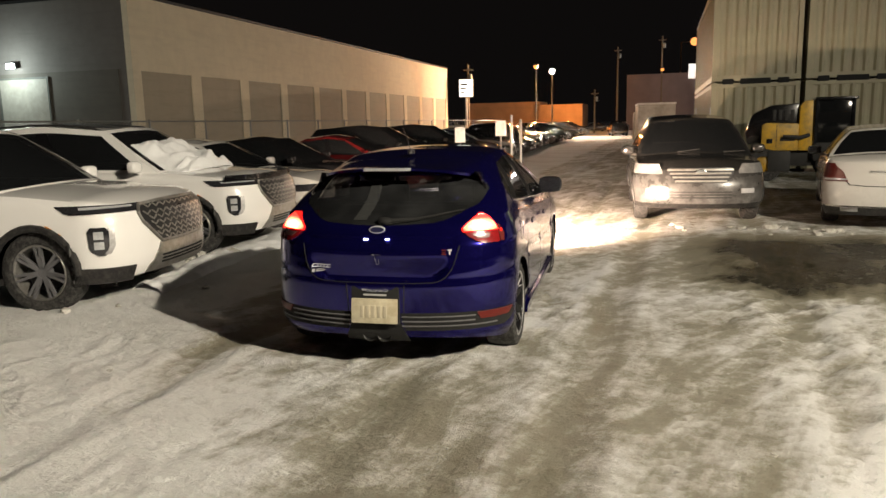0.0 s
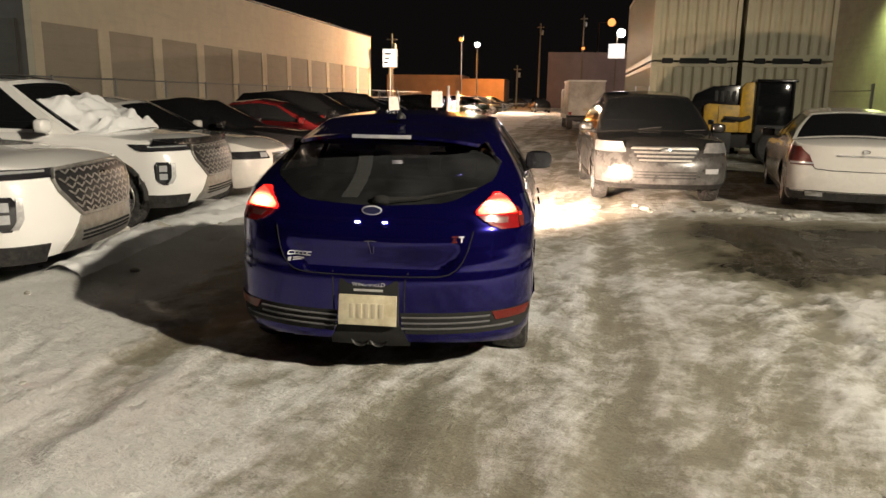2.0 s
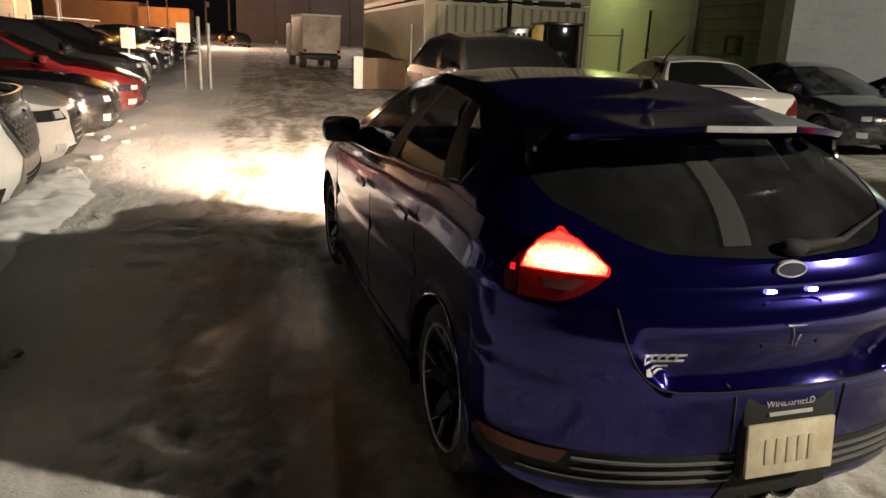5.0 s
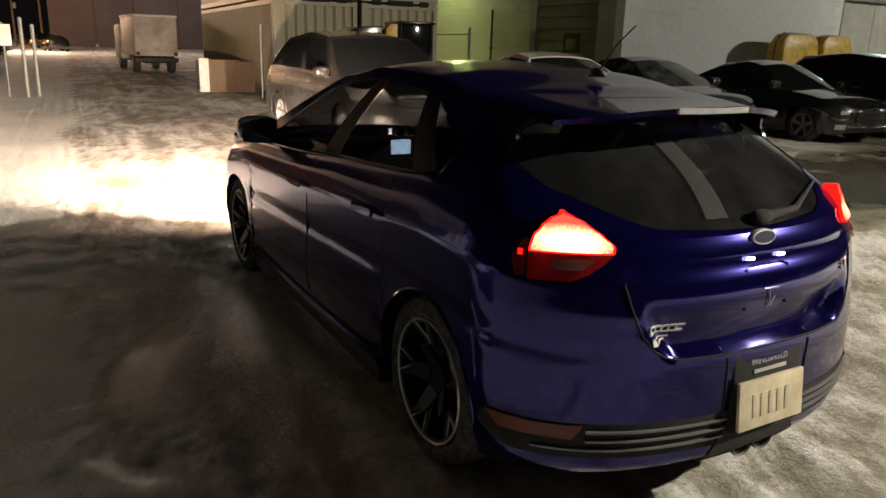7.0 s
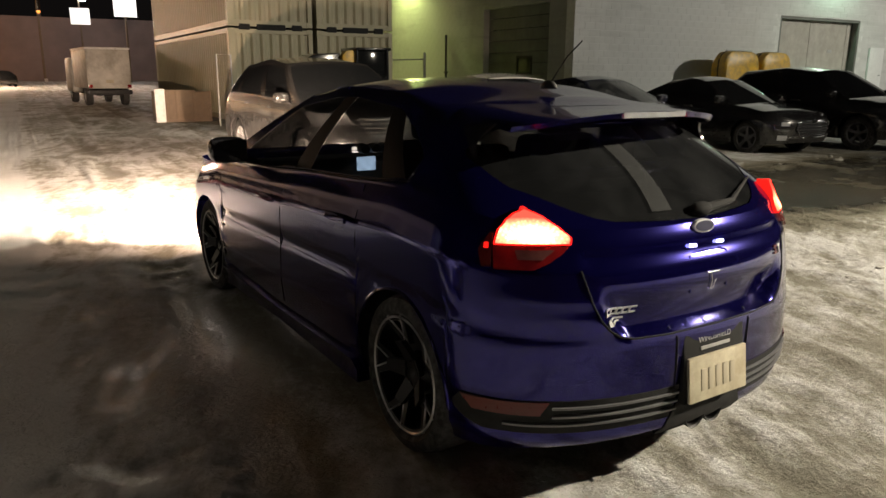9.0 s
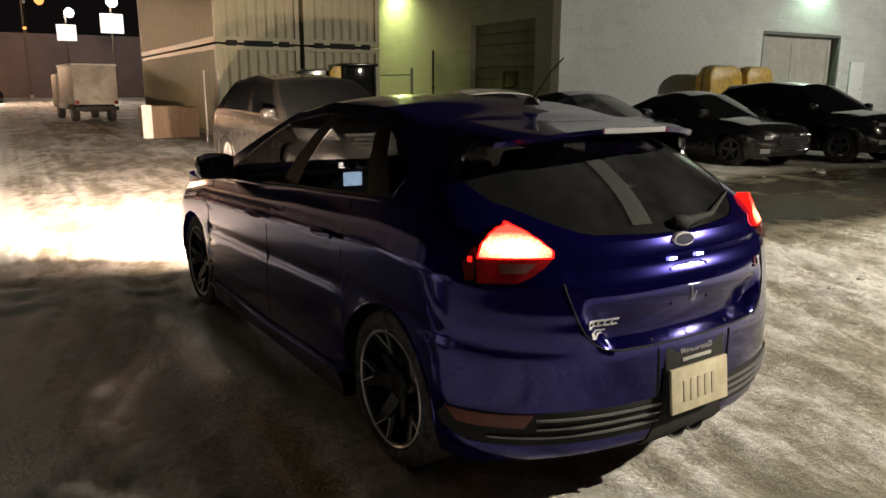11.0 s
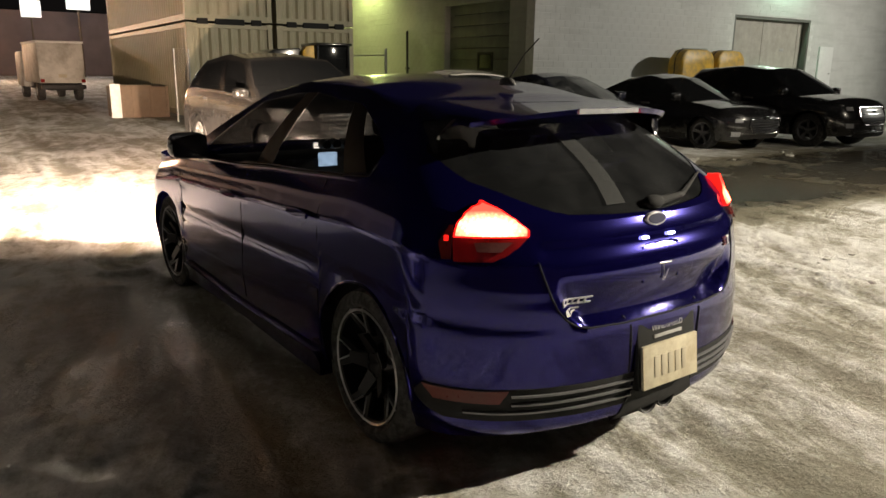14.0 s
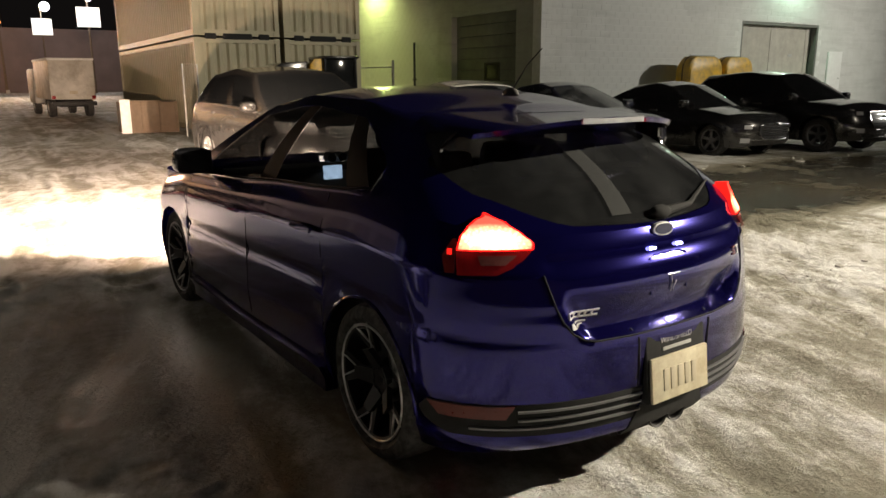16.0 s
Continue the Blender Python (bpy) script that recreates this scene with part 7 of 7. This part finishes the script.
def snow_chunks():
    """Crumbs and lumps of broken snow over the yard."""
    bm = bmesh.new()
    rr = random.Random(11)
    def lump(x, y, r):
        z = ground_height(x, y)
        v = bmesh.ops.create_icosphere(bm, subdivisions=1, radius=1)["verts"]
        sx, sy, sz = r * rr.uniform(0.7, 1.4), r * rr.uniform(0.7, 1.4), r * rr.uniform(0.4, 0.8)
        for q in v:
            d = 1 + 0.35 * noise.noise((q.co.x * 2 + x * 9, q.co.y * 2 + y * 9, q.co.z * 2))
            q.co = Vector((x + q.co.x * sx * d, y + q.co.y * sy * d, z + sz * 0.3 + q.co.z * sz * d))
    for _ in range(45):
        y = rr.uniform(5.0, 20)
        lump(rr.gauss(-4.3, 0.35) - 0.03 * (y - 6.5), y, abs(rr.gauss(0.02, 0.03)) + 0.012)
    for _ in range(28):
        lump(rr.uniform(0.3, 3.4), rr.gauss(11.45, 0.18), abs(rr.gauss(0.03, 0.035)) + 0.012)
    for _ in range(22):
        lump(rr.gauss(2.6, 0.5), rr.gauss(4.4, 0.7), abs(rr.gauss(0.0, 0.02)) + 0.008)
    for _ in range(26):
        lump(rr.uniform(-3.2, 3.0), rr.uniform(1.5, 11), abs(rr.gauss(0, 0.007)) + 0.005)
    for _ in range(60):
        lump(rr.uniform(0.2, 3.6), rr.uniform(2.0, 7.0), abs(rr.gauss(0, 0.005)) + 0.003)
    for _ in range(14):
        lump(rr.uniform(3.0, 12), rr.gauss(10.9, 0.3), abs(rr.gauss(0.0, 0.03)) + 0.01)
    tagged(mesh_object("snow_crumbs", bm, M["oldsnow"]), "broken lumps of white snow on the ground", "snow", kind="stuff")


snow_chunks()


# ---------------------------------------------------------------- blocks of the painted walls
def course_blocks(parent, mat, x0, x1, y, z0, z1, holes, bw, bh, limit, near):
    """Painted blocks in running bond on a wall; the nearest are parts, the rest one joined piece."""
    g = 0.005
    sizes = {}
    verts, faces = [], []
    made = 0
    row = 0
    z = z0
    spots = []
    while z < z1 - 0.02:
        x = x0 - (bw / 2 if row % 2 else 0)
        while x < x1:
            a, b = max(x, x0), min(x + bw, x1)
            if b - a > 0.06 and not any(a < h1 and b > h0 and z < hz for h0, h1, hz in holes):
                spots.append((a, b, z))
            x += bw
        z += bh
        row += 1
    spots.sort(key=lambda s: abs(s[0] - near) + 0.6 * s[2])
    for a, b, z in spots:
        w = round(b - a, 3)
        # upright joints are filled with paint, the bed joints stay open
        e, k = 0.0008, 0.002
        pts = [(e, 0, g / 2), (w - e, 0, g / 2), (w - e, 0, bh - g / 2), (e, 0, bh - g / 2),
               (e + k, -0.004, g / 2 + 0.008), (w - e - k, -0.004, g / 2 + 0.008), (w - e - k, -0.004, bh - g / 2 - 0.008), (e + k, -0.004, bh - g / 2 - 0.008)]
        fc = [(4, 5, 6, 7), (0, 1, 5, 4), (1, 2, 6, 5), (2, 3, 7, 6), (3, 0, 4, 7)]
        if made < limit:
            if w not in sizes:
                me = bpy.data.meshes.new("block")
                me.from_pydata(pts, [], fc)
                me.materials.append(M[mat])
                sizes[w] = me
            o = new("block", sizes[w])
            o.parent = parent
            o.location = (a, y + 0.018, z)
            made += 1
        else:
            n = len(verts)
            verts += [(p[0] + a, p[1] + y + 0.018, p[2] + z) for p in pts]
            faces += [tuple(n + i for i in f) for f in fc]
    if verts:
        me = bpy.data.meshes.new("block_rest")
        me.from_pydata(verts, [], faces)
        me.materials.append(M[mat])
        o = tagged(new("block_rest", me), kind="stuff")
        o.parent = parent


course_blocks(bpy.data.objects["wall_north"], "whitewall", BX, 42, BY, 0, 8.8, [(20.75, 25.55, 3.57)], 0.4, 0.2, 300, 16)
course_blocks(bpy.data.objects["wall_return"], "stone", 0, GY - BY - 0.4, 0, 0, 8.8, [(GY - 25.3, GY - 21.6, 3.65)], 0.4, 0.2, 300, GY - 29)


# upright pipe on the return wall
pipe = thing("wall_pipe", pose(BX - 0.06, 27.8, 0), "thin dark pipe up a block wall", "pipe")
part("pipe_run", tube(bmesh.new(), [(0, 0, -0.02), (0, 0, 2.9)], 0.045, 8), M["dark"], pipe)
part("clamp", boxed(-0.06, 0.07, -0.07, 0.07, 1.5, 1.56, 0.01), M["dark"], pipe)
